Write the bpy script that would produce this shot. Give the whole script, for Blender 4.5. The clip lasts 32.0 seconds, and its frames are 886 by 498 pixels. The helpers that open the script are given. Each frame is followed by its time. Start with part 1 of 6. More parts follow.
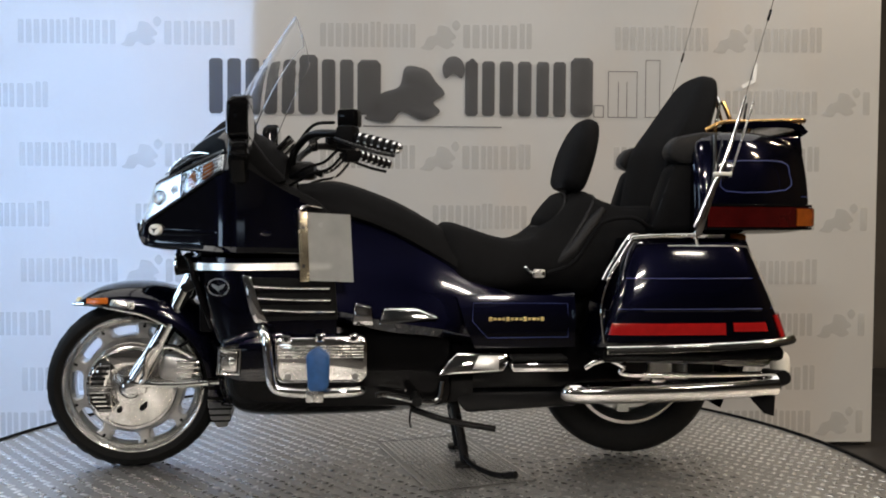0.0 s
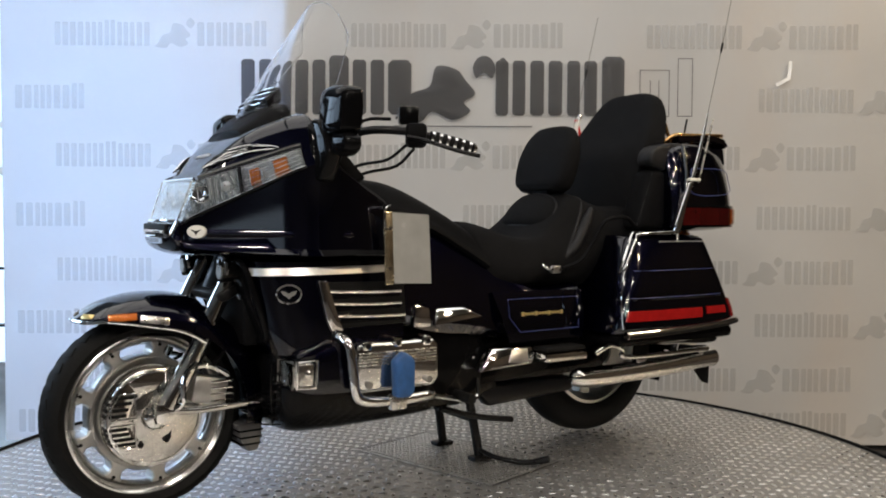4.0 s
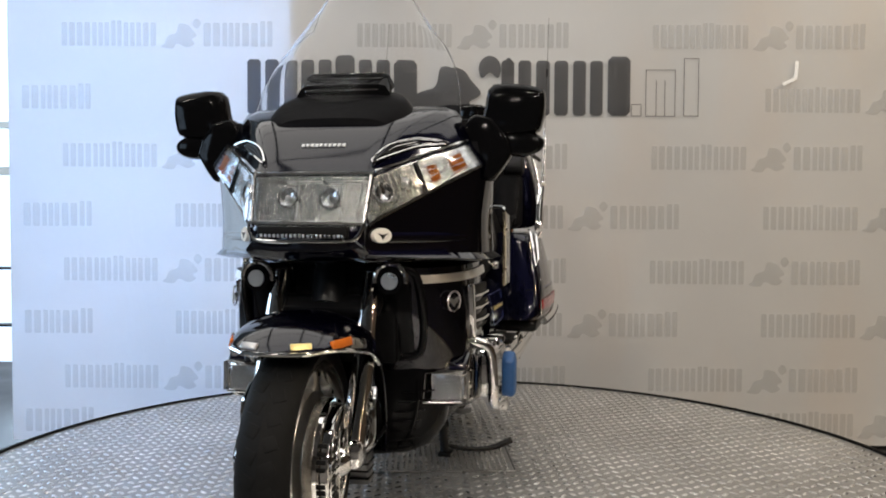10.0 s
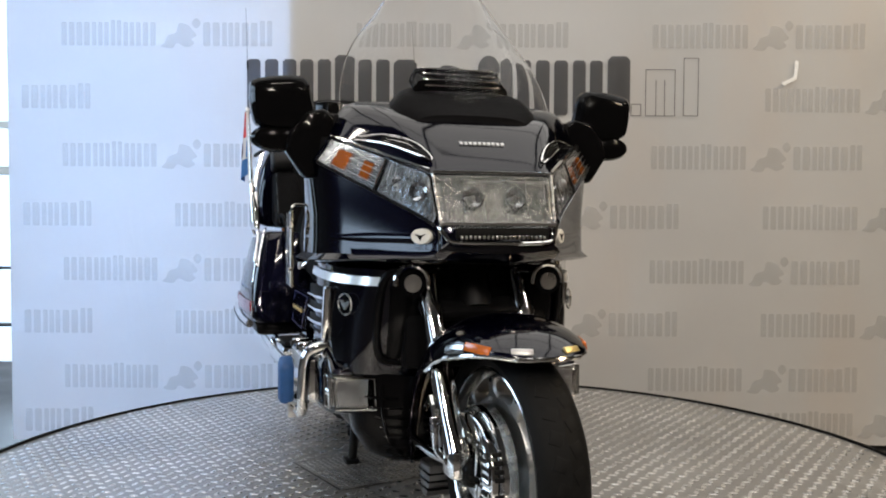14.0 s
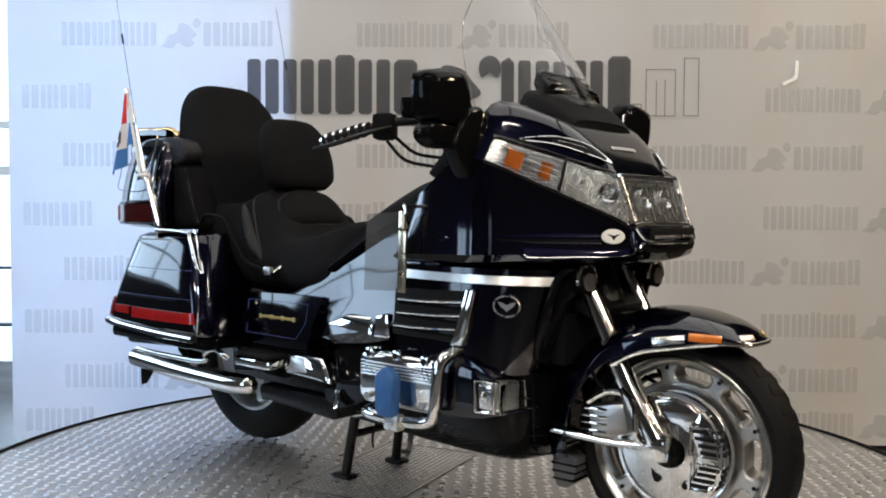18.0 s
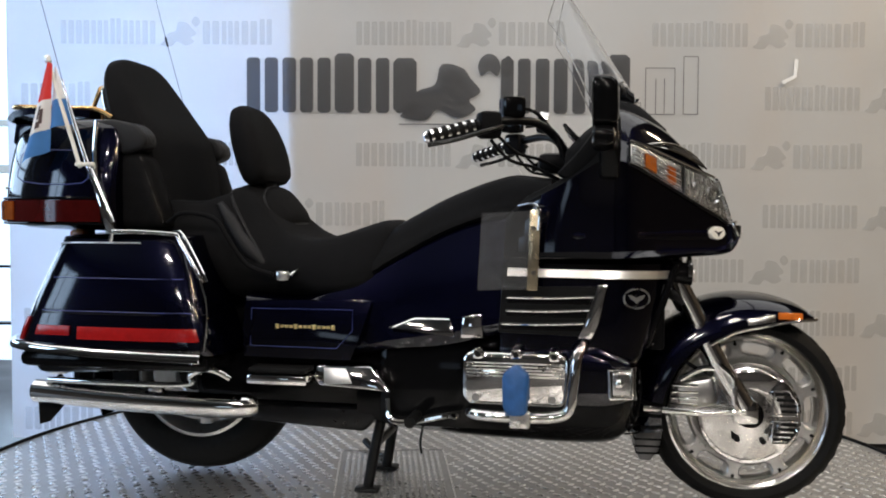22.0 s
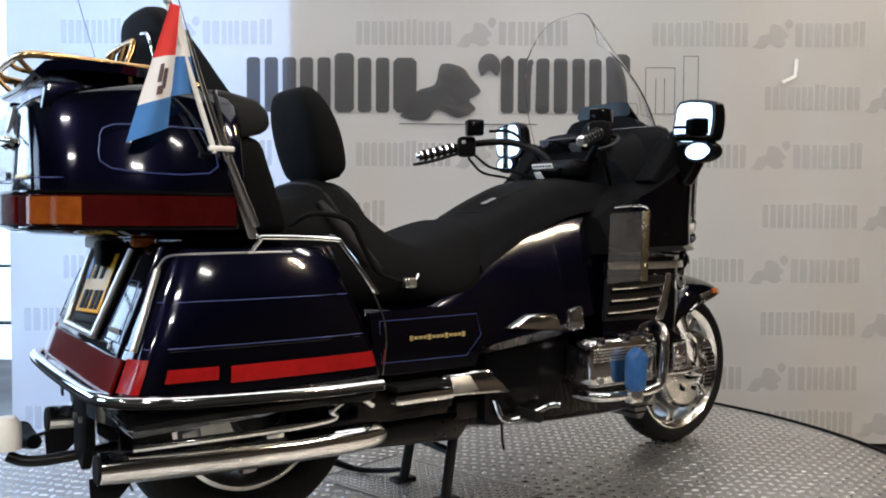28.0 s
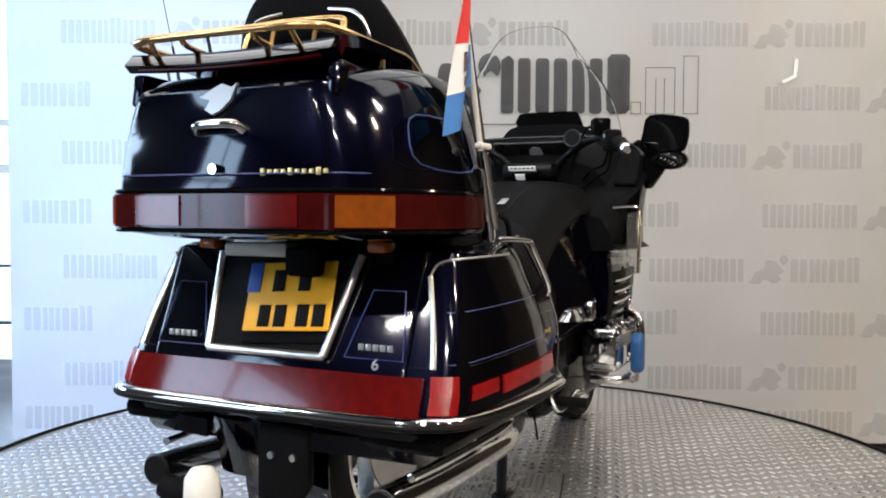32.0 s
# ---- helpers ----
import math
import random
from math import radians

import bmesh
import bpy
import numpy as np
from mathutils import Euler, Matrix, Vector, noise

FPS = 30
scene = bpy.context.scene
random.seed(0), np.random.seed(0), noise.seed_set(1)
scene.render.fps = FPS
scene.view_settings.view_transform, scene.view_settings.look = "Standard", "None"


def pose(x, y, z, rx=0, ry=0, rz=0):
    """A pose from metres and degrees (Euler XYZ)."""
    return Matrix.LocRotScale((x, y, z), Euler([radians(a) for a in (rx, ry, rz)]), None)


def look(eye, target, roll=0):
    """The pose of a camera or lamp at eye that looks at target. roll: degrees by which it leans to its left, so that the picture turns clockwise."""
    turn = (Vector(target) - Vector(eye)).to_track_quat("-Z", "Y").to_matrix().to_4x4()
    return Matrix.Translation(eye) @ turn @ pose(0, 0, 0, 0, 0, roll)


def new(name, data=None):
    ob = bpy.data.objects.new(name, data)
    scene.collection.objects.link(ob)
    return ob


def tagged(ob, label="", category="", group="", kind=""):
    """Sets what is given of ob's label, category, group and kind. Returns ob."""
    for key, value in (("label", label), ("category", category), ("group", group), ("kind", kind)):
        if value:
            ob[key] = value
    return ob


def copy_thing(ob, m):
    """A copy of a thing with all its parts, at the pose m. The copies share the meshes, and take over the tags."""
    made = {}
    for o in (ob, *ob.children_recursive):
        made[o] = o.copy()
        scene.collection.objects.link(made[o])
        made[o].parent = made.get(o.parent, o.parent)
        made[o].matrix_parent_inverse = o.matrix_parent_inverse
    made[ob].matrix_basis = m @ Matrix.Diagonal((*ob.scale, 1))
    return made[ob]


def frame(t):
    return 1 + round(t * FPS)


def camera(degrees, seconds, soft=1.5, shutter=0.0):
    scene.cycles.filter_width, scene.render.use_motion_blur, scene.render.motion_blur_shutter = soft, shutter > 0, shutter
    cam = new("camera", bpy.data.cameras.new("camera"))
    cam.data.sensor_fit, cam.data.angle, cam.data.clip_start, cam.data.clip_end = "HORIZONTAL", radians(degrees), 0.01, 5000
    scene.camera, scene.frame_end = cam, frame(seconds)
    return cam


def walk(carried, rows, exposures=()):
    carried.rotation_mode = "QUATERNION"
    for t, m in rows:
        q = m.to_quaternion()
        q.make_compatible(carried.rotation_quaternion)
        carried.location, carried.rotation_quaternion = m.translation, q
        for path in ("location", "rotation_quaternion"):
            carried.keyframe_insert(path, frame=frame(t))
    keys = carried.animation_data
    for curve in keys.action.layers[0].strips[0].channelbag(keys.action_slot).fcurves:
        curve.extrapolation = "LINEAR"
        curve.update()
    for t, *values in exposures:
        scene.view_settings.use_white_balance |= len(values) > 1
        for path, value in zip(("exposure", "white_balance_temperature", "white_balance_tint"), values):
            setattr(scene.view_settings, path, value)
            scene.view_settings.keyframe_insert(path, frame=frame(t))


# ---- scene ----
CLIP = 32.0
HEIGHT = 0.903          # eye above the turntable's deck
cam = camera(53.58, CLIP, soft=1.9)


def aim(pan, tilt):
    """The camera's pose on its tripod, panned to the left and tilted up by degrees."""
    return pose(0.0, -3.0, HEIGHT, 90 - 2.198 + tilt, 0, 0.252 + pan) @ pose(0, 0, 0, 0, 0, 0.323)


walk(cam, [(t, aim(p, q)) for t, p, q in (
    (0, -2.33, 0.04), (0.5, -2.18, 0.05), (1, -2.02, 0.04), (1.5, -1.83, 0.07), (2, -1.65, 0.08), (2.5, -1.28, 0.05),
    (3, -1.01, 0.04), (3.5, -0.66, 0.01), (4.5, -0.14, 0.01), (5.5, 0.07, 0.01), (7, 0.08, 0.0), (9, 0.03, 0.01),
    (13, 0, 0), (16.5, -0.01, -0.02), (18, 0.02, -0.01), (20, 0.10, 0.01), (21, 0.08, 0.0), (22, -0.02, -0.11),
    (25, -0.03, -0.11), (28, -0.02, -0.13), (30, 0.0, -0.11), (32, -0.02, -0.14))],
     exposures=[(0, -0.08, 6500, 10), (3, -0.06, 6500, 10), (5.5, 0.10, 6450, 10), (8, 0.28, 6450, 10), (10, 0.06, 6500, 10), (13, -0.03, 6500, 10), (17, 0.08, 6500, 10), (20, 0.08, 6250, 10), (25, -0.05, 6200, 10), (28, 0.20, 6100, 10), (30, 0.46, 6100, 10), (32, 0.42, 6150, 10)])

# ---- light ----
world = bpy.data.worlds.new("hall_air")
world.use_nodes = True
scene.world = world
world.node_tree.nodes["Background"].inputs[0].default_value = (0.5, 0.56, 0.65, 1)
world.node_tree.nodes["Background"].inputs[1].default_value = 0.02


def area_lamp(name, m, sx, sy, watts, colour):
    d = bpy.data.lights.new(name, "AREA")
    d.shape, d.size, d.size_y, d.energy, d.color = "RECTANGLE", sx, sy, watts, colour
    ob = new(name, d)
    ob.matrix_world = m
    return ob


DAY, WARM = (0.56, 0.76, 1.0), (1.0, 0.91, 0.81)
LAMPS = ((-3.6, -1.9), (0.4, -2.6), (3.9, -1.9), (-2.4, -4.6), (1.3, -5.9), (3.2, -4.6), (-2.4, -7.6), (1.8, -7.6), (4.8, -2.8), (4.8, 0.2))
# daylight through the shop window behind the banner's left part
area_lamp("window_daylight_rear", look((-2.0, 3.35, 1.4), (-2.0, 2.0, 1.4)), 2.1, 3.4, 300, DAY)
# daylight through the two shop windows in the left wall
area_lamp("window_daylight_left", look((-6.72, -3.85, 1.95), (0, -3.85, 1.95)), 1.9, 2.7, 85, DAY)
area_lamp("window_daylight_left", look((-6.72, 1.95, 2.35), (0, 1.95, 2.35)), 4.1, 1.9, 150, DAY)
# light from the skylight over the turntable
area_lamp("skylight_daylight", look((-0.4, 0.25, 3.9), (-0.4, 0.25, 0)), 7.8, 3.3, 152, (1.0, 0.97, 0.93))
# ceiling luminaires
for lx, ly in LAMPS:
    area_lamp("ceiling_luminaire", look((lx, ly, 3.86), (lx, ly, 0)), 0.75, 0.10, 95 if lx > 4.5 else 34 if lx > 3 else 140 if ly < -4 else 30, (1.0, 0.76, 0.48) if lx > 4.5 else WARM)


# ---- materials ----
def material(name, colour, rough=0.5, metal=0.0, coat=0.0, vary=0.0, scale=30.0, bump=0.0, bump_scale=200.0, rough_vary=0.0,
             transmission=0.0, alpha=1.0, ior=1.45, emit=0.0, emit_colour=None, stretch=(1, 1, 1), spec=0.5, by_object=0.0):
    m = bpy.data.materials.new(name)
    m.use_nodes = True
    t = m.node_tree
    b = t.nodes["Principled BSDF"]
    b.inputs["Base Color"].default_value = (*colour, 1)
    b.inputs["Roughness"].default_value = rough
    b.inputs["Metallic"].default_value = metal
    b.inputs["Coat Weight"].default_value = coat
    b.inputs["Coat Roughness"].default_value = 0.03
    b.inputs["IOR"].default_value = ior
    b.inputs["Specular IOR Level"].default_value = spec
    b.inputs["Transmission Weight"].default_value = transmission
    b.inputs["Alpha"].default_value = alpha
    if emit:
        b.inputs["Emission Color"].default_value = (*(emit_colour or colour), 1)
        b.inputs["Emission Strength"].default_value = emit
    if vary or bump or rough_vary:
        tc = t.nodes.new("ShaderNodeTexCoord")
        mp = t.nodes.new("ShaderNodeMapping")
        mp.inputs["Scale"].default_value = stretch
        t.links.new(tc.outputs["Object"], mp.inputs[0])
        n = t.nodes.new("ShaderNodeTexNoise")
        n.inputs["Scale"].default_value, n.inputs["Detail"].default_value = scale, 5
        t.links.new(mp.outputs[0], n.inputs["Vector"])
        n2 = t.nodes.new("ShaderNodeTexNoise")
        n2.inputs["Scale"].default_value, n2.inputs["Detail"].default_value = scale * 0.12, 3
        t.links.new(mp.outputs[0], n2.inputs["Vector"])
        mean = t.nodes.new("ShaderNodeMath")
        mean.operation = "MULTIPLY_ADD"
        mean.inputs[1].default_value = 0.5
        half = t.nodes.new("ShaderNodeMath")
        half.operation = "MULTIPLY"
        half.inputs[1].default_value = 0.5
        t.links.new(n2.outputs[0], half.inputs[0])
        t.links.new(n.outputs[0], mean.inputs[0])
        t.links.new(half.outputs[0], mean.inputs[2])
        source = mean.outputs[0]
        if vary:
            r = t.nodes.new("ShaderNodeMapRange")
            r.inputs["From Min"].default_value, r.inputs["From Max"].default_value = 0.3, 0.7
            r.inputs["To Min"].default_value, r.inputs["To Max"].default_value = 1 - vary, 1 + vary
            t.links.new(source, r.inputs["Value"])
            mul = t.nodes.new("ShaderNodeVectorMath")
            mul.operation = "SCALE"
            mul.inputs[0].default_value = colour
            t.links.new(r.outputs[0], mul.inputs["Scale"])
            t.links.new(mul.outputs[0], b.inputs["Base Color"])
        if rough_vary:
            r = t.nodes.new("ShaderNodeMapRange")
            r.inputs["From Min"].default_value, r.inputs["From Max"].default_value = 0.3, 0.7
            r.inputs["To Min"].default_value, r.inputs["To Max"].default_value = max(0.0, rough - rough_vary), rough + rough_vary
            t.links.new(source, r.inputs["Value"])
            t.links.new(r.outputs[0], b.inputs["Roughness"])
        if bump:
            n3 = t.nodes.new("ShaderNodeTexNoise")
            n3.inputs["Scale"].default_value, n3.inputs["Detail"].default_value = bump_scale, 4
            t.links.new(mp.outputs[0], n3.inputs["Vector"])
            bp = t.nodes.new("ShaderNodeBump")
            bp.inputs["Strength"].default_value, bp.inputs["Distance"].default_value = bump, 0.004
            t.links.new(n3.outputs[0], bp.inputs["Height"])
            t.links.new(bp.outputs[0], b.inputs["Normal"])
    return m


def cloth_print(name, colour, glow, vary=0.04, through_share=0.35, clear=0.0, painted_glow=0.0):
    """Translucent banner fabric or ink: diffuse in front, some daylight coming through from behind."""
    m = bpy.data.materials.new(name)
    m.use_nodes = True
    t = m.node_tree
    t.nodes.remove(t.nodes["Principled BSDF"])
    d, tr, mix, gl, mix2 = (t.nodes.new("ShaderNode" + k) for k in ("BsdfDiffuse", "BsdfTranslucent", "MixShader", "BsdfGlossy", "MixShader"))
    tc, n, n2 = (t.nodes.new("ShaderNode" + k) for k in ("TexCoord", "TexNoise", "TexNoise"))
    n.inputs["Scale"].default_value, n.inputs["Detail"].default_value = 1.1, 4
    n2.inputs["Scale"].default_value = 7
    t.links.new(tc.outputs["Object"], n.inputs["Vector"])
    r = t.nodes.new("ShaderNodeMapRange")
    r.inputs["From Min"].default_value, r.inputs["From Max"].default_value = 0.3, 0.7
    r.inputs["To Min"].default_value, r.inputs["To Max"].default_value = 1 - vary, 1 + vary
    t.links.new(n.outputs[0], r.inputs["Value"])
    sc = t.nodes.new("ShaderNodeVectorMath")
    sc.operation = "SCALE"
    sc.inputs[0].default_value = colour
    t.links.new(r.outputs[0], sc.inputs["Scale"])
    # warm patches put the glow of warm lamps into the fabric's colour
    warm, wash, tint = (t.nodes.new("ShaderNode" + k) for k in ("TexNoise", "MapRange", "MixRGB"))
    spread = t.nodes.new("ShaderNodeMapping")
    spread.inputs["Scale"].default_value = (1.6, 1.0, 0.5)
    t.links.new(tc.outputs["Object"], spread.inputs[0])
    t.links.new(spread.outputs[0], warm.inputs["Vector"])
    warm.inputs["Scale"].default_value, warm.inputs["Detail"].default_value = 1.3, 3
    wash.inputs["From Min"].default_value, wash.inputs["From Max"].default_value = 0.46, 0.72
    wash.inputs["To Max"].default_value = painted_glow
    t.links.new(warm.outputs[0], wash.inputs["Value"])
    t.links.new(wash.outputs[0], tint.inputs[0])
    t.links.new(sc.outputs[0], tint.inputs[1])
    tint.inputs[2].default_value = (colour[0] * 1.05, colour[1] * 0.88, colour[2] * 0.74, 1)
    t.links.new(tint.outputs[0], d.inputs["Color"])
    tr.inputs["Color"].default_value = (*glow, 1)
    gl.inputs["Roughness"].default_value = 0.34
    gl.inputs["Color"].default_value = (0.8, 0.8, 0.8, 1)
    bp = t.nodes.new("ShaderNodeBump")
    bp.inputs["Strength"].default_value, bp.inputs["Distance"].default_value = 0.16, 0.02
    t.links.new(n2.outputs[0], bp.inputs["Height"])
    for s in (d, gl):
        t.links.new(bp.outputs[0], s.inputs["Normal"])
    mix.inputs[0].default_value = through_share
    t.links.new(d.outputs[0], mix.inputs[1])
    t.links.new(tr.outputs[0], mix.inputs[2])
    mix2.inputs[0].default_value = 0.06
    t.links.new(mix.outputs[0], mix2.inputs[1])
    t.links.new(gl.outputs[0], mix2.inputs[2])
    film, mix3 = t.nodes.new("ShaderNodeBsdfTransparent"), t.nodes.new("ShaderNodeMixShader")
    mix3.inputs[0].default_value = clear
    t.links.new(mix2.outputs[0], mix3.inputs[1])
    t.links.new(film.outputs[0], mix3.inputs[2])
    t.links.new((mix3 if clear else mix2).outputs[0], t.nodes["Material Output"].inputs["Surface"])
    return m


PAINT = material("blue_black_metallic_paint", (0.0013, 0.0014, 0.0062), 0.34, 0.85, 1.0, vary=0.25, scale=900, spec=0.03)
PAINT.node_tree.nodes["Principled BSDF"].inputs["Specular Tint"].default_value = (0.03, 0.03, 0.07, 1)
PAINT.node_tree.nodes["Principled BSDF"].inputs["Coat Roughness"].default_value = 0.07
BLACKGLOSS = material("black_gloss_plastic", (0.003, 0.003, 0.0033), 0.06, 0.0, 0.0, spec=0.09)
BLACKMATT = material("black_matt_plastic", (0.006, 0.006, 0.0065), 0.42, spec=0.02, vary=0.25, scale=60, bump=0.15, bump_scale=500)
DARKMETAL = material("black_painted_steel", (0.004, 0.004, 0.0045), 0.34, 0.0, spec=0.2, vary=0.3, scale=40, rough_vary=0.1)
CHROME = material("polished_chrome", (0.78, 0.77, 0.75), 0.06, 1.0, vary=0.05, scale=25, rough_vary=0.03)
ALUMINIUM = material("brushed_aluminium", (0.62, 0.61, 0.59), 0.28, 1.0, vary=0.12, scale=40, rough_vary=0.08)
CASTALU = material("cast_aluminium", (0.48, 0.48, 0.47), 0.34, 1.0, vary=0.15, scale=50, rough_vary=0.08, bump=0.1, bump_scale=300)
RUBBER = material("tyre_rubber", (0.0062, 0.0062, 0.0062), 0.6, spec=0.1, vary=0.25, scale=50, bump=0.2, bump_scale=400)
VINYL = material("black_seat_vinyl", (0.008, 0.008, 0.0088), 0.42, spec=0.22, vary=0.25, scale=80, bump=0.35, bump_scale=700, rough_vary=0.06)
FLEECE = material("black_seat_fabric", (0.0055, 0.0055, 0.006), 0.75, vary=0.3, scale=150, bump=0.4, bump_scale=600, spec=0.07)
RED = material("red_reflector_lens", (0.24, 0.006, 0.006), 0.16, 0.0, 0.4, vary=0.2, scale=40, bump=0.15, bump_scale=250)
DARKRED = material("dark_red_lamp_lens", (0.034, 0.0022, 0.002), 0.12, 0.0, 0.2, vary=0.35, scale=30, spec=0.25)
DEEPRED = material("deep_red_lamp_lens", (0.09, 0.003, 0.0025), 0.12, 0.0, 0.3, vary=0.3, scale=40)
DEEPAMBER = material("deep_amber_lamp_lens", (0.23, 0.055, 0.006), 0.12, 0.0, 0.3, vary=0.3, scale=40)
AMBER = material("amber_lamp_lens", (0.48, 0.12, 0.015), 0.12, 0.0, 0.6, vary=0.25, scale=40, bump=0.2, bump_scale=220)
LAMPBOWL = material("faceted_lamp_reflector", (0.74, 0.74, 0.72), 0.2, 0.85, vary=0.25, scale=60, bump=0.5, bump_scale=38)
GLASS = material("clear_lamp_glass", (0.95, 0.97, 1.0), 0.03, transmission=1.0, ior=1.25)
SCREEN = material("clear_acrylic", (0.96, 0.97, 0.98), 0.03, transmission=1.0, ior=1.10)
SMOKE = material("smoked_acrylic_sheet", (0.42, 0.42, 0.40), 0.25, alpha=0.55, vary=0.2, scale=14, rough_vary=0.1)
FILM = material("scuffed_clear_acrylic", (0.10, 0.10, 0.10), 0.16, alpha=0.30, vary=0.3, scale=14, rough_vary=0.08)
PALEBRASS = material("pale_brass_strip", (0.70, 0.60, 0.42), 0.25, 1.0, vary=0.15, scale=40, rough_vary=0.08)
# black flap rubber with its sheen put into a grey base colour
FLAPSHEEN = material("black_rubber_greyed_for_sheen", (0.06, 0.06, 0.062), 0.3, vary=0.2, scale=40)
STRIPCHROME = material("brushed_bright_strip", (0.9, 0.88, 0.84), 0.3, 0.95, vary=0.1, scale=30)
SATIN = material("satin_chrome", (0.66, 0.65, 0.63), 0.17, 1.0, vary=0.06, scale=25, rough_vary=0.04)
TAPE = material("glossy_white_tape", (0.9, 0.9, 0.88), 0.18, vary=0.04, scale=20)
MIRROR = material("mirror_glass", (0.34, 0.36, 0.38), 0.02, 1.0)
GOLD = material("gold_plated_tube", (0.62, 0.38, 0.16), 0.2, 1.0, vary=0.15, scale=30)
GOLDPRINT = material("gold_lettering", (0.75, 0.58, 0.25), 0.3, 0.8)
SILVERPRINT = material("silver_lettering", (0.5, 0.5, 0.5), 0.3, 0.7)
PINSTRIPE = material("blue_pinstripe", (0.035, 0.05, 0.17), 0.35)
BLUECLOTH = material("blue_plastic_wrap", (0.014, 0.068, 0.20), 0.5, vary=0.3, scale=40, bump=0.4, bump_scale=60)
PLATEYELLOW = material("yellow_reflective_plate", (0.85, 0.44, 0.01), 0.4, vary=0.06, scale=20)
PLATEBLUE = material("blue_plate_band", (0.02, 0.08, 0.4), 0.4)
PANELGLASS = material("black_display_glass", (0.004, 0.004, 0.005), 0.04, spec=0.5)
FLAGPRINT = material("faded_flag_print", (0.10, 0.07, 0.07), 0.85, vary=0.3, scale=40)
INKBLACK = material("black_print", (0.006, 0.006, 0.006), 0.6, spec=0.1)
WHITEPLASTIC = material("white_plastic", (0.72, 0.70, 0.64), 0.5, vary=0.08, scale=30)
FLAGRED = material("flag_red", (0.60, 0.035, 0.03), 0.85, vary=0.12, scale=25)
FLAGWHITE = material("flag_white", (0.72, 0.70, 0.68), 0.85, vary=0.08, scale=25)
FLAGBLUE = material("flag_blue", (0.05, 0.17, 0.42), 0.85, vary=0.12, scale=25)
DECK = material("aluminium_tread_plate", (0.40, 0.395, 0.385), 0.40, 0.85, vary=0.2, scale=16, rough_vary=0.12)
# paler metal than the deck, so that the bars stand out
LUMPS = material("pale_tread_bars", (0.85, 0.84, 0.82), 0.26, 0.95, vary=0.2, scale=18, rough_vary=0.1)
PATCHMETAL = material("fine_tread_plate", (0.40, 0.395, 0.38), 0.42, 0.85, vary=0.25, scale=18, rough_vary=0.12, bump=0.5, bump_scale=170)
# floor and walls near black: the hall's dimness is put into their colour
FLOORMAT = material("darkened_concrete_floor", (0.032, 0.030, 0.029), 0.5, vary=0.18, scale=3, bump=0.1, bump_scale=60, rough_vary=0.12)
WALLMAT = material("darkened_hall_wall", (0.022, 0.020, 0.019), 0.7, vary=0.1, scale=3, bump=0.05, bump_scale=80)
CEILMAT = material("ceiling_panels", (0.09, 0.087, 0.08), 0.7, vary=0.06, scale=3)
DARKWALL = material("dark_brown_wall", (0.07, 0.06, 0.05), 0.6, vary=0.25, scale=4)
# unseen right wall, its warm tint standing in for warmly lit surroundings
WARMWALL = material("warm_tinted_dark_wall", (0.025, 0.018, 0.012), 0.8, vary=0.25, scale=4, stretch=(1, 6, 0.6))
BANNERMAT = cloth_print("banner_fabric", (0.66, 0.645, 0.615), (0.62, 0.70, 0.82), 0.05, painted_glow=0.35)
INKDARK = cloth_print("banner_dark_ink", (0.014, 0.013, 0.013), (0.6, 0.72, 1.0), 0.1, 0.07, 0.125)
INKFAINT = cloth_print("banner_faint_ink", (0.16, 0.155, 0.15), (0.95, 0.98, 1.0), 0.08, 0.60, 0.72)
SKYGLOW = material("daylight_outside", (0.7, 0.84, 1.0), 0.8, emit=1.1, emit_colour=(0.70, 0.84, 1.0))
TUBEGLOW = material("lit_ceiling_diffuser", (1.0, 0.9, 0.75), 0.6, emit=10.0, emit_colour=(1.0, 0.86, 0.66))


# ---- mesh helpers ----
def crom(points, n):
    """Points on a smooth curve through the given ones, n to a span."""
    p = np.array(points, float)
    q = np.vstack([2 * p[0] - p[1], p, 2 * p[-1] - p[-2]])
    out = []
    for i in range(1, len(q) - 2):
        for k in range(n):
            t = k / n
            out.append(0.5 * (2 * q[i] + (q[i + 1] - q[i - 1]) * t + (2 * q[i - 1] - 5 * q[i] + 4 * q[i + 1] - q[i + 2]) * t * t
                              + (3 * q[i] - q[i - 1] - 3 * q[i + 1] + q[i + 2]) * t ** 3))
    out.append(q[-2])
    return np.array(out)


def crom_ring(points, n):
    p = list(points)
    a = crom(p[-2:] + p + p[:3], n)
    return a[2 * n:2 * n + len(p) * n]


def skin(rings, caps=True):
    """Faces over closed rings of equal length."""
    m, k = len(rings), len(rings[0])
    v = [tuple(p) for r in rings for p in r]
    f = [(i * k + j, i * k + (j + 1) % k, (i + 1) * k + (j + 1) % k, (i + 1) * k + j) for i in range(m - 1) for j in range(k)]
    if caps:
        f += [tuple(range(k - 1, -1, -1)), tuple((m - 1) * k + j for j in range(k))]
    return v, f


def sheet(grid):
    """Faces over an open grid of points."""
    m, k = len(grid), len(grid[0])
    v = [tuple(p) for r in grid for p in r]
    return v, [(i * k + j, i * k + j + 1, (i + 1) * k + j + 1, (i + 1) * k + j) for i in range(m - 1) for j in range(k - 1)]


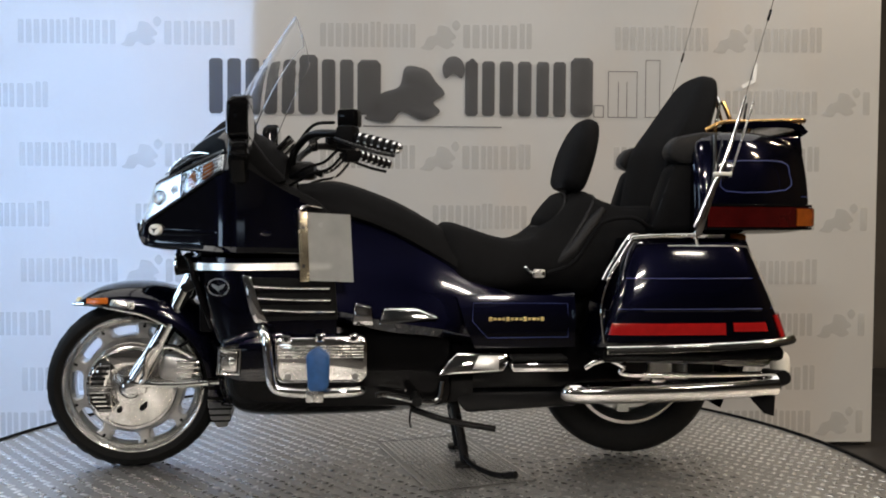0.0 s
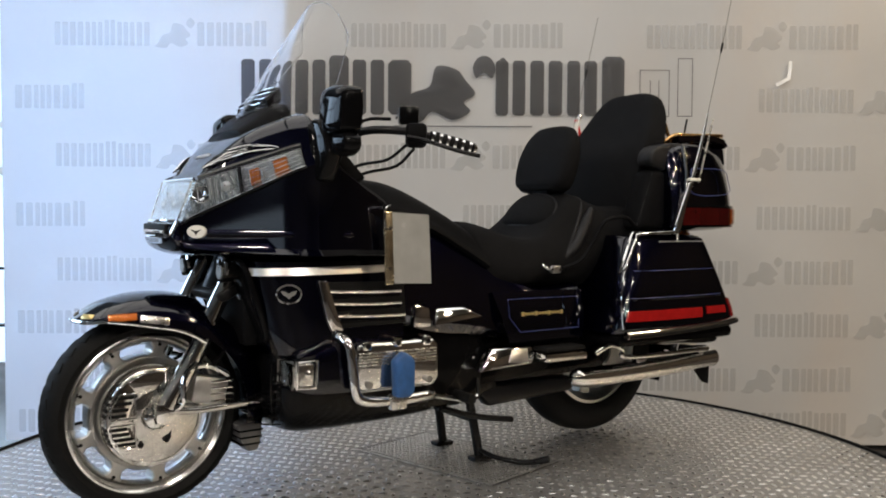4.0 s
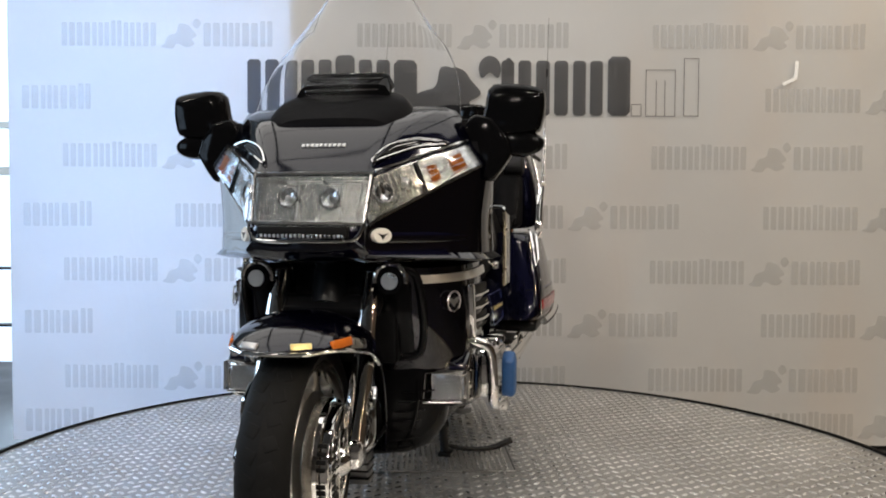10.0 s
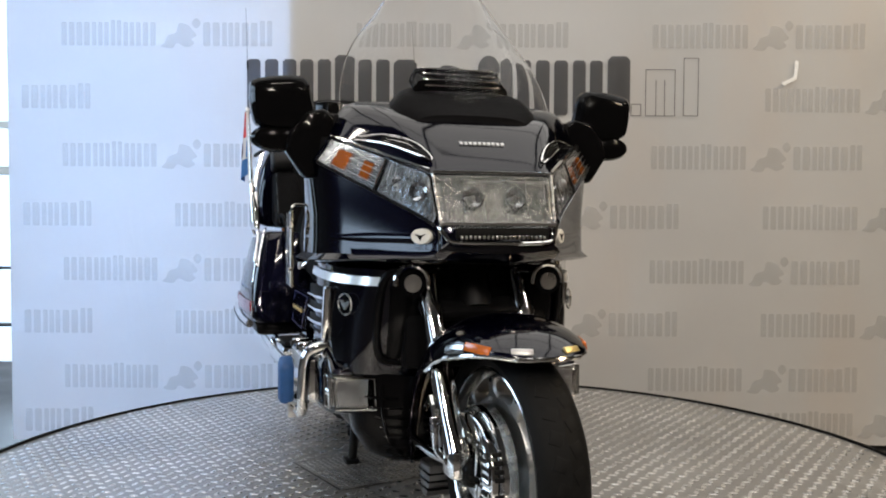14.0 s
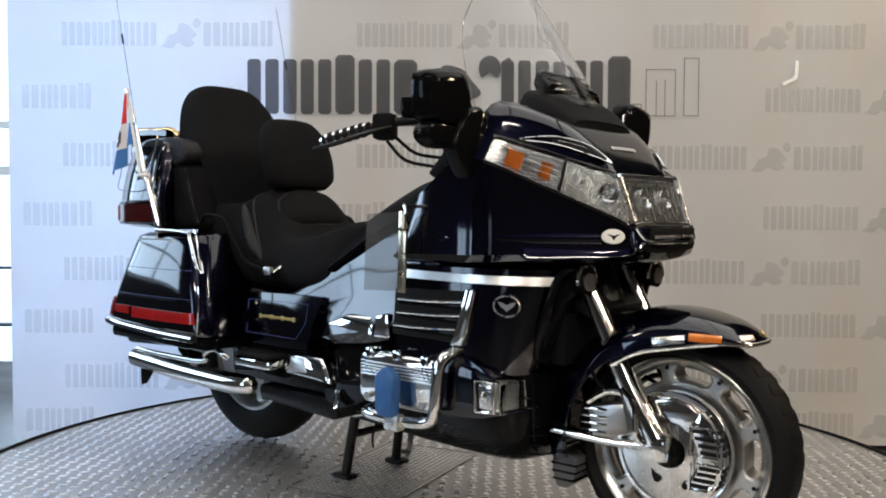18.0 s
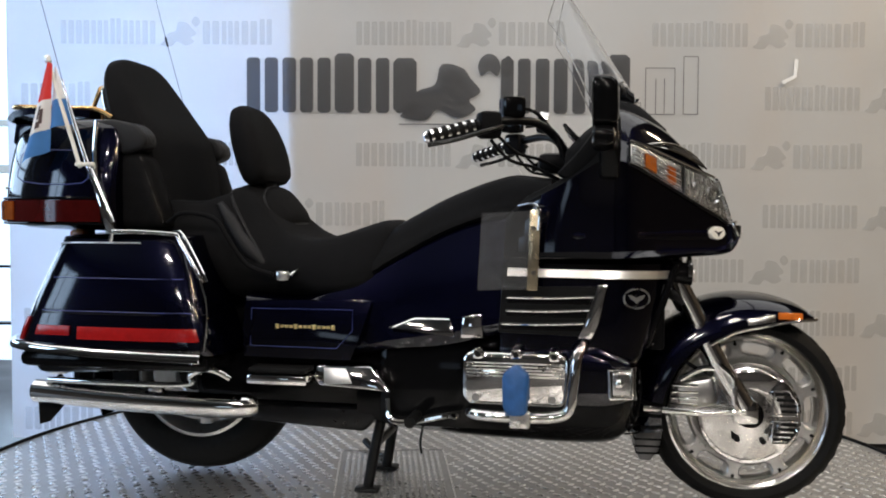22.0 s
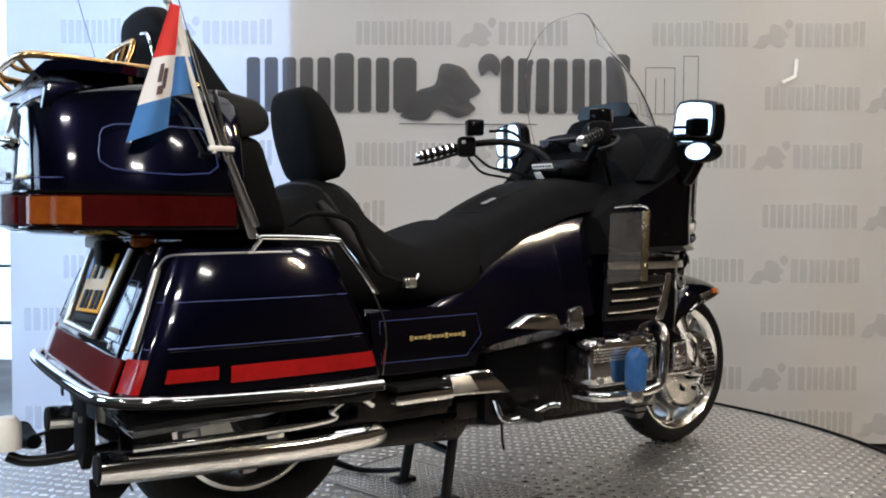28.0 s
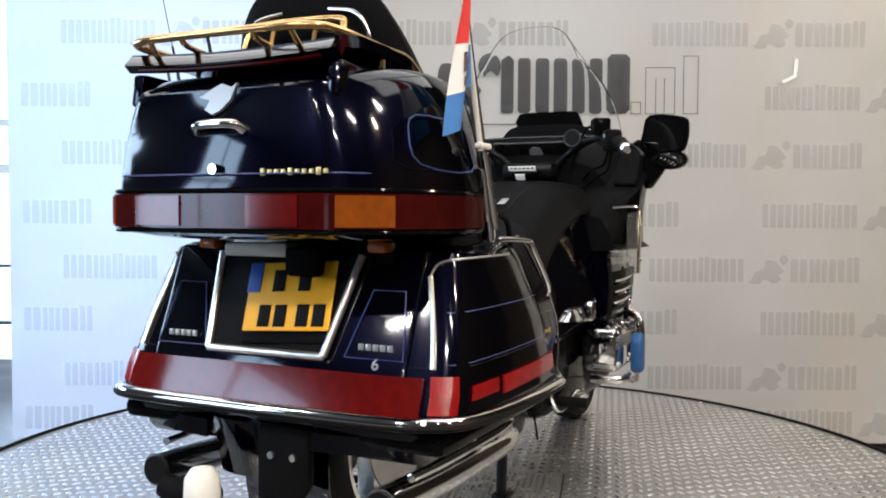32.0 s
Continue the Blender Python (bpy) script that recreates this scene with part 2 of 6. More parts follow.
def slab(grid, thick):
    """A curved sheet with thickness, along the grid's normals."""
    g = np.array(grid, float)
    du, dv = np.gradient(g, axis=0), np.gradient(g, axis=1)
    n = np.cross(du, dv)
    n /= np.maximum(np.linalg.norm(n, axis=2, keepdims=True), 1e-9)
    h = g + n * thick
    m, k = g.shape[:2]
    v = [tuple(p) for p in g.reshape(-1, 3)] + [tuple(p) for p in h.reshape(-1, 3)]
    o = m * k
    f = []
    for i in range(m - 1):
        for j in range(k - 1):
            q = (i * k + j, i * k + j + 1, (i + 1) * k + j + 1, (i + 1) * k + j)
            f += [q[::-1], tuple(a + o for a in q)]
    edge = [j for j in range(k)] + [i * k + k - 1 for i in range(1, m)] + [(m - 1) * k + j for j in range(k - 2, -1, -1)] + [i * k for i in range(m - 2, 0, -1)]
    f += [(edge[i], edge[(i + 1) % len(edge)], edge[(i + 1) % len(edge)] + o, edge[i] + o) for i in range(len(edge))]
    return v, f


def tube(path, r, n=10, smooth=4, radii=None):
    p = crom(path, smooth) if smooth and len(path) > 2 else np.array(path, float)
    rs = np.full(len(p), r) if radii is None else np.interp(np.linspace(0, 1, len(p)), np.linspace(0, 1, len(radii)), radii)
    d = np.gradient(p, axis=0)
    d /= np.linalg.norm(d, axis=1, keepdims=True)
    up = np.array([0, 0, 1.0]) if abs(d[0][2]) < 0.9 else np.array([1.0, 0, 0])
    rings = []
    for i in range(len(p)):
        a = np.cross(d[i], up)
        if np.linalg.norm(a) < 1e-6:
            a = np.cross(d[i], (0.3, 0.9, 0.1))
        a /= np.linalg.norm(a)
        b = np.cross(a, d[i])
        up = b
        rings.append([p[i] + rs[i] * (math.cos(u) * a + math.sin(u) * b) for u in np.linspace(0, 2 * math.pi, n, endpoint=False)])
    return skin(rings)


def lathe(profile, centre, n=48, axis="y", closed=True):
    """Turned body: (radius, offset along the axis) pairs, a closed section or an open line with caps."""
    c = np.array(centre, float)
    rings = []
    for r, o in profile:
        ring = []
        for u in np.linspace(0, 2 * math.pi, n, endpoint=False):
            a, b = r * math.cos(u), r * math.sin(u)
            ring.append(c + {"y": (a, o, b), "x": (o, a, b), "z": (a, b, o)}[axis])
        rings.append(ring)
    if closed:
        rings.append(rings[0])
        return skin(rings, caps=False)
    return skin(rings)


def box(c, s, bevel=0.0, m=None, segments=2):
    bm = bmesh.new()
    bmesh.ops.create_cube(bm, size=1)
    for v in bm.verts:
        v.co = Vector((v.co.x * s[0], v.co.y * s[1], v.co.z * s[2]))
    if bevel:
        bmesh.ops.bevel(bm, geom=bm.edges[:], offset=bevel, segments=segments, profile=0.5, affect="EDGES")
    if m is not None:
        bmesh.ops.transform(bm, matrix=m, verts=bm.verts)
    for v in bm.verts:
        v.co += Vector(c)
    bm.verts.index_update()
    out = [tuple(v.co) for v in bm.verts], [tuple(v.index for v in f.verts) for f in bm.faces]
    bm.free()
    return out


def prism(poly, a, b, axis="y", bevel=0.0, segments=2):
    """A side profile pulled from a to b along an axis. poly: (x, z) for y, (y, z) for x, (x, y) for z."""
    def place(u, v, w):
        return {"y": (u, w, v), "x": (w, u, v), "z": (u, v, w)}[axis]
    bm = bmesh.new()
    lo = [bm.verts.new(place(u, v, a)) for u, v in poly]
    hi = [bm.verts.new(place(u, v, b)) for u, v in poly]
    k = len(poly)
    bm.faces.new(lo)
    bm.faces.new(hi[::-1])
    for i in range(k):
        bm.faces.new((lo[i], hi[i], hi[(i + 1) % k], lo[(i + 1) % k]))
    bmesh.ops.recalc_face_normals(bm, faces=bm.faces)
    if bevel:
        bmesh.ops.bevel(bm, geom=bm.edges[:], offset=bevel, segments=segments, profile=0.5, affect="EDGES", clamp_overlap=True)
    bm.verts.index_update()
    out = [tuple(v.co) for v in bm.verts], [tuple(v.index for v in f.verts) for f in bm.faces]
    bm.free()
    return out


def join(*shapes):
    v, f = [], []
    for a, b in shapes:
        o = len(v)
        v += a
        f += [tuple(i + o for i in q) for q in b]
    return v, f


def moved(shape, m):
    return [tuple(m @ Vector(p)) for p in shape[0]], shape[1]


def flip(shape):
    """Mirror image across the vehicle's middle plane."""
    return [(x, -y, z) for x, y, z in shape[0]], shape[1]


def side(shape, s):
    return shape if s > 0 else flip(shape)


def part(name, shape, mat, parent=None, label="", smooth=40):
    me = bpy.data.meshes.new(name)
    me.from_pydata(shape[0], [], shape[1])
    bm = bmesh.new()
    bm.from_mesh(me)
    bmesh.ops.recalc_face_normals(bm, faces=bm.faces)
    bm.to_mesh(me)
    bm.free()
    me.materials.append(mat)
    if smooth:
        me.shade_smooth()
        me.set_sharp_from_angle(angle=radians(smooth))
    ob = new(name, me)
    if parent is not None:
        ob.parent = parent
    if label:
        ob["label"] = label
    return ob


def loft(stations, span=5, ring=3, caps=True):
    """A body through cross-sections: (x, [(y, z) of the half from the top middle to the bottom middle])."""
    fulls = []
    for x, half in stations:
        pts = [(x, y, z) for y, z in half] + [(x, -y, z) for y, z in half[::-1] if y > 1e-6]
        fulls.append(np.array(crom_ring(pts, ring)))
    stack = np.array(fulls)
    flat = crom(stack.reshape(len(fulls), -1), span).reshape(-1, stack.shape[1], 3)
    return skin(flat, caps)


# ---- the hall ----
def plain(name, shape, mat, label, category="", kind="structure"):
    return tagged(part(name, shape, mat, smooth=0), label, category, "", kind)


FLOORZ = -0.46
plain("floor", box((0, -3, FLOORZ - 0.1), (14.0, 16.0, 0.2)), FLOORMAT, "concrete showroom floor, darkened to keep reflections black", "floor")
plain("ceiling", box((0, -3, 4.05), (14.0, 16.0, 0.2)), CEILMAT, "dark showroom ceiling", "ceiling")
plain("wall_right", box((6.9, -3, 1.8), (0.2, 16.0, 4.6)), WARMWALL, "unseen side wall, tinted for warm dim reflections", "wall")
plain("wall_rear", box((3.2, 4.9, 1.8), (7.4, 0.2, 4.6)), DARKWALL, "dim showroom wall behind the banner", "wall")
# unseen, added to stop daylight reaching the banner's right part from behind
plain("backlight_stop", box((0.905, 2.2, 1.8), (3.668, 0.12, 4.6)), WALLMAT, "unseen partition added to cut off the banner's backlight", "wall")
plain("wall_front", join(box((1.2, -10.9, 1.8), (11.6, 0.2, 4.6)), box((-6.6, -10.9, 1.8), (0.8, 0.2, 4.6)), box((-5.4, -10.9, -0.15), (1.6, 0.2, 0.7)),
      box((-5.4, -10.9, 2.6), (1.6, 0.2, 3.0))), WALLMAT, "darkened showroom wall with a low window", "wall")
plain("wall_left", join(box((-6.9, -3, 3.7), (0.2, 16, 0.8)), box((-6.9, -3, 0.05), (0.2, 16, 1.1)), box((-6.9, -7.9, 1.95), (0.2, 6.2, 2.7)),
      box((-6.9, -1.5, 1.95), (0.2, 2.8, 2.7)), box((-6.9, 4.5, 1.95), (0.2, 1.0, 2.7)), box((-6.9, 1.95, 1.0), (0.2, 4.1, 0.8))), WALLMAT, "darkened wall with two large windows", "wall")
plain("backdrop", join(box((-7.6, -3, 1.8), (0.05, 16, 4.6)), box((-3.0, 5.3, 1.6), (7.5, 0.05, 4.6)), box((-4.9, -11.5, 1.0), (4.0, 0.05, 3.0))), SKYGLOW,
      "bright daylight outside the shop windows", "sky")
for number, y0, y1, z0, mullions in ((2, -4.8, -2.9, 0.6, 1), (3, -0.1, 4.0, 1.4, 2)):
    side_window = tagged(new("window_" + str(number)), "large shop window with dark slender glazing bars", "window", "", "structure")
    for k in range(mullions + 2):
        part("mullion", box((-6.66, y0 + 0.03 + (y1 - y0 - 0.06) * k / (mullions + 1), (z0 + 3.3) / 2), (0.05, 0.06, 3.3 - z0), 0.004), DARKMETAL, side_window, smooth=0)
    for z in (z0 + 0.03, z0 + 0.95, 3.27):
        part("transom", box((-6.655, (y0 + y1) / 2, z), (0.05, y1 - y0, 0.06), 0.004), DARKMETAL, side_window, smooth=0)


# shop window behind the banner's left end, with shelf boards and a low dark cabinet
shop_window = tagged(new("window_1"), "tall white-framed shop window with shelf boards", "window", "", "structure")
for z, h, mat in ((1.67, 0.05, WHITEPLASTIC), (1.27, 0.07, WHITEPLASTIC), (0.42, 0.02, DARKMETAL), (-0.08, 0.02, DARKMETAL)):
    part("shelf_board", box((-4.1, 4.68, z), (1.7, 0.12, h), 0.004), mat, shop_window, smooth=0)
for x in (-4.9, -3.3):
    part("window_frame", box((x, 4.72, 1.2), (0.06, 0.06, 3.3), 0.004), WHITEPLASTIC, shop_window, smooth=0)


def skylight():
    sky = tagged(new("skylight"), "long ceiling skylight with dark glazing bars", "skylight")
    for x in (-3.0, -1.7, -0.55, 0.5, 1.75):
        part("glazing_bar", box((x, 0.25, 3.84), (0.06, 3.4, 0.05), 0.004), DARKMETAL, sky)
    for y in (-1.43, 1.93):
        part("frame_rail", box((-0.4, y, 3.85), (7.9, 0.06, 0.07), 0.004), DARKMETAL, sky)
    for y in (-0.6, 0.3, 1.15):
        part("glazing_bar", box((-0.4, y, 3.825), (7.8, 0.035, 0.03), 0.004), DARKMETAL, sky)


skylight()


def luminaire(x, y):
    lamp = tagged(new("ceiling_light"), "long white ceiling luminaire, lit warm", "ceiling light", "ceiling lights")
    lamp.location = (x, y, 3.9)
    part("housing", box((0, 0, 0.03), (0.95, 0.20, 0.06), 0.01), WALLMAT, lamp)
    part("diffuser", box((0, 0, -0.012), (0.8, 0.11, 0.02), 0.004), TUBEGLOW, lamp)
    return lamp


first_lamp = luminaire(*LAMPS[0])
for lx, ly in LAMPS[1:]:
    copy_thing(first_lamp, pose(lx, ly, 3.9))


# ---- banner ----
def letter_blocks(x, z, h, widths, tall, gap):
    """A row of plain upright bars in the rhythm of a wordmark. tall: indices that rise above the rest."""
    out = []
    for i, w in enumerate(widths):
        top = h * (1.08 if i in tall else 1.0)
        k = max(1, round(w / (h * 0.29)))
        bar = w / (k + 0.32 * (k - 1))
        for j in range(k):
            out.append((x + bar / 2 + j * bar * 1.32, z + top / 2, bar, top))
        x += w + gap
    return out


def flat_bar(x, z, w, h, y, r=0.18):
    c = min(w, h) * r
    p = [(x - w / 2 + c, z - h / 2), (x + w / 2 - c, z - h / 2), (x + w / 2, z - h / 2 + c), (x + w / 2, z + h / 2 - c),
         (x + w / 2 - c, z + h / 2), (x - w / 2 + c, z + h / 2), (x - w / 2, z + h / 2 - c), (x - w / 2, z - h / 2 + c)]
    return [(a, y, b) for a, b in p], [tuple(range(8))]


def blot(x, z, w, h, y, outline):
    p = crom_ring([(x + a * w, z + b * h) for a, b in outline], 4)
    return [(a, y, b) for a, b in p], [tuple(range(len(p)))]


FIGURE = [(0.0, 0.08), (0.1, 0.22), (0.2, 0.5), (0.42, 0.62), (0.5, 0.95), (0.75, 0.9), (0.86, 0.72), (0.98, 0.5), (0.84, 0.36), (0.92, 0.2),
          (0.7, 0.06), (0.45, 0.2), (0.3, 0.02)]
BY = 2.1


def build_banner():
    banner = tagged(new("banner"), "pale hanging fabric banner with dark and faint logos", "banner")
    xs, zs = np.linspace(-2.547, 2.749, 60), np.linspace(-0.43, 3.88, 42)
    grid = [[(x, BY + 0.004 * math.sin(x * 2.3 + 0.6) * math.cos(z * 0.9) + 0.002 * math.sin(x * 9 + z), z) for x in xs] for z in zs]
    part("fabric", slab(grid, 0.002), BANNERMAT, banner)
    y = BY - 0.011
    mm = 0.00328
    z0, h = 1.482, 0.315
    word = letter_blocks(-1.158, z0, h, [0.285, 0.178, 0.112, 0.182, 0.135], (2,), 0.022) + letter_blocks(0.307, z0, h, [0.172, 0.185, 0.172, 0.13], (3,), 0.028)
    for bx, bz, w, hh in word:
        part("dark_bar", flat_bar(bx, bz, w, hh, y), INKDARK, banner, smooth=0)
    part("figure_shape", blot(-0.27, 1.432, 0.47, 0.345, y - 0.005, FIGURE), INKDARK, banner, smooth=0)
    part("ball_shape", blot(0.175, 1.672, 0.13, 0.15, y - 0.009, [(0, 0.5), (0.15, 0.85), (0.5, 1), (0.85, 0.85), (1, 0.5), (0.85, 0.15), (0.5, 0.35), (0.15, 0.15)]), INKDARK, banner, smooth=0)
    part("tick_shape", blot(0.33, 1.70, 0.04, 0.11, y - 0.005, [(0, 0.9), (0.6, 1), (1, 0.7), (0.5, 0.05), (0.35, 0.6)]), INKDARK, banner, smooth=0)
    part("underline", flat_bar(0.12, 1.418, 0.8, 0.006, y), INKDARK, banner, smooth=0)
    for bx, bz, w, hh in ((1.085, 1.515, 0.056, 0.066), (1.224, 1.614, 0.168, 0.265), (1.4, 1.648, 0.083, 0.33)):
        o = 0.004
        ring = [flat_bar(bx - w / 2, bz, o, hh, y), flat_bar(bx + w / 2, bz, o, hh, y), flat_bar(bx, bz + hh / 2, w, o, y), flat_bar(bx, bz - hh / 2, w, o, y)]
        if w > 0.1:
            ring += [flat_bar(bx - 0.025, bz - 0.03, o, hh - 0.06, y), flat_bar(bx + 0.025, bz - 0.03, o, hh - 0.06, y)]
        for stroke in ring:
            part("outline_stroke", stroke, INKDARK, banner, smooth=0)
    y = BY - 0.008
    for row, (zc, off) in enumerate(((1.945, 104), (1.583, -217), (1.25, 104), (0.905, -217), (0.588, 104), (0.28, -217), (-0.04, 104), (-0.3, -217))):
        for k in range(4):
            px = off + 519.5 * k
            if row == 1 and k in (1, 2):
                continue
            x = (px - 784) * mm + 0.022 - 0.022
            if x > 2.7:
                continue
            rows = letter_blocks(x, zc - 0.075, 0.135, [0.165, 0.098, 0.06, 0.10, 0.075], (2,), 0.012) + letter_blocks(x + 0.82, zc - 0.075, 0.135, [0.095, 0.10, 0.09, 0.07], (3,), 0.014)
            shapes = []
            for a, b, w, hh in rows:
                if -2.53 < a - w / 2 and a + w / 2 < 2.74:
                    part("faint_bar", flat_bar(a, b, w, hh, y), INKFAINT, banner, smooth=0)
            if -2.5 < x + 0.6 and x + 0.8 < 2.74:
                shapes.append(blot(x + 0.575, zc - 0.09, 0.21, 0.15, y, FIGURE))
                shapes.append(blot(x + 0.755, zc + 0.025, 0.05, 0.06, y, [(0, 0.5), (0.5, 1), (1, 0.5), (0.5, 0)]))
            if shapes:
                for shape in shapes:
                    part("faint_figure", shape, INKFAINT, banner, smooth=0)
    for i, (a, b) in enumerate((((2.004, 1.80), (1.996, 1.697)), ((1.998, 1.703), (1.922, 1.664)))):
        part("tape_strip", box(((a[0] + b[0]) / 2, BY - 0.017 - 0.004 * i, (a[1] + b[1]) / 2), (0.020, 0.002, math.hypot(b[0] - a[0], b[1] - a[1])), 0, Matrix.Rotation(math.atan2(a[0] - b[0], a[1] - b[1]), 4, "Y")), TAPE, banner, smooth=0)
    return banner


build_banner()

# ---- turntable ----
DISC = 1.645
DECKZ = 0.02
table = tagged(new("turntable"), "round turntable decked with aluminium tread plate and a black edge", "turntable")
part("deck", lathe([(0.0001, -0.008), (DISC, -0.008), (DISC, -0.0), (0.0001, 0.0)], (0, 0, 0), 128, "z", closed=False), DECK, table, smooth=20)
part("edge_band", lathe([(DISC + 0.002, 0.010), (DISC + 0.022, 0.006), (DISC + 0.024, -0.05), (DISC + 0.002, -0.05)], (0.0, 0, 0), 128, "z"), RUBBER, table, "black rubber edge band")
part("drum", lathe([(DISC - 0.06, -0.44), (DISC - 0.06, -0.01), (DISC - 0.10, -0.01), (DISC - 0.10, -0.44)], (0, 0, 0), 96, "z"), DARKMETAL, table)
HEAD = -79.257            # heading of the vehicle on the turntable when that stands at zero
ORG = (-0.1686, 0.0)
hd = radians(HEAD)
FWD, LEFT = Vector((math.cos(hd), math.sin(hd))), Vector((-math.sin(hd), math.cos(hd)))


def on_deck(x, y):
    """From the vehicle's ground coordinates to the deck's."""
    return ORG[0] + x * FWD.x + y * LEFT.x, ORG[1] + x * FWD.y + y * LEFT.y


PATCH = [on_deck(x, y) for x, y in ((0.145, -0.226), (-0.02, 0.400), (-0.385, 0.304), (-0.220, -0.322))]
part("inset_plate", prism(PATCH, 0.0015, 0.0030, "z"), PATCHMETAL, table, "fine-patterned darker plate let into the deck", smooth=0)
for k in range(4):
    a, b = np.array(PATCH[k]), np.array(PATCH[(k + 1) % 4])
    d = (b - a) / np.linalg.norm(b - a)
    q = np.array((-d[1], d[0])) * 0.0025
    part("plate_joint", prism([tuple(a + q), tuple(b + q), tuple(b - q), tuple(a - q)], 0.0034, 0.0042, "z"), DARKMETAL if k % 2 else ALUMINIUM, table, smooth=0)
JD = np.array(PATCH[1]) - np.array(PATCH[0])
JD = JD / np.linalg.norm(JD)


def tread():
    rng = np.random.RandomState(3)
    v, f, singles = [], [], []
    pc = np.array(PATCH).mean(0)
    e1 = np.array(PATCH[1]) - np.array(PATCH[0])
    e1 = e1 / np.linalg.norm(e1)
    e2 = np.array((-e1[1], e1[0]))
    ca, sa = math.cos(math.atan2(JD[1], JD[0])), math.sin(math.atan2(JD[1], JD[0]))
    for i in range(-52, 53):
        for j in range(-32, 33):
            p, q = i * 0.0325, j * 0.053 + 0.0265 * ((i // 2) % 2) + 0.01325 * (i % 2)
            x, y = p * ca - q * sa, p * sa + q * ca
            if x * x + y * y > (DISC - 0.02) ** 2:
                continue
            d = np.array((x, y)) - pc
            if abs(d @ e1) < 0.334 and abs(d @ e2) < 0.200:
                continue
            a = math.atan2(JD[1], JD[0]) + radians(45 if i % 2 else -45) + rng.uniform(-0.03, 0.03)
            c, s = math.cos(a), math.sin(a)
            if math.hypot(x, y) > 1.32 and abs(math.atan2(-x, -y)) < radians(29):
                singles.append((x, y, a))
                continue
            l, w, h = 0.0175, 0.0075, 0.0042 * rng.uniform(0.7, 1.05)
            o = len(v)
            for u, t, z in ((-l, 0, 0), (-l * 0.5, -w, 0), (l * 0.5, -w, 0), (l, 0, 0), (l * 0.5, w, 0), (-l * 0.5, w, 0), (-l * 0.45, 0, h), (l * 0.45, 0, h)):
                v.append((x + u * c - t * s, y + u * s + t * c, z + 0.0004))
            f += [(o, o + 1, o + 6), (o + 1, o + 2, o + 7, o + 6), (o + 2, o + 3, o + 7), (o + 3, o + 4, o + 7), (o + 4, o + 5, o + 6, o + 7), (o + 5, o, o + 6)]
    # the inset plate's finer pattern
    for i in range(-15, 16):
        for j in range(-8, 9):
            x, y = pc + e1 * i * 0.0200 + e2 * j * 0.0200
            a = math.atan2(e1[1], e1[0]) + radians(45 if (i + j) % 2 else -45)
            c, s = math.cos(a), math.sin(a)
            o = len(v)
            for u, t, z in ((-0.009, 0, 0), (-0.0045, -0.004, 0), (0.0045, -0.004, 0), (0.009, 0, 0), (0.0045, 0.004, 0), (-0.0045, 0.004, 0), (-0.004, 0, 0.0022), (0.004, 0, 0.0022)):
                v.append((x + u * c - t * s, y + u * s + t * c, z + 0.0029))
            f += [(o, o + 1, o + 6), (o + 1, o + 2, o + 7, o + 6), (o + 2, o + 3, o + 7), (o + 3, o + 4, o + 7), (o + 4, o + 5, o + 6, o + 7), (o + 5, o, o + 6)]
    me = bpy.data.meshes.new("tread_relief")
    me.from_pydata(v, [], f)
    me.materials.append(LUMPS)
    me.shade_smooth()
    ob = new("tread_relief", me)
    ob.parent = table
    tagged(ob, kind="stuff")
    one = bpy.data.meshes.new("tread_bar")
    l, w, h = 0.0175, 0.0075, 0.0038
    one.from_pydata([(-l, 0, 0), (-l * 0.5, -w, 0), (l * 0.5, -w, 0), (l, 0, 0), (l * 0.5, w, 0), (-l * 0.5, w, 0), (-l * 0.45, 0, h), (l * 0.45, 0, h)], [],
                    [(0, 1, 6), (1, 2, 7, 6), (2, 3, 7), (3, 4, 7), (4, 5, 6, 7), (5, 0, 6)])
    one.materials.append(LUMPS)
    one.shade_smooth()
    for x, y, a in singles:
        bar = new("tread_bar", one)
        bar.parent = table
        bar.matrix_basis = Matrix.Translation((x, y, 0.0004)) @ Matrix.Rotation(a, 4, "Z")


tread()

# ---- motorcycle: x forward, y to its left, z up from the deck ----
bike = tagged(new("motorcycle"), "large dark blue touring motorcycle with chrome trim, on its centre stand", "motorcycle")


# front wheel, fork and mudguard, turned a little to the left
FW, FR = (0.988, 0.314), 0.294
STEER = Matrix.Translation((0.86, 0, 0)) @ Matrix.Rotation(radians(3.5), 4, "Z") @ Matrix.Translation((-0.86, 0, 0))


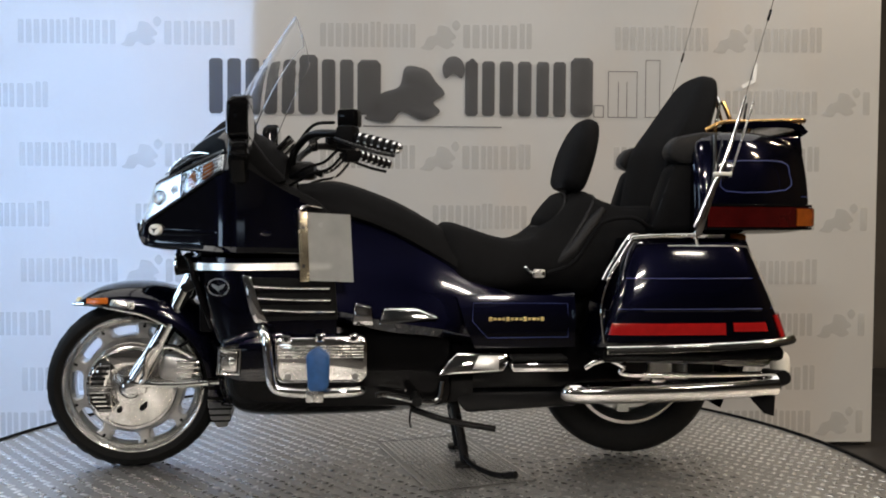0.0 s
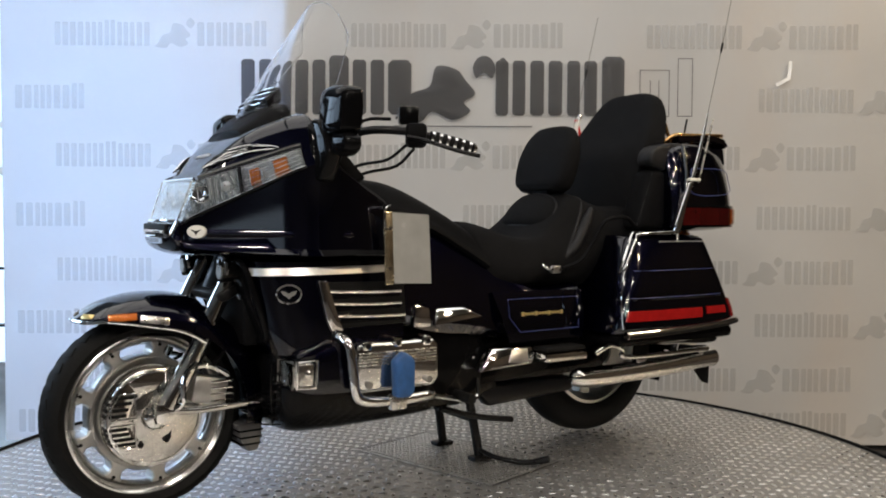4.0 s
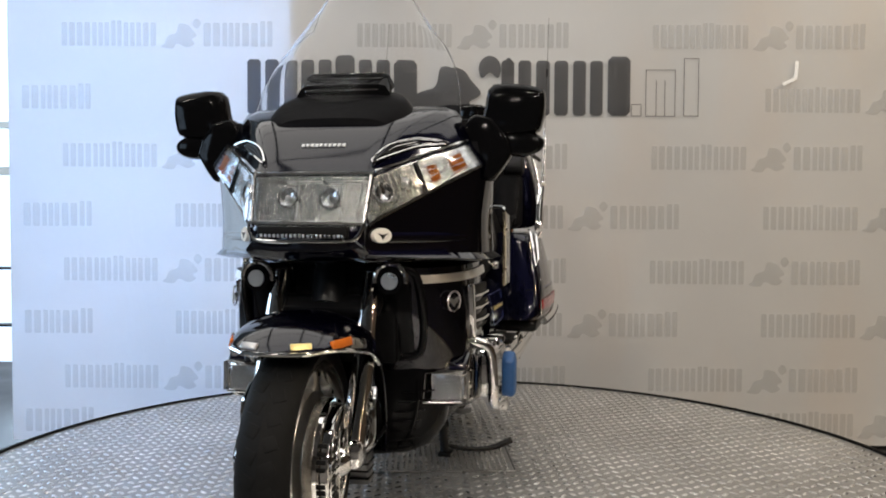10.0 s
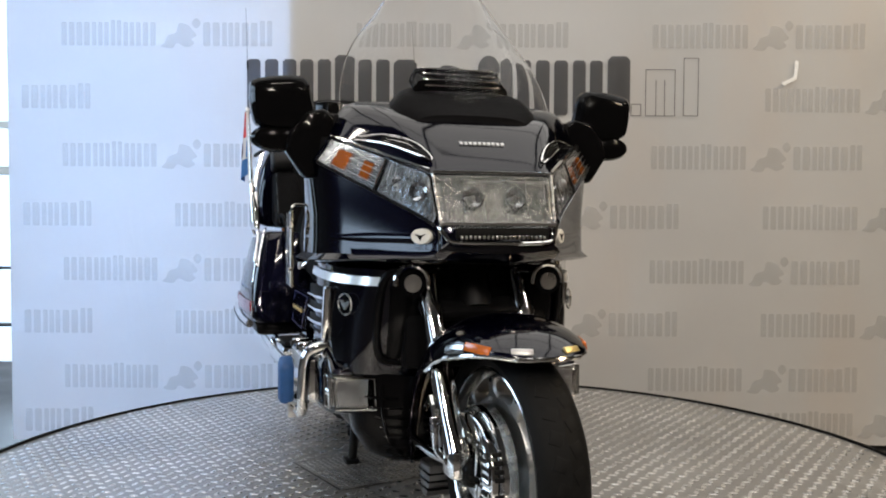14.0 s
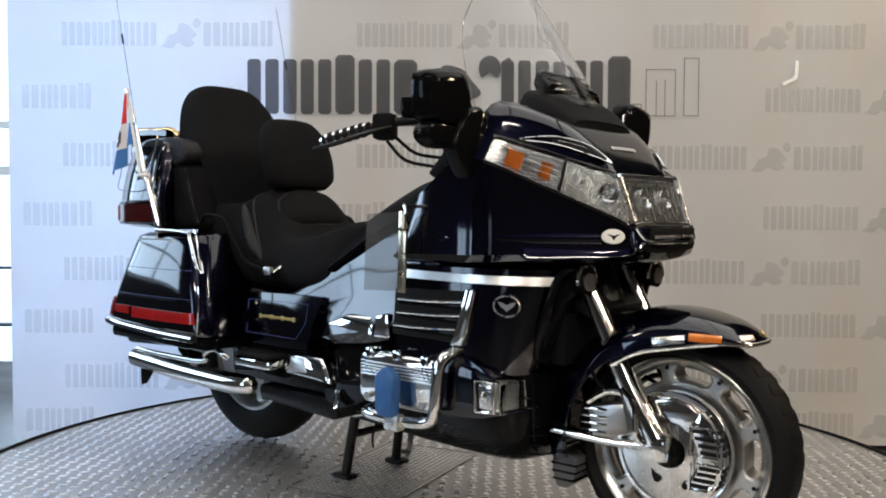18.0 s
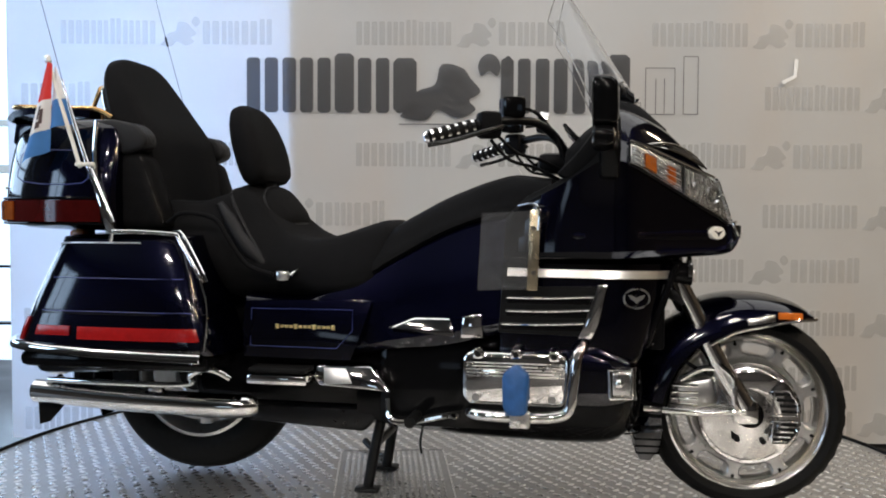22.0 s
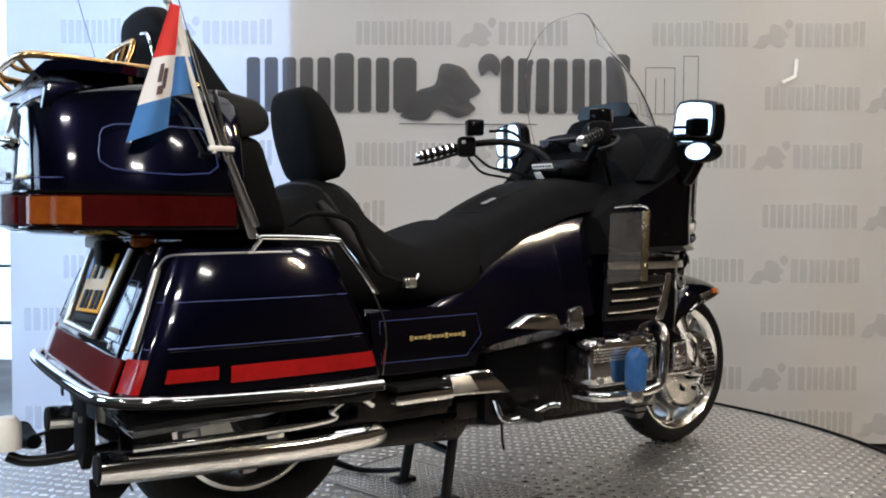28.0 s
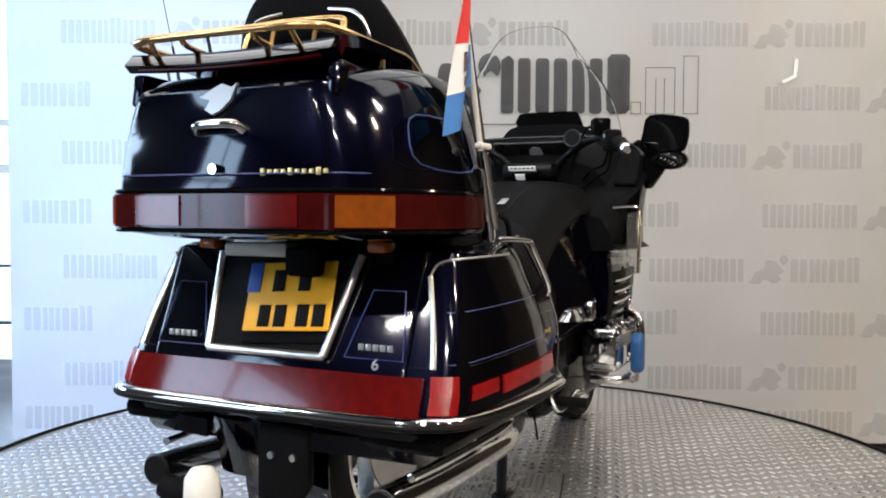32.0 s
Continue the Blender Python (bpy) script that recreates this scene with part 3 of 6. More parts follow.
def front_end():
    def put(name, shape, mat, parent=bike, label=""):
        return part(name, moved(shape, STEER), mat, parent, label)
    c = (FW[0], 0, FW[1])
    wheel = put("front_wheel", lathe([(0.238, -0.042), (0.243, -0.05), (0.232, -0.054), (0.212, -0.04), (0.203, -0.02), (0.203, 0.02), (0.212, 0.04), (0.232, 0.054), (0.243, 0.05), (0.238, 0.042), (0.222, 0.0)], c, 64), SATIN, bike, "polished cast wheel")
    put("tyre", lathe([(FR, 0), (FR - 0.003, 0.022), (FR - 0.010, 0.042), (FR - 0.022, 0.056), (0.258, 0.063), (0.243, 0.058), (0.236, 0.05), (0.234, 0.0), (0.236, -0.05), (0.243, -0.058), (0.258, -0.063), (FR - 0.022, -0.056), (FR - 0.010, -0.042), (FR - 0.003, -0.022)], c, 72), RUBBER, wheel, "worn black road tyre")
    for k in range(34):
        a = 2 * math.pi * k / 34
        for s in (-1, 1):
            g = box((0, 0, 0), (0.030, 0.030, 0.004), 0.001, Matrix.Rotation(radians(24 * s), 4, "Z"))
            m = Matrix.Translation(c) @ Matrix.Rotation(a + (0.09 if s > 0 else 0), 4, "Y") @ Matrix.Translation((0, 0.022 * s, FR - 0.0045)) @ Matrix.Rotation(radians(-11 * s), 4, "X")
            put("tread_block", moved(g, m), RUBBER, wheel)
    put("web", lathe([(0.08, -0.026), (0.166, -0.034), (0.171, -0.028), (0.171, 0.028), (0.166, 0.034), (0.08, 0.026)], c, 72), CASTALU, wheel)
    for k in range(9):
        a = 2 * math.pi * (k + 0.5) / 9
        spoke = prism([(0.160, -0.030), (0.171, -0.027), (0.178, -0.018), (0.196, -0.018), (0.203, -0.027), (0.212, -0.030), (0.212, 0.030), (0.203, 0.027), (0.196, 0.018), (0.178, 0.018), (0.171, 0.027), (0.160, 0.030)], -0.036, 0.036, "y", 0.004, 1)
        arm = put("spoke", moved(spoke, Matrix.Translation(c) @ Matrix.Rotation(a, 4, "Y")), CASTALU, wheel)
        for s in (1, -1):
            put("socket_bolt", moved(lathe([(0.001, 0.0385 * s), (0.0055, 0.0385 * s), (0.0055, 0.034 * s)], (0.204, 0, 0), 10, closed=False), Matrix.Translation(c) @ Matrix.Rotation(a, 4, "Y")), INKBLACK, arm)
    for s in (1, -1):
        y = 0.072 * s
        cover = put("brake_disc_cover", lathe([(0.001, y + 0.022 * s), (0.055, y + 0.022 * s), (0.075, y + 0.014 * s), (0.138, y + 0.010 * s), (0.150, y), (0.150, y - 0.02 * s), (0.001, y - 0.02 * s)], c, 56, closed=False), SATIN, wheel, "chrome brake disc cover")
        put("hub_cap", lathe([(0.001, y + 0.058 * s), (0.020, y + 0.056 * s), (0.035, y + 0.044 * s), (0.042, y + 0.018 * s), (0.042, y), (0.001, y)], c, 32, closed=False), CHROME if s > 0 else BLACKGLOSS, cover)
        arc = [(c[0] + r * math.cos(radians(b)), c[2] + r * math.sin(radians(b))) for r, bs in ((0.142, np.linspace(-54, 54, 10)), (0.078, np.linspace(54, -54, 7))) for b in bs]
        scoop = put("brake_scoop", prism(arc, y, y + 0.040 * s, "y", 0.007, 2), CHROME, cover, "bright slotted brake scoop")
        for row in (0.016, 0.033, 0.050, 0.067, -0.022, -0.037, -0.052, -0.067):
            tip = math.sqrt(0.136 ** 2 - row ** 2)
            root = max(0.056, math.sqrt(max(0.0, 0.086 ** 2 - row ** 2)))
            put("scoop_slot", box((c[0] + (root + tip) / 2, y + 0.0385 * s, c[2] + row), (tip - root, 0.006, 0.0105), 0.002), INKBLACK, scoop)
            put("front_slot", moved(box((0.1405, y + 0.020 * s, 0), (0.008, 0.026, 0.011), 0.002), Matrix.Translation(c) @ Matrix.Rotation(-math.asin(row / 0.1405), 4, "Y")), INKBLACK, scoop)
        for low, high in ((0.005, 0.078), (-0.078, -0.012)):
            edge = [(c[0] + 0.058, y + 0.042 * s, c[2] + low), (c[0] + math.sqrt(0.130 ** 2 - low ** 2), y + 0.042 * s, c[2] + low), (c[0] + math.sqrt(0.136 ** 2 - (low + high) ** 2 / 4), y + 0.042 * s, c[2] + (low + high) / 2), (c[0] + math.sqrt(0.130 ** 2 - high ** 2), y + 0.042 * s, c[2] + high), (c[0] + 0.064, y + 0.042 * s, c[2] + high)]
            put("scoop_frame", tube(edge + edge[:1], 0.0028, 6, 0), CHROME, scoop)
        moon = [(c[0] + 0.134 * math.cos(radians(b)), c[2] + 0.134 * math.sin(radians(b))) for b in np.linspace(52, 128, 12)] + [(c[0] + 0.074 * math.cos(radians(b)), c[2] + 0.074 * math.sin(radians(b))) for b in np.linspace(134, 50, 10)]
        put("cover_dome", prism(moon, y + 0.002 * s, y + 0.034 * s, "y", 0.016, 4), CHROME, cover)
        put("cover_rim", lathe([(0.139, y + 0.012 * s), (0.147, y + 0.012 * s), (0.151, y + 0.004 * s), (0.139, y + 0.004 * s)], c, 56), CHROME, cover)
        put("cover_window", prism([(c[0] - 0.055, c[2] - 0.03), (c[0] - 0.025, c[2] - 0.03), (c[0] - 0.03, c[2] - 0.085), (c[0] - 0.05, c[2] - 0.075)], y + 0.008 * s, y + 0.0155 * s, "y", 0.002), INKBLACK, cover)
        put("bolt", lathe([(0.001, y + 0.02 * s), (0.009, y + 0.02 * s), (0.009, y)], (c[0] - 0.035, 0, c[2] - 0.075), 12, closed=False), INKBLACK, cover)
        put("bolt", lathe([(0.001, y + 0.02 * s), (0.009, y + 0.02 * s), (0.009, y)], (c[0] + 0.04, 0, c[2] - 0.08), 12, closed=False), INKBLACK, cover)
        # fork leg, cover, caliper and torque arm
        put("fork_tube", tube([(0.745, 0.125 * s, 0.76), (0.84, 0.125 * s, 0.575)], 0.026, 16, 0), CHROME)
        leg = put("fork_leg", tube([(0.83, 0.125 * s, 0.585), (0.90, 0.126 * s, 0.452), (0.966, 0.125 * s, 0.345)], 0.03, 16, 3, [0.028, 0.03, 0.033]), CHROME)
        put("axle_clamp", box((0.966, 0.128 * s, 0.33), (0.075, 0.05, 0.07), 0.014), CHROME, leg)
        put("caliper_guard", tube([(0.885, 0.16 * s, 0.47), (0.925, 0.165 * s, 0.43), (0.93, 0.165 * s, 0.36), (0.95, 0.15 * s, 0.335)], 0.008, 8), CHROME, leg)
        cal = put("brake_caliper", box((0.83, 0.098 * s, 0.375), (0.11, 0.055, 0.085), 0.014, Matrix.Rotation(radians(-12), 4, "Y")), CASTALU)
        for k in range(4):
            put("fin", box((0.795, 0.122 * s, 0.345 + 0.019 * k), (0.075, 0.022, 0.008), 0.003), CHROME, cal)
        put("brake_pipe", tube([(0.86, 0.11 * s, 0.44), (0.80, 0.12 * s, 0.47), (0.75, 0.11 * s, 0.55)], 0.006, 8), BLACKMATT)
        put("caliper_bracket", tube([(0.78, 0.135 * s, 0.42), (0.84, 0.14 * s, 0.455), (0.895, 0.14 * s, 0.455)], 0.009, 8), CHROME, cal)
        put("torque_arm", tube([(0.965, 0.148 * s, 0.335), (0.85, 0.15 * s, 0.328), (0.675, 0.145 * s, 0.335)], 0.011, 10), CHROME)
    # mudguard
    prof = [(0.0, 0.353), (0.04, 0.351), (0.075, 0.342), (0.102, 0.320), (0.115, 0.288), (0.118, 0.262)]

    def guard_grid(a0, a1, n, cut, width=lambda k: 1.06 + 0.36 * min(1.0, k / 0.4)):
        g = []
        for i, a in enumerate(np.linspace(a0, a1, n)):
            k = i / (n - 1)
            row = []
            for y, r in [(-q[0], q[1]) for q in prof[:0:-1]] + prof:
                d = cut(k)
                rr = max(r, 0.353 - (0.353 - 0.262) * d) if d < 1 else r
                w = width(k)
                row.append((c[0] + rr * math.cos(radians(a)), y * w, c[2] + rr * math.sin(radians(a))))
            g.append(row)
        return g
    crown = crom([(1.188, 0.597), (1.165, 0.617), (1.115, 0.647), (1.04, 0.668), (0.96, 0.673), (0.895, 0.665), (0.845, 0.650)], 4)
    rim = crom([(1.166, 0.078, 0.597), (1.125, 0.118, 0.600), (1.07, 0.138, 0.594), (1.005, 0.150, 0.582), (0.945, 0.157, 0.570), (0.90, 0.162, 0.552), (0.858, 0.165, 0.528)], 4)

    def guard_at(i, f):
        """A point of the mudguard: i along it, f from -1 over the crown at 0 to 1 at the other rim."""
        (cx, cz), (ex, ey, ez) = crown[i], rim[i]
        a = abs(f)
        u = math.sin(a * math.pi / 2) ** 0.9
        return (cx + (ex - cx) * a ** 1.6, math.copysign(ey * u, f), ez + (cz - ez) * max(0.0, math.cos(a * math.pi / 2)) ** 0.75)
    shell = [[guard_at(i, f) for f in np.linspace(-1, 1, 25)] for i in range(len(crown))]
    guard = put("front_mudguard", slab(shell, 0.004), PAINT, bike, "dark blue front mudguard")
    edge = [row[0] for row in shell][::-1] + shell[0] + [row[-1] for row in shell]
    put("chrome_edge", tube(edge, 0.0055, 8, 1), CHROME, guard)
    put("rear_skirt", slab(guard_grid(111, 190, 26, lambda k: 1.0, lambda k: 1.42 - 0.1 * k), 0.004), PAINT, guard)
    for k in range(3):
        g = guard_grid(172 + 7 * k, 174 + 7 * k, 3, lambda k: 1.0, lambda k: 1.36)
        put("skirt_rib", slab(g, 0.006), BLACKGLOSS, guard)
    for s in (1, -1):
        put("side_reflector", box((1.088, 0.131 * s, 0.612), (0.078, 0.008, 0.021), 0.003, Matrix.Rotation(radians(3), 4, "Y") @ Matrix.Rotation(radians(-20 * s), 4, "Z") @ Matrix.Rotation(radians(14 * s), 4, "X")), AMBER, guard)
        put("silver_reflector", box((1.003, 0.149 * s, 0.601), (0.082, 0.008, 0.022), 0.003, Matrix.Rotation(radians(-9), 4, "Y") @ Matrix.Rotation(radians(-9 * s), 4, "Z") @ Matrix.Rotation(radians(12 * s), 4, "X")), ALUMINIUM, guard)
        put("front_marker", box((1.163, 0.060 * s, 0.612), (0.007, 0.048, 0.017), 0.003, Matrix.Rotation(radians(24 * s), 4, "Z") @ Matrix.Rotation(radians(-40), 4, "Y")), GOLDPRINT if s > 0 else SILVERPRINT, guard)
    flap = put("mud_flap", prism([(0.655, 0.26), (0.735, 0.255), (0.725, 0.20), (0.70, 0.165), (0.668, 0.168), (0.655, 0.21)], -0.105, 0.105, "y", 0.006), FLAPSHEEN, guard, "ribbed black rubber mud flap, greyed for its sheen")
    for k in range(3):
        put("flap_rib", box((0.692, 0, 0.19 + 0.021 * k), (0.068 + 0.006 * k, 0.216, 0.006), 0.002), BLACKGLOSS, flap)


front_end()


# upper fairing: (x, crown height, hood edge y and z, lower lamp edge y and z, side y, bottom y, bottom z)
SHAPE = ((0.946, 0.872, 0.118, 0.872, 0.124, 0.862, 0.128, 0.115, 0.822), (0.928, 0.877, 0.140, 0.877, 0.146, 0.867, 0.150, 0.138, 0.802), (0.910, 0.880, 0.147, 0.880, 0.151, 0.874, 0.148, 0.134, 0.795),
         (0.890, 0.938, 0.151, 0.938, 0.166, 0.890, 0.162, 0.146, 0.792), (0.868, 1.004, 0.155, 1.003, 0.184, 0.903, 0.180, 0.162, 0.790),
         (0.830, 1.050, 0.185, 1.017, 0.215, 0.924, 0.211, 0.190, 0.788), (0.740, 1.140, 0.256, 1.052, 0.290, 0.975, 0.284, 0.256, 0.784), (0.650, 1.188, 0.330, 1.087, 0.368, 1.027, 0.358, 0.322, 0.782),
         (0.590, 1.206, 0.362, 1.106, 0.400, 1.052, 0.380, 0.346, 0.780), (0.555, 1.160, 0.370, 1.095, 0.404, 1.046, 0.386, 0.350, 0.780), (0.510, 1.060, 0.370, 1.045, 0.400, 1.020, 0.388, 0.354, 0.780),
         (0.440, 1.000, 0.360, 0.995, 0.386, 0.978, 0.388, 0.354, 0.778), (0.350, 0.955, 0.330, 0.950, 0.352, 0.932, 0.372, 0.342, 0.776), (0.290, 0.900, 0.290, 0.892, 0.305, 0.880, 0.340, 0.316, 0.778))
FAIR = []
for fx, zc, ty, tz, ye, ze, ys, yb, zb in SHAPE:
    yb = max(yb, ys + 0.002)
    FAIR.append((fx, [(0, zc), (0.60 * ty, zc - 0.02 * (zc - tz)), (0.85 * ty, zc - 0.16 * (zc - tz)), (ty, tz), (ye, ze), (ys, 0.5 * (ze + zb) - 0.01), (yb, zb + 0.022), (yb - 0.004, zb), (0, zb - 0.012)]))


def crisp(stations):
    """Extra sections and points close to the creases, so that these stay sharp."""
    def blend(a, b, k):
        return [(p[0] + (q[0] - p[0]) * k, p[1] + (q[1] - p[1]) * k) for p, q in zip(a, b)]
    out = []
    for i, (x, half) in enumerate(stations):
        if x in (0.910, 0.868, 0.590):
            xa, ha = stations[i - 1]
            out.append((x + (xa - x) * 0.12, blend(half, ha, 0.12)))
        out.append((x, half))
        if x in (0.910, 0.868, 0.590):
            xb, hb = stations[i + 1]
            out.append((x + (xb - x) * 0.12, blend(half, hb, 0.12)))
    dense = []
    for x, h in out:
        pts = []
        for i, p in enumerate(h):
            if i in (3, 4):
                pts.append(tuple(p[k] + (h[i - 1][k] - p[k]) * 0.1 for k in (0, 1)))
            pts.append(p)
            if i in (3, 4):
                pts.append(tuple(p[k] + (h[i + 1][k] - p[k]) * 0.1 for k in (0, 1)))
        dense.append((x, pts))
    return dense


VMAX = 8


def fair_point(x, v, out=0.0):
    """A point of the fairing's surface: v from 0 at the crown over 3 at the hood's edge and 4 under the lamps to 6 at the bottom; negative v on the other side."""
    a = abs(v)
    xs = [s[0] for s in FAIR][::-1]
    rows = [s[1] for s in FAIR][::-1]
    i = min(int(a), VMAX - 1)
    k = a - i
    py = [r[i][0] * (1 - k) + r[i + 1][0] * k for r in rows]
    pz = [r[i][1] * (1 - k) + r[i + 1][1] * k for r in rows]
    y, z = np.interp(x, xs, py), np.interp(x, xs, pz)
    if a <= 3:
        d = Vector((0.95, 0.0, 0.3) if x > 0.8665 else (0.60, 0.0 if a < 1 else 0.20 * (a - 1), 0.78)).normalized()
    elif a <= 4:
        d = Vector((0.67, 0.72, 0.24)).normalized()
    else:
        d = Vector((0.2, 1.0, 0.0)).normalized()
    return np.array((x + d.x * out, (y + d.y * out) * (1 if v >= 0 else -1), z + d.z * out))


def fair_patch(x0, x1, lo, hi, out, thick, n=12, m=14):
    """A thin panel lying on the fairing between two limits, functions of x."""
    g = []
    for i in range(n + 1):
        x = x0 + (x1 - x0) * i / n
        g.append([fair_point(x, lo(x) + (hi(x) - lo(x)) * j / m, out) for j in range(m + 1)])
    return slab(g, thick)


def upper_fairing():
    fairing = part("fairing", loft(crisp(FAIR), 4, 2), PAINT, bike, "glossy dark blue front fairing")
    fairing.data.materials.append(BLACKMATT)
    for face in fairing.data.polygons:
        if face.center.x < 0.584 and (face.normal.z > 0.35 or face.normal.x < -0.4):
            face.material_index = 1
    # headlight: reflector bowl and a clear cover
    lamp = part("headlight", fair_patch(0.909, 0.870, lambda x: -2.97, lambda x: 2.97, 0.003, 0.004, 8, 24), LAMPBOWL, fairing, "wide clear headlight")
    part("lens", fair_patch(0.909, 0.870, lambda x: -2.98, lambda x: 2.98, 0.016, 0.003, 8, 24), GLASS, lamp)
    for y in (-0.058, 0.052):
        m = Matrix.Translation((0.892, y, 0.942)) @ Matrix.Rotation(radians(70), 4, "Y")
        part("bulb_reflector", moved(lathe([(0.001, 0.001), (0.009, 0.002), (0.018, 0.006), (0.025, 0.011), (0.028, 0.009), (0.030, -0.004)], (0, 0, 0), 32, "z", closed=False), m), LAMPBOWL, lamp)
        part("bulb_cap", moved(lathe([(0.001, 0.013), (0.006, 0.011), (0.008, 0.0)], (0, 0, 0), 16, "z", closed=False), m), ALUMINIUM, lamp)
    for k in (-2.1, -0.9, -0.35, 0.35, 0.9, 2.1):
        part("flute", tube([fair_point(0.907, k, 0.009), fair_point(0.872, k, 0.009)], 0.0012, 6, 0), ALUMINIUM, lamp)
    part("reflector_step", tube([fair_point(0.875, v, 0.008) for v in np.linspace(-2.8, 2.8, 11)], 0.0016, 6, 0), ALUMINIUM, lamp)
    for s in (1, -1):
        part("divider", tube([fair_point(0.909, 2.98 * s, 0.015), fair_point(0.870, 2.98 * s, 0.015)], 0.003, 8, 0), ALUMINIUM, lamp)

        def ranged(x0, x1, lo, hi, out, thick, n=12, m=8):
            return fair_patch(x0, x1, lambda x: s * lo(x), lambda x: s * hi(x), out, thick, n, m)
        pos = part("position_lamp", ranged(0.903, 0.774, lambda x: 3.04, lambda x: 3.96, 0.004, 0.004), LAMPBOWL, fairing, "clear position lamp with chrome reflector")
        part("lens", ranged(0.904, 0.773, lambda x: 3.03, lambda x: 3.97, 0.014, 0.003), GLASS, pos)
        part("bulb", moved(lathe([(0.001, 0.012), (0.008, 0.009), (0.016, 0.0)], (0, 0, 0), 18, "z", closed=False), Matrix.Translation(fair_point(0.805, 3.5 * s, 0.004)) @ Vector((0.67, 0.72 * s, 0.24)).to_track_quat("Z", "Y").to_matrix().to_4x4()), ALUMINIUM, pos)
        for k in range(9):
            x = 0.895 - 0.0135 * k
            part("flute", tube([fair_point(x, 3.1 * s, 0.0105), fair_point(x, 3.9 * s, 0.0105)], 0.0011, 6, 0), ALUMINIUM, pos)
        part("inner_bowl", moved(lathe([(0.001, 0.001), (0.014, 0.004), (0.024, 0.010), (0.027, 0.0)], (0, 0, 0), 20, "z", closed=False), Matrix.Translation(fair_point(0.860, 3.5 * s, 0.004)) @ Vector((0.67, 0.72 * s, 0.24)).to_track_quat("Z", "Y").to_matrix().to_4x4()), CHROME, pos)
        sig = part("turn_signal", ranged(0.768, 0.628, lambda x: 3.04, lambda x: 3.96, 0.004, 0.004, 14, 6), LAMPBOWL, fairing, "front turn signal with amber bulbs behind clear ribs")
        part("amber_lens", ranged(0.748, 0.728, lambda x: 3.28, lambda x: 3.82, 0.009, 0.003, 6, 6), AMBER, sig)
        part("amber_lens", ranged(0.694, 0.664, lambda x: 3.24, lambda x: 3.84, 0.009, 0.003, 6, 6), AMBER, sig)
        part("signal_cover", ranged(0.769, 0.627, lambda x: 3.03, lambda x: 3.97, 0.015, 0.003, 14, 6), GLASS, sig)
        for k in range(4):
            v = 3.2 + 0.2 * k
            part("rib", tube([fair_point(0.762, v * s, 0.0125), fair_point(0.634, v * s, 0.0125)], 0.0009, 6, 0), ALUMINIUM, sig)
        for k in range(8):
            x = 0.760 - 0.0085 * k
            part("flute", tube([fair_point(x, 3.1 * s, 0.013), fair_point(x, 3.92 * s, 0.013)], 0.0010, 6, 0), GLASS, sig)
        part("lamp_joint", tube([fair_point(0.771, 3.03 * s, 0.012), fair_point(0.771, 3.97 * s, 0.012)], 0.004, 8, 0), DARKMETAL, fairing)
        part("signal_trim", tube([fair_point(x, 2.97 * s, 0.010) for x in np.linspace(0.866, 0.625, 12)], 0.0042, 8, 2), CHROME, fairing)
        part("edge_trim", tube([fair_point(x, 4.0 * s, 0.006) for x in np.linspace(0.906, 0.625, 14)], 0.0045, 8, 1), DARKMETAL, fairing)
        edge = [(x, np.interp(x, (0.36, 0.5, 0.65, 0.83, 0.91), (0.372, 0.386, 0.356, 0.210, 0.148))) for x in np.linspace(0.855, 0.40, 20)]
        band = slab([[(x, (y + 0.006 * math.sin(math.pi * v)) * s, 0.829 + 0.030 * v + 0.006 * (x - 0.4)) for x, y in edge] for v in np.linspace(0, 1, 7)], 0.003 * s)
        part("side_molding", band, PAINT, fairing)
        # vents in the hood
        vent = part("hood_vent", ranged(0.838, 0.735, lambda x: float(np.interp(x, (0.735, 0.80, 0.838), (2.48, 1.98, 1.88))), lambda x: float(np.interp(x, (0.735, 0.80, 0.838), (2.64, 2.42, 2.12))), 0.004, 0.004, 12, 5), INKBLACK, fairing)
        ring = [fair_point(x, v * s, 0.010) for x, v in ((0.846, 2.0), (0.838, 1.84), (0.80, 1.94), (0.74, 2.42), (0.675, 2.88), (0.74, 2.68), (0.79, 2.50), (0.834, 2.20), (0.846, 2.0))]
        part("chrome_frame", tube(ring, 0.0026, 8, 3), CHROME, vent)
        for lift in (-0.07, 0.07):
            part("chrome_slat", tube([fair_point(0.838, (2.02 + lift) * s, 0.009), fair_point(0.79, (2.24 + lift) * s, 0.009), fair_point(0.745, (2.52 + lift * 0.6) * s, 0.009)], 0.0016, 6, 0), CHROME, vent)
        # round badge on the nose's flank
        m = Matrix.Translation((0.880, 0.180 * s, 0.852)) @ Matrix.Rotation(radians(-90 * s), 4, "X") @ Matrix.Rotation(radians(40), 4, "Y") @ Matrix.Diagonal((1.3, 0.85, 1, 1))
        badge = part("nose_badge", moved(lathe([(0.001, 0.006), (0.020, 0.006), (0.022, 0.003), (0.022, -0.02)], (0, 0, 0), 28, "z", closed=False), m), WHITEPLASTIC, fairing, "oval cream badge with a dark bird shape")
        part("badge_mark", moved(prism([(-0.013, -0.008 * s), (-0.004, 0.002 * s), (0.0, 0.012 * s), (0.004, 0.002 * s), (0.013, -0.008 * s), (0.0, -0.003 * s)], 0.005, 0.0075, "z"), m), INKBLACK, badge)
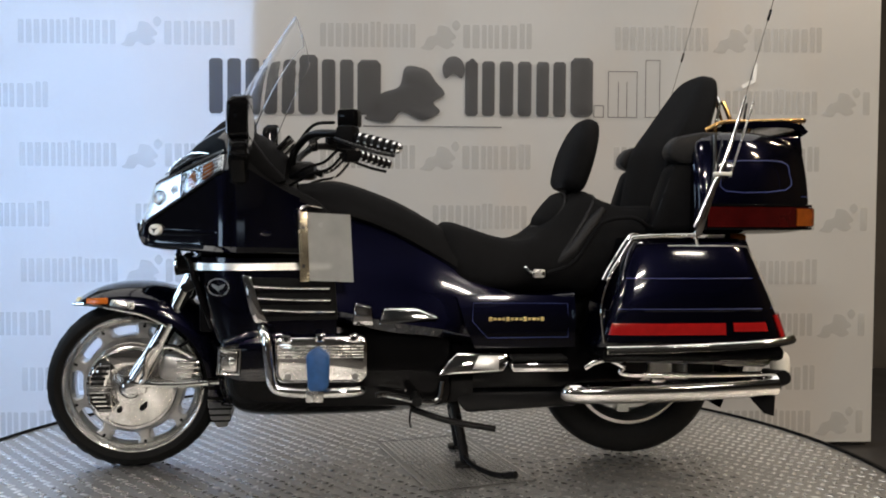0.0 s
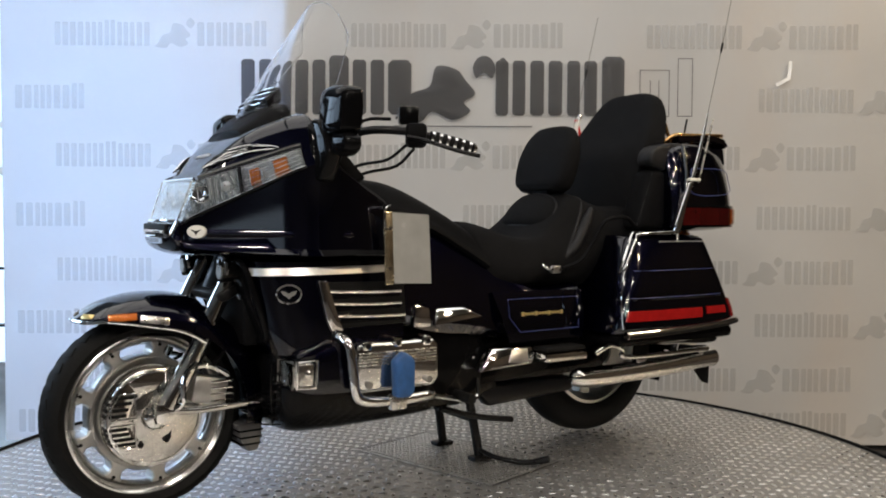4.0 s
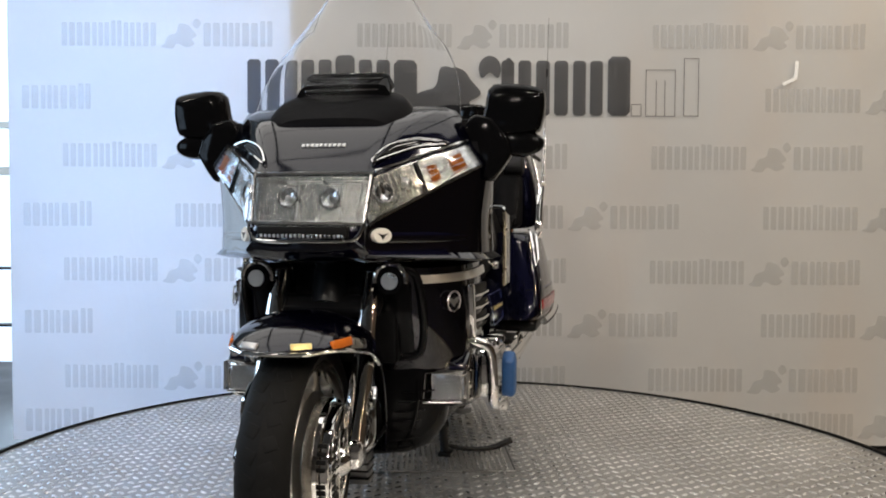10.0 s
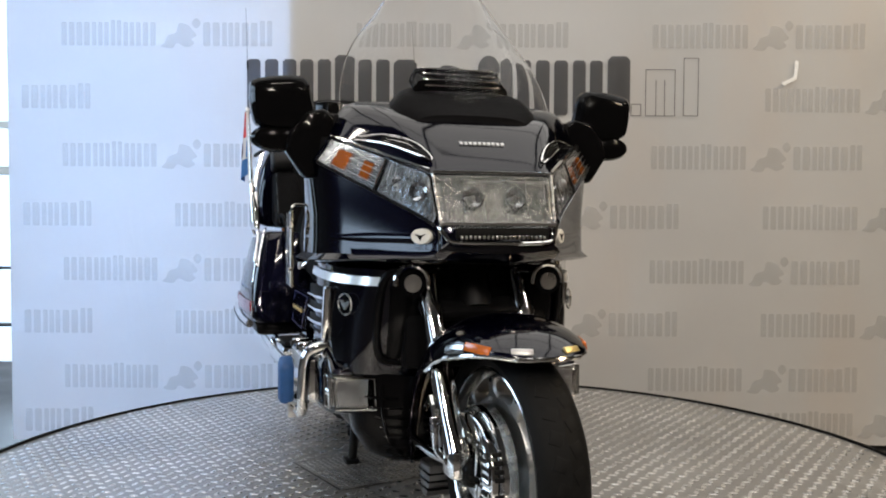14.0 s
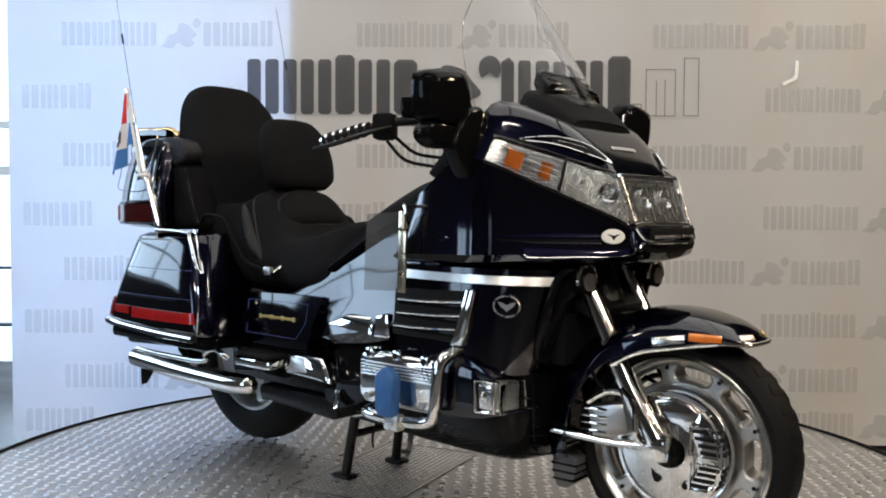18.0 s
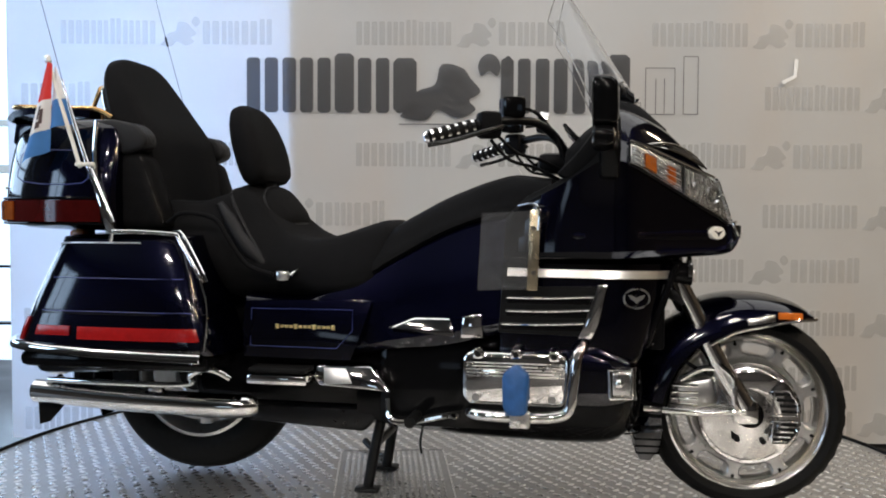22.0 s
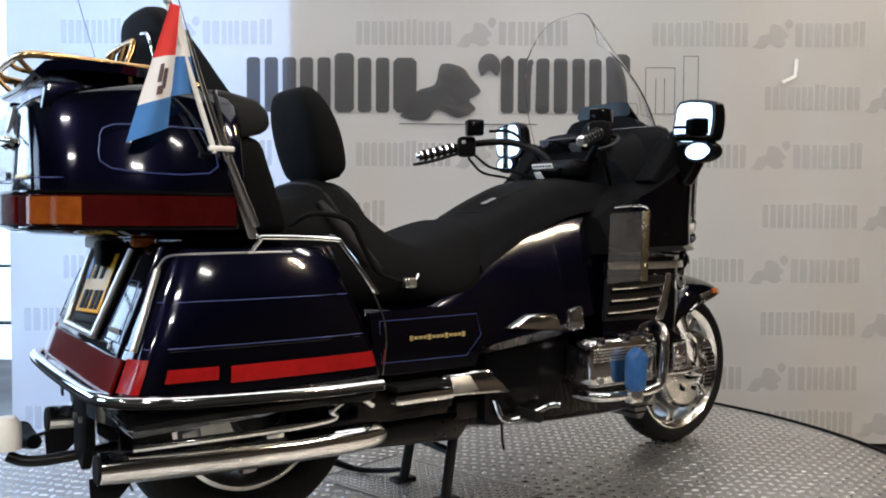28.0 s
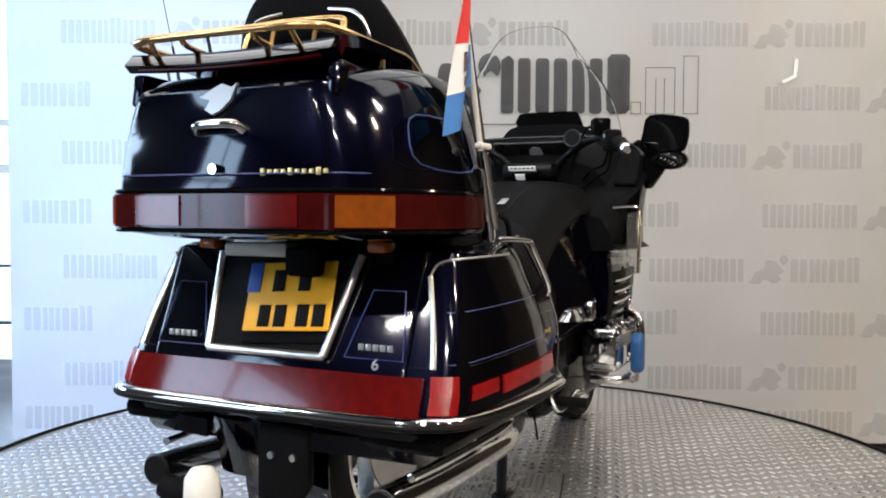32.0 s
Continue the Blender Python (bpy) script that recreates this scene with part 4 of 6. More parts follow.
        # inner edge of the fairing and foot of the mirror
        part("inner_panel", prism([(0.61, 1.04), (0.60, 1.17), (0.56, 1.165), (0.49, 1.07), (0.43, 1.01), (0.50, 0.985)], 0.30 * s, 0.385 * s, "y", 0.015), BLACKMATT, fairing)
    loop = [(0.928, 0.149, 0.881), (0.946, 0.09, 0.883), (0.951, 0.0, 0.883), (0.946, -0.09, 0.883), (0.928, -0.149, 0.881), (0.940, -0.138, 0.852), (0.948, -0.120, 0.840), (0.959, -0.06, 0.837), (0.962, 0.0, 0.837), (0.959, 0.06, 0.837), (0.948, 0.120, 0.840), (0.940, 0.138, 0.852), (0.928, 0.149, 0.881)]
    part("nose_frame", tube(loop, 0.0050, 8, 3), CHROME, fairing)
    grille = part("nose_grille", box((0.949, 0, 0.860), (0.012, 0.235, 0.028), 0.004), INKBLACK, fairing)
    for k in range(20):
        part("tooth", box((0.956, -0.105 + 0.21 * k / 19, 0.851), (0.005, 0.006, 0.008), 0.001), ALUMINIUM, grille)
    part("hood_trim", tube([fair_point(0.8685, v, 0.012) for v in np.linspace(-2.97, 2.97, 19)], 0.0042, 8, 1), CHROME, fairing)
    for k in range(10):
        part("emblem_bar", box(fair_point(0.80, -0.44 + k * 0.098, 0.003), (0.012, 0.009, 0.005), 0.001, Matrix.Rotation(radians(44), 4, "Y")), SILVERPRINT, fairing)
    # garnish under the screen and instrument cowl
    part("screen_garnish", loft([(0.738, [(0, 1.160), (0.10, 1.157), (0.14, 1.147), (0.14, 1.135), (0, 1.135)]), (0.70, [(0, 1.192), (0.13, 1.187), (0.18, 1.17), (0.18, 1.14), (0, 1.14)]), (0.655, [(0, 1.228), (0.14, 1.223), (0.19, 1.195), (0.20, 1.15), (0, 1.14)]),
                                 (0.59, [(0, 1.25), (0.13, 1.245), (0.18, 1.21), (0.20, 1.15), (0, 1.14)])], 3, 3), BLACKMATT, fairing)
    part("screen_vent", loft([(0.645, [(0, 1.262), (0.10, 1.26), (0.125, 1.25), (0.125, 1.225), (0, 1.222)]), (0.60, [(0, 1.30), (0.10, 1.298), (0.122, 1.288), (0.125, 1.25), (0, 1.245)])], 3, 3), BLACKGLOSS, fairing)
    for z in (1.245, 1.262, 1.28, 1.297):
        part("vent_slat", box((0.660 - (z - 1.24) * 0.9, 0, z), (0.008, 0.21, 0.004), 0.001), CHROME, fairing)
    part("instrument_cowl", loft([(0.60, [(0, 1.20), (0.2, 1.19), (0.29, 1.13), (0.30, 1.03), (0, 1.0)]), (0.52, [(0, 1.165), (0.18, 1.155), (0.27, 1.09), (0.28, 1.0), (0, 0.98)]),
                                  (0.45, [(0, 1.10), (0.17, 1.09), (0.25, 1.04), (0.26, 0.98), (0, 0.96)])], 4, 3), BLACKMATT, fairing)
    panel = part("instrument_panel", box((0.474, 0, 1.136), (0.012, 0.33, 0.095), 0.005, Matrix.Rotation(radians(-44), 4, "Y")), PANELGLASS, fairing)
    for y, r in ((0.10, 0.036), (-0.10, 0.036), (0.0, 0.026)):
        part("dial", moved(lathe([(0.001, -0.008), (r, -0.008), (r, 0.004), (0.001, 0.004)], (0, 0, 0), 28, "x", closed=False), Matrix.Translation((0.4715, y, 1.1385)) @ Matrix.Rotation(radians(-44), 4, "Y")), SILVERPRINT if r < 0.03 else INKBLACK, panel)
    # windscreen
    g = []
    for i in range(15):
        v = i / 14
        row = []
        for j in range(25):
            u = -1 + 2 * j / 24
            k = u * (0.31 - 0.13 * v ** 2)
            row.append((0.700 - 0.262 * v - 0.15 * u * u * (1 - 0.7 * v), k, 1.185 + 0.411 * v - 0.03 * u * u - 0.10 * v * v * u ** 4))
        g.append(row)
    screen = part("windscreen", slab(g, 0.004), SCREEN, bike, "tall clear acrylic windscreen")
    screen.visible_shadow = False
    rim = [r[0] for r in g] + g[-1] + [r[-1] for r in g][::-1]
    part("screen_edge", tube(rim, 0.0016, 6, 1), FILM, screen)
    for s in (1, -1):
        # mirrors
        def mirror_ring(x, k, dz):
            pts = [(0.408, 1.264), (0.530, 1.254), (0.549, 1.222), (0.543, 1.160), (0.520, 1.128), (0.415, 1.125), (0.378, 1.152), (0.384, 1.205)]
            return [(x, (0.467 + (y - 0.467) * k) * s, 1.19 + (z - 1.19) * k + dz) for y, z in crom_ring(pts, 3)]
        mir = part("mirror", skin([mirror_ring(0.600, 0.62, -0.008), mirror_ring(0.594, 0.86, -0.004), mirror_ring(0.578, 0.97, 0), mirror_ring(0.542, 1.0, 0), mirror_ring(0.535, 0.97, 0)]), BLACKGLOSS, bike, "black glossy mirror housing")
        part("mirror_glass", skin([mirror_ring(0.536, 0.86, 0), mirror_ring(0.532, 0.86, 0)]), MIRROR, mir)

        def pod_ring(x, k):
            return [(x, (0.482 + 0.066 * k * math.cos(a)) * s, 1.101 + 0.036 * k * math.sin(a)) for a in np.linspace(0, 2 * math.pi, 20, endpoint=False)]
        part("mirror_pod", skin([pod_ring(0.592, 0.5), pod_ring(0.585, 0.85), pod_ring(0.568, 1.0), pod_ring(0.540, 0.98), pod_ring(0.536, 0.9)]), BLACKGLOSS, mir)
        part("lower_mirror_glass", skin([pod_ring(0.537, 0.72), pod_ring(0.533, 0.72)]), MIRROR, mir)
        part("mirror_arm", side(prism([(0.41, 1.17), (0.36, 1.18), (0.33, 1.155), (0.345, 1.06), (0.385, 1.0), (0.41, 0.995), (0.435, 1.03), (0.465, 1.075), (0.45, 1.12)], 0.550, 0.605, "x", 0.016, 3), s), BLACKGLOSS, mir)


upper_fairing()


def handlebar():
    for s in (1, -1):
        bar = part("handlebar", tube([(0.44, 0.07 * s, 1.06), (0.43, 0.13 * s, 1.115), (0.37, 0.235 * s, 1.165), (0.28, 0.33 * s, 1.163), (0.20, 0.38 * s, 1.143)], 0.013, 12), DARKMETAL, bike)
        ga, gb = np.array((0.215, 0.374 * s, 1.147)), np.array((0.088, 0.434 * s, 1.111))
        grip = part("grip", tube([ga, gb], 0.0175, 14, 0), BLACKMATT, bar, "chrome and black rubber grip")
        for k in range(6):
            a = ga + (gb - ga) * (0.06 + 0.165 * k)
            part("grip_ring", tube([a, a + (gb - ga) * 0.06], 0.0195, 14, 0), CHROME, grip)
        for k in range(5):
            a = ga + (gb - ga) * (0.13 + 0.165 * k)
            part("grip_rubber", tube([a, a + (gb - ga) * 0.085], 0.021, 14, 0), RUBBER, grip)
        part("grip_end", tube([gb, gb + (gb - ga) * 0.07], 0.0185, 14, 1, [0.0185, 0.012]), CHROME, grip)
        part("switch_box", box((0.245, 0.348 * s, 1.150), (0.065, 0.06, 0.075), 0.014, Matrix.Rotation(radians(-26 * s), 4, "Z")), BLACKMATT, bar)
        part("switch_button", box((0.222, 0.335 * s, 1.165), (0.016, 0.02, 0.014), 0.003, Matrix.Rotation(radians(-26 * s), 4, "Z")), SILVERPRINT, bar)
        part("master_cylinder", box((0.240 if s > 0 else 0.304, 0.292 * s, 1.216 if s > 0 else 1.205), (0.064, 0.062, 0.058), 0.009, Matrix.Rotation(radians(-26 * s), 4, "Z")), BLACKGLOSS, bar, "black brake fluid box")
        part("lever", tube([(0.285, 0.36 * s, 1.145), (0.25, 0.42 * s, 1.128), (0.17, 0.465 * s, 1.10), (0.10, 0.485 * s, 1.085)], 0.0065, 8), DARKMETAL, bar)
        part("control_cable", tube([(0.27, 0.33 * s, 1.12), (0.32, 0.30 * s, 1.075), (0.38, 0.24 * s, 1.06), (0.44, 0.19 * s, 1.03)], 0.005, 8), BLACKMATT, bar)
        part("control_cable", tube([(0.25, 0.345 * s, 1.11), (0.30, 0.32 * s, 1.055), (0.37, 0.26 * s, 1.035), (0.44, 0.2 * s, 1.0)], 0.005, 8), BLACKMATT, bar)
        part("brake_hose", tube([(0.29, 0.27 * s, 1.205), (0.36, 0.22 * s, 1.20), (0.42, 0.17 * s, 1.13), (0.45, 0.14 * s, 1.05)], 0.0055, 8), BLACKMATT, bar)
    clamp = part("bar_clamp", box((0.42, 0, 1.06), (0.12, 0.2, 0.06), 0.02), DARKMETAL, bike)
    part("ignition_plate", box((0.36, 0, 1.055), (0.05, 0.10, 0.02), 0.005, Matrix.Rotation(radians(-25), 4, "Y")), BLACKGLOSS, clamp)
    part("warning_label", box((0.315, 0.0, 1.066), (0.003, 0.105, 0.018), 0.001, Matrix.Rotation(radians(-25), 4, "Y")), TAPE, clamp, "white warning label")
    part("small_label", box((0.300, 0.0, 1.034), (0.003, 0.036, 0.026), 0.001, Matrix.Rotation(radians(-35), 4, "Y")), TAPE, clamp)
    for k in range(6):
        part("label_bar", box((0.3132, 0.04 - 0.016 * k, 1.0665), (0.001, 0.010, 0.006), 0, Matrix.Rotation(radians(-25), 4, "Y")), INKBLACK, clamp)
    clock = part("chrome_gauge", tube([(0.395, -0.17, 1.17), (0.37, -0.17, 1.175)], 0.033, 20, 0), CHROME, bike, "small round chrome gauge")
    part("gauge_face", tube([(0.372, -0.17, 1.175), (0.366, -0.17, 1.176)], 0.026, 20, 0), INKBLACK, clock)


handlebar()


def body():
    tank = part("top_shelter", loft([
        (0.40, [(0, 1.0), (0.15, 0.996), (0.205, 0.975), (0.246, 0.91), (0.282, 0.80), (0.305, 0.70), (0.30, 0.60), (0, 0.60)]),
        (0.27, [(0, 1.008), (0.125, 1.004), (0.182, 0.985), (0.226, 0.91), (0.264, 0.79), (0.290, 0.68), (0.289, 0.56), (0, 0.56)]),
        (0.11, [(0, 0.953), (0.115, 0.948), (0.166, 0.930), (0.206, 0.872), (0.244, 0.76), (0.27, 0.65), (0.272, 0.52), (0, 0.50)]),
        (-0.06, [(0, 0.868), (0.105, 0.864), (0.165, 0.846), (0.204, 0.80), (0.236, 0.70), (0.256, 0.60), (0.260, 0.50), (0, 0.48)]),
        (-0.30, [(0, 0.66), (0.12, 0.66), (0.19, 0.658), (0.235, 0.648), (0.254, 0.615), (0.264, 0.54), (0.2, 0.45), (0, 0.45)]),
        (-0.52, [(0, 0.66), (0.12, 0.66), (0.19, 0.658), (0.235, 0.648), (0.254, 0.615), (0.264, 0.54), (0.2, 0.45), (0, 0.45)])], 4, 3), PAINT, bike, "glossy dark blue tank shelter")
    lid = part("filler_lid", loft([(0.41, [(0, 1.012), (0.13, 1.010), (0.205, 0.992), (0.252, 0.940), (0.256, 0.90), (0, 0.90)]), (0.27, [(0, 1.017), (0.115, 1.015), (0.185, 0.999), (0.234, 0.945), (0.240, 0.90), (0, 0.90)]),
                                   (0.11, [(0, 0.963), (0.105, 0.961), (0.168, 0.944), (0.214, 0.892), (0.222, 0.85), (0, 0.85)]), (-0.055, [(0, 0.878), (0.10, 0.876), (0.166, 0.859), (0.210, 0.812), (0.224, 0.76), (0, 0.76)]),
                                   (-0.12, [(0, 0.83), (0.10, 0.828), (0.166, 0.815), (0.214, 0.77), (0.230, 0.72), (0, 0.72)])], 5, 4), BLACKMATT, tank, "black lid panel over the tank")
    for y in (0.075, -0.075):
        part("lid_seam", tube([(0.36, y * 1.1, 1.0155), (0.27, y, 1.0175), (0.11, y * 0.9, 0.9635), (0.0, y * 0.85, 0.909)], 0.002, 6), DARKMETAL, lid)
    part("lid_seam", tube([(0.0, 0.064, 0.909), (-0.004, 0.0, 0.909), (0.0, -0.064, 0.909)], 0.002, 6), DARKMETAL, lid)
    part("filler_badge", box((0.06, -0.03, 0.944), (0.05, 0.026, 0.003), 0.001, Matrix.Rotation(radians(-22), 4, "Y")), SILVERPRINT, tank)
    LEAN = Matrix(((1, 0, 0, 0), (0, 1, -0.32, 0.18), (0, 0, 1, 0), (0, 0, 0, 1)))
    STEEP = Matrix(((1, 0, 0, 0), (0, 1, -0.30, 0.123), (0, 0, 1, 0), (0, 0, 0, 1)))
    # lower side fairings
    for s in (1, -1):
        low = part("lower_fairing", side(skin([
            [(0.690, 0.10, 0.50), (0.765, 0.10, 0.77), (0.765, 0.21, 0.765), (0.728, 0.225, 0.64), (0.680, 0.224, 0.50)],
            [(0.66, 0.10, 0.47), (0.70, 0.10, 0.77), (0.70, 0.275, 0.765), (0.685, 0.292, 0.64), (0.655, 0.290, 0.49)],
            [(0.60, 0.10, z) for z in (0.47, 0.77)] + [(0.60, 0.322, 0.765), (0.60, 0.335, 0.64), (0.60, 0.334, 0.50)],
            [(0.40, 0.10, z) for z in (0.47, 0.77)] + [(0.40, 0.335, 0.765), (0.40, 0.345, 0.64), (0.42, 0.344, 0.51)],
            [(0.285, 0.10, z) for z in (0.47, 0.77)] + [(0.285, 0.325, 0.765), (0.28, 0.335, 0.64), (0.28, 0.334, 0.52)]]), s), PAINT, bike, "dark blue lower side fairing")
        strip = [(0.752, 0.232, 0.735), (0.70, 0.286, 0.736), (0.60, 0.333, 0.738), (0.45, 0.3435, 0.74), (0.30, 0.336, 0.742)]
        g = [[(x, y + 0.006, z - 0.011) for x, y, z in crom(strip, 4)], [(x, y + 0.001, z + 0.011) for x, y, z in crom(strip, 4)]]
        part("chrome_strip", side(slab(g, 0.004), s), STRIPCHROME, low)
        # cooling outlet with chrome frame and slats
        part("outlet", side(prism([(0.285, 0.70), (0.56, 0.705), (0.515, 0.565), (0.275, 0.57)], 0.332, 0.3455, "y", 0.004), s), INKBLACK, low)
        part("outlet_frame", side(prism([(0.578, 0.712), (0.548, 0.712), (0.512, 0.60), (0.495, 0.560), (0.535, 0.560), (0.553, 0.60)], 0.334, 0.356, "y", 0.006), s), CHROME, low)
        for z, x0, x1 in ((0.674, 0.30, 0.545), (0.637, 0.298, 0.53), (0.600, 0.285, 0.512)):
            part("outlet_slat", side(tube([(x0, 0.350, z - 0.003), ((x0 + x1) / 2, 0.352, z - 0.002), (x1, 0.350, z + 0.004)], 0.005, 8, 3), s), CHROME, low)
            part("outlet_vane", side(box(((x0 + x1) / 2, 0.342, z - 0.012), (x1 - x0, 0.014, 0.016), 0.004), s), BLACKGLOSS, low)
        # oval badge
        m = Matrix.Translation((0.655, 0.3185 * s, 0.672)) @ Matrix.Rotation(radians(-90 * s), 4, "X") @ Matrix.Rotation(radians(16), 4, "Y")
        ring = [(0.036 * math.cos(a), 0.027 * math.sin(a), 0.0) for a in np.linspace(0, 2 * math.pi, 25)]
        badge = part("oval_badge", moved(tube(ring, 0.0024, 6, 0), m), ALUMINIUM, low, "oval badge with a silver rim")
        part("badge_mark", moved(prism([(a, -b * s) for a, b in ((-0.024, 0.010), (-0.012, 0.008), (0.0, 0.002), (0.012, 0.008), (0.024, 0.010), (0.016, -0.002), (0.008, -0.006), (0.0, -0.014), (-0.008, -0.006), (-0.016, -0.002))], -0.003, 0.002, "z"), m), CASTALU, badge)
        # cornering lamp
        house = part("cornering_lamp_housing", side(loft([(0.64, [(0, 0.055), (0.05, 0.05), (0.058, 0.0), (0.05, -0.055), (0, -0.06)]), (0.58, [(0, 0.075), (0.07, 0.068), (0.08, 0.0), (0.07, -0.068), (0, -0.07)]),
                                                     (0.47, [(0, 0.085), (0.08, 0.08), (0.09, 0.0), (0.08, -0.07), (0, -0.07)])], 4, 3), 1), PAINT, bike)
        house.data.transform(Matrix.Translation((0, 0.275 * s, 0.445)))
        lens = part("cornering_lamp", side(prism([(0.235, 0.395), (0.338, 0.40), (0.340, 0.482), (0.242, 0.472)], 0.60, 0.648, "x", 0.006), s), LAMPBOWL, house, "clear cornering lamp")
        part("side_lens", side(prism([(0.590, 0.402), (0.645, 0.404), (0.643, 0.476), (0.586, 0.474)], 0.335, 0.355, "y", 0.012, 3), s), SATIN, house)
        part("side_frame", side(tube([(0.586, 0.355, 0.399), (0.646, 0.355, 0.402), (0.645, 0.355, 0.479), (0.582, 0.355, 0.477), (0.586, 0.355, 0.399)], 0.0048, 8, 0), s), CHROME, house)
        part("side_bulb", side(lathe([(0.001, 0.362), (0.008, 0.360), (0.013, 0.354)], (0.610, 0, 0.44), 16, closed=False), s), CHROME, house)
        part("lens", side(box((0.652, 0.289, 0.437), (0.006, 0.094, 0.070), 0.003), s), GLASS, lens)
        part("lamp_frame", side(tube([(0.655, 0.234, 0.393), (0.655, 0.342, 0.398), (0.65, 0.346, 0.484), (0.655, 0.240, 0.474), (0.655, 0.234, 0.393)], 0.004, 8, 0), s), CHROME, house)
        part("housing_shoulder", side(prism([(0.44, 0.53), (0.56, 0.535), (0.64, 0.50), (0.645, 0.475), (0.44, 0.47)], 0.20, 0.352, "y", 0.016), s), PAINT, house)
        # fog lamp with chrome visor
        fog = part("fog_lamp", side(tube([(0.72, 0.182, 0.735), (0.79, 0.182, 0.735), (0.812, 0.182, 0.735)], 0.034, 20, 2, [0.018, 0.032, 0.034]), s), BLACKGLOSS, bike)
        part("fog_lens", side(tube([(0.806, 0.182, 0.735), (0.817, 0.182, 0.735)], 0.022, 20, 0), s), ALUMINIUM, fog)
        part("fog_visor", side(tube([(0.805, 0.182 + 0.041 * math.cos(a), 0.737 + 0.041 * math.sin(a)) for a in np.linspace(-0.2, math.pi + 0.2, 12)], 0.007, 8, 2), s), CHROME, fog)
        # engine head, guard bar, lock wrapped in blue
        head = part("cylinder_head_cover", side(prism([(0.18, 0.395), (0.20, 0.372), (0.455, 0.372), (0.475, 0.395), (0.475, 0.50), (0.46, 0.52), (0.195, 0.52), (0.18, 0.50)], 0.27, 0.385, "y", 0.012), s), CHROME, bike, "chrome cylinder head cover")
        for k in range(5):
            part("cover_rib", side(box((0.328, 0.387, 0.455 + 0.009 * k), (0.27, 0.008, 0.004), 0.001), s), ALUMINIUM, head)
        for x, z in ((0.225, 0.515), (0.33, 0.517), (0.435, 0.513)):
            part("cover_bolt", side(box((x, 0.365, z), (0.032, 0.05, 0.03), 0.008), s), CHROME, head)
            part("bolt_head", side(tube([(x, 0.385, z), (x, 0.394, z)], 0.009, 8, 0), s), DARKMETAL, head)
        for x in (0.22, 0.43):
            part("lower_bolt", side(tube([(x, 0.38, 0.395), (x, 0.394, 0.395)], 0.011, 12, 0), s), CASTALU, head)
        part("engine_guard", side(tube([(0.52, 0.24, 0.545), (0.515, 0.34, 0.545), (0.498, 0.39, 0.52), (0.488, 0.40, 0.44), (0.478, 0.40, 0.375), (0.445, 0.40, 0.352), (0.35, 0.40, 0.345), (0.215, 0.39, 0.347), (0.20, 0.30, 0.347)], 0.0155, 12, 4), s), CHROME, bike, "chrome engine guard bar")
        lock = part("blue_wrap", side(prism([(0.30, 0.375), (0.315, 0.355), (0.365, 0.358), (0.372, 0.47), (0.335, 0.498), (0.298, 0.47)], 0.405, 0.445, "y", 0.012), s), BLUECLOTH, bike, "blue plastic wrap tied to the guard bar")
        part("guard_bracket", side(box((0.345, 0.41, 0.342), (0.055, 0.03, 0.045), 0.006), s), ALUMINIUM, lock)
        part("chrome_cover", side(moved(prism([(-0.06, 0.565), (0.02, 0.60), (0.13, 0.60), (0.145, 0.545)], 0.25, 0.300, "y", 0.008), LEAN), s), CHROME, bike, "chrome side cover")
        part("lower_chrome_cover", side(prism([(0.160, 0.545), (0.168, 0.608), (0.221, 0.620), (0.230, 0.545)], 0.27, 0.312, "y", 0.008), s), CHROME, bike)
        # side cover with gold lettering
        cov = part("side_cover", side(skin([[(-0.515, 0.20, z) for z in (0.465, 0.635)] + [(-0.515, 0.262, 0.635), (-0.515, 0.283, 0.55), (-0.515, 0.276, 0.465)],
                                            [(-0.30, 0.20, z) for z in (0.465, 0.64)] + [(-0.30, 0.27, 0.64), (-0.30, 0.294, 0.55), (-0.30, 0.287, 0.465)],
                                            [(-0.165, 0.20, z) for z in (0.465, 0.64)] + [(-0.115, 0.262, 0.64), (-0.14, 0.288, 0.55), (-0.175, 0.282, 0.465)]]), s), PAINT, bike, "dark blue side cover with gold lettering")
        part("cover_outline", side(tube([(-0.49, 0.2735, 0.612), (-0.17, 0.279, 0.615), (-0.165, 0.2945, 0.555), (-0.215, 0.293, 0.50), (-0.49, 0.285, 0.50), (-0.49, 0.2735, 0.612)], 0.0009, 5, 0), s), PINSTRIPE, cov)
        for k in range(13):
            x = -0.40 + 0.0145 * k
            part("gold_bar", side(box((x, 0.2925, 0.562), (0.011, 0.004, 0.008 if k % 4 else 0.014), 0.001), s), GOLDPRINT, cov)
        # foot boards and chrome foot-board cover
        foot = part("footpeg_cover", side(moved(prism([(-0.285, 0.45), (-0.115, 0.45), (-0.085, 0.42), (-0.045, 0.372), (-0.10, 0.378), (-0.27, 0.385), (-0.29, 0.41)], 0.235, 0.285, "y", 0.010), STEEP), s), CHROME, bike, "chrome swingarm cover")
        part("recess", side(moved(prism([(-0.26, 0.44), (-0.19, 0.44), (-0.165, 0.395), (-0.255, 0.39)], 0.27, 0.287, "y", 0.004), STEEP), s), CASTALU, foot)
        part("passenger_board", side(box((-0.385, 0.30, 0.408), (0.19, 0.09, 0.03), 0.008), s), CHROME, bike, "chrome passenger foot board")
        part("board_rubber", side(box((-0.385, 0.30, 0.435), (0.18, 0.08, 0.014), 0.004), s), RUBBER, bike)
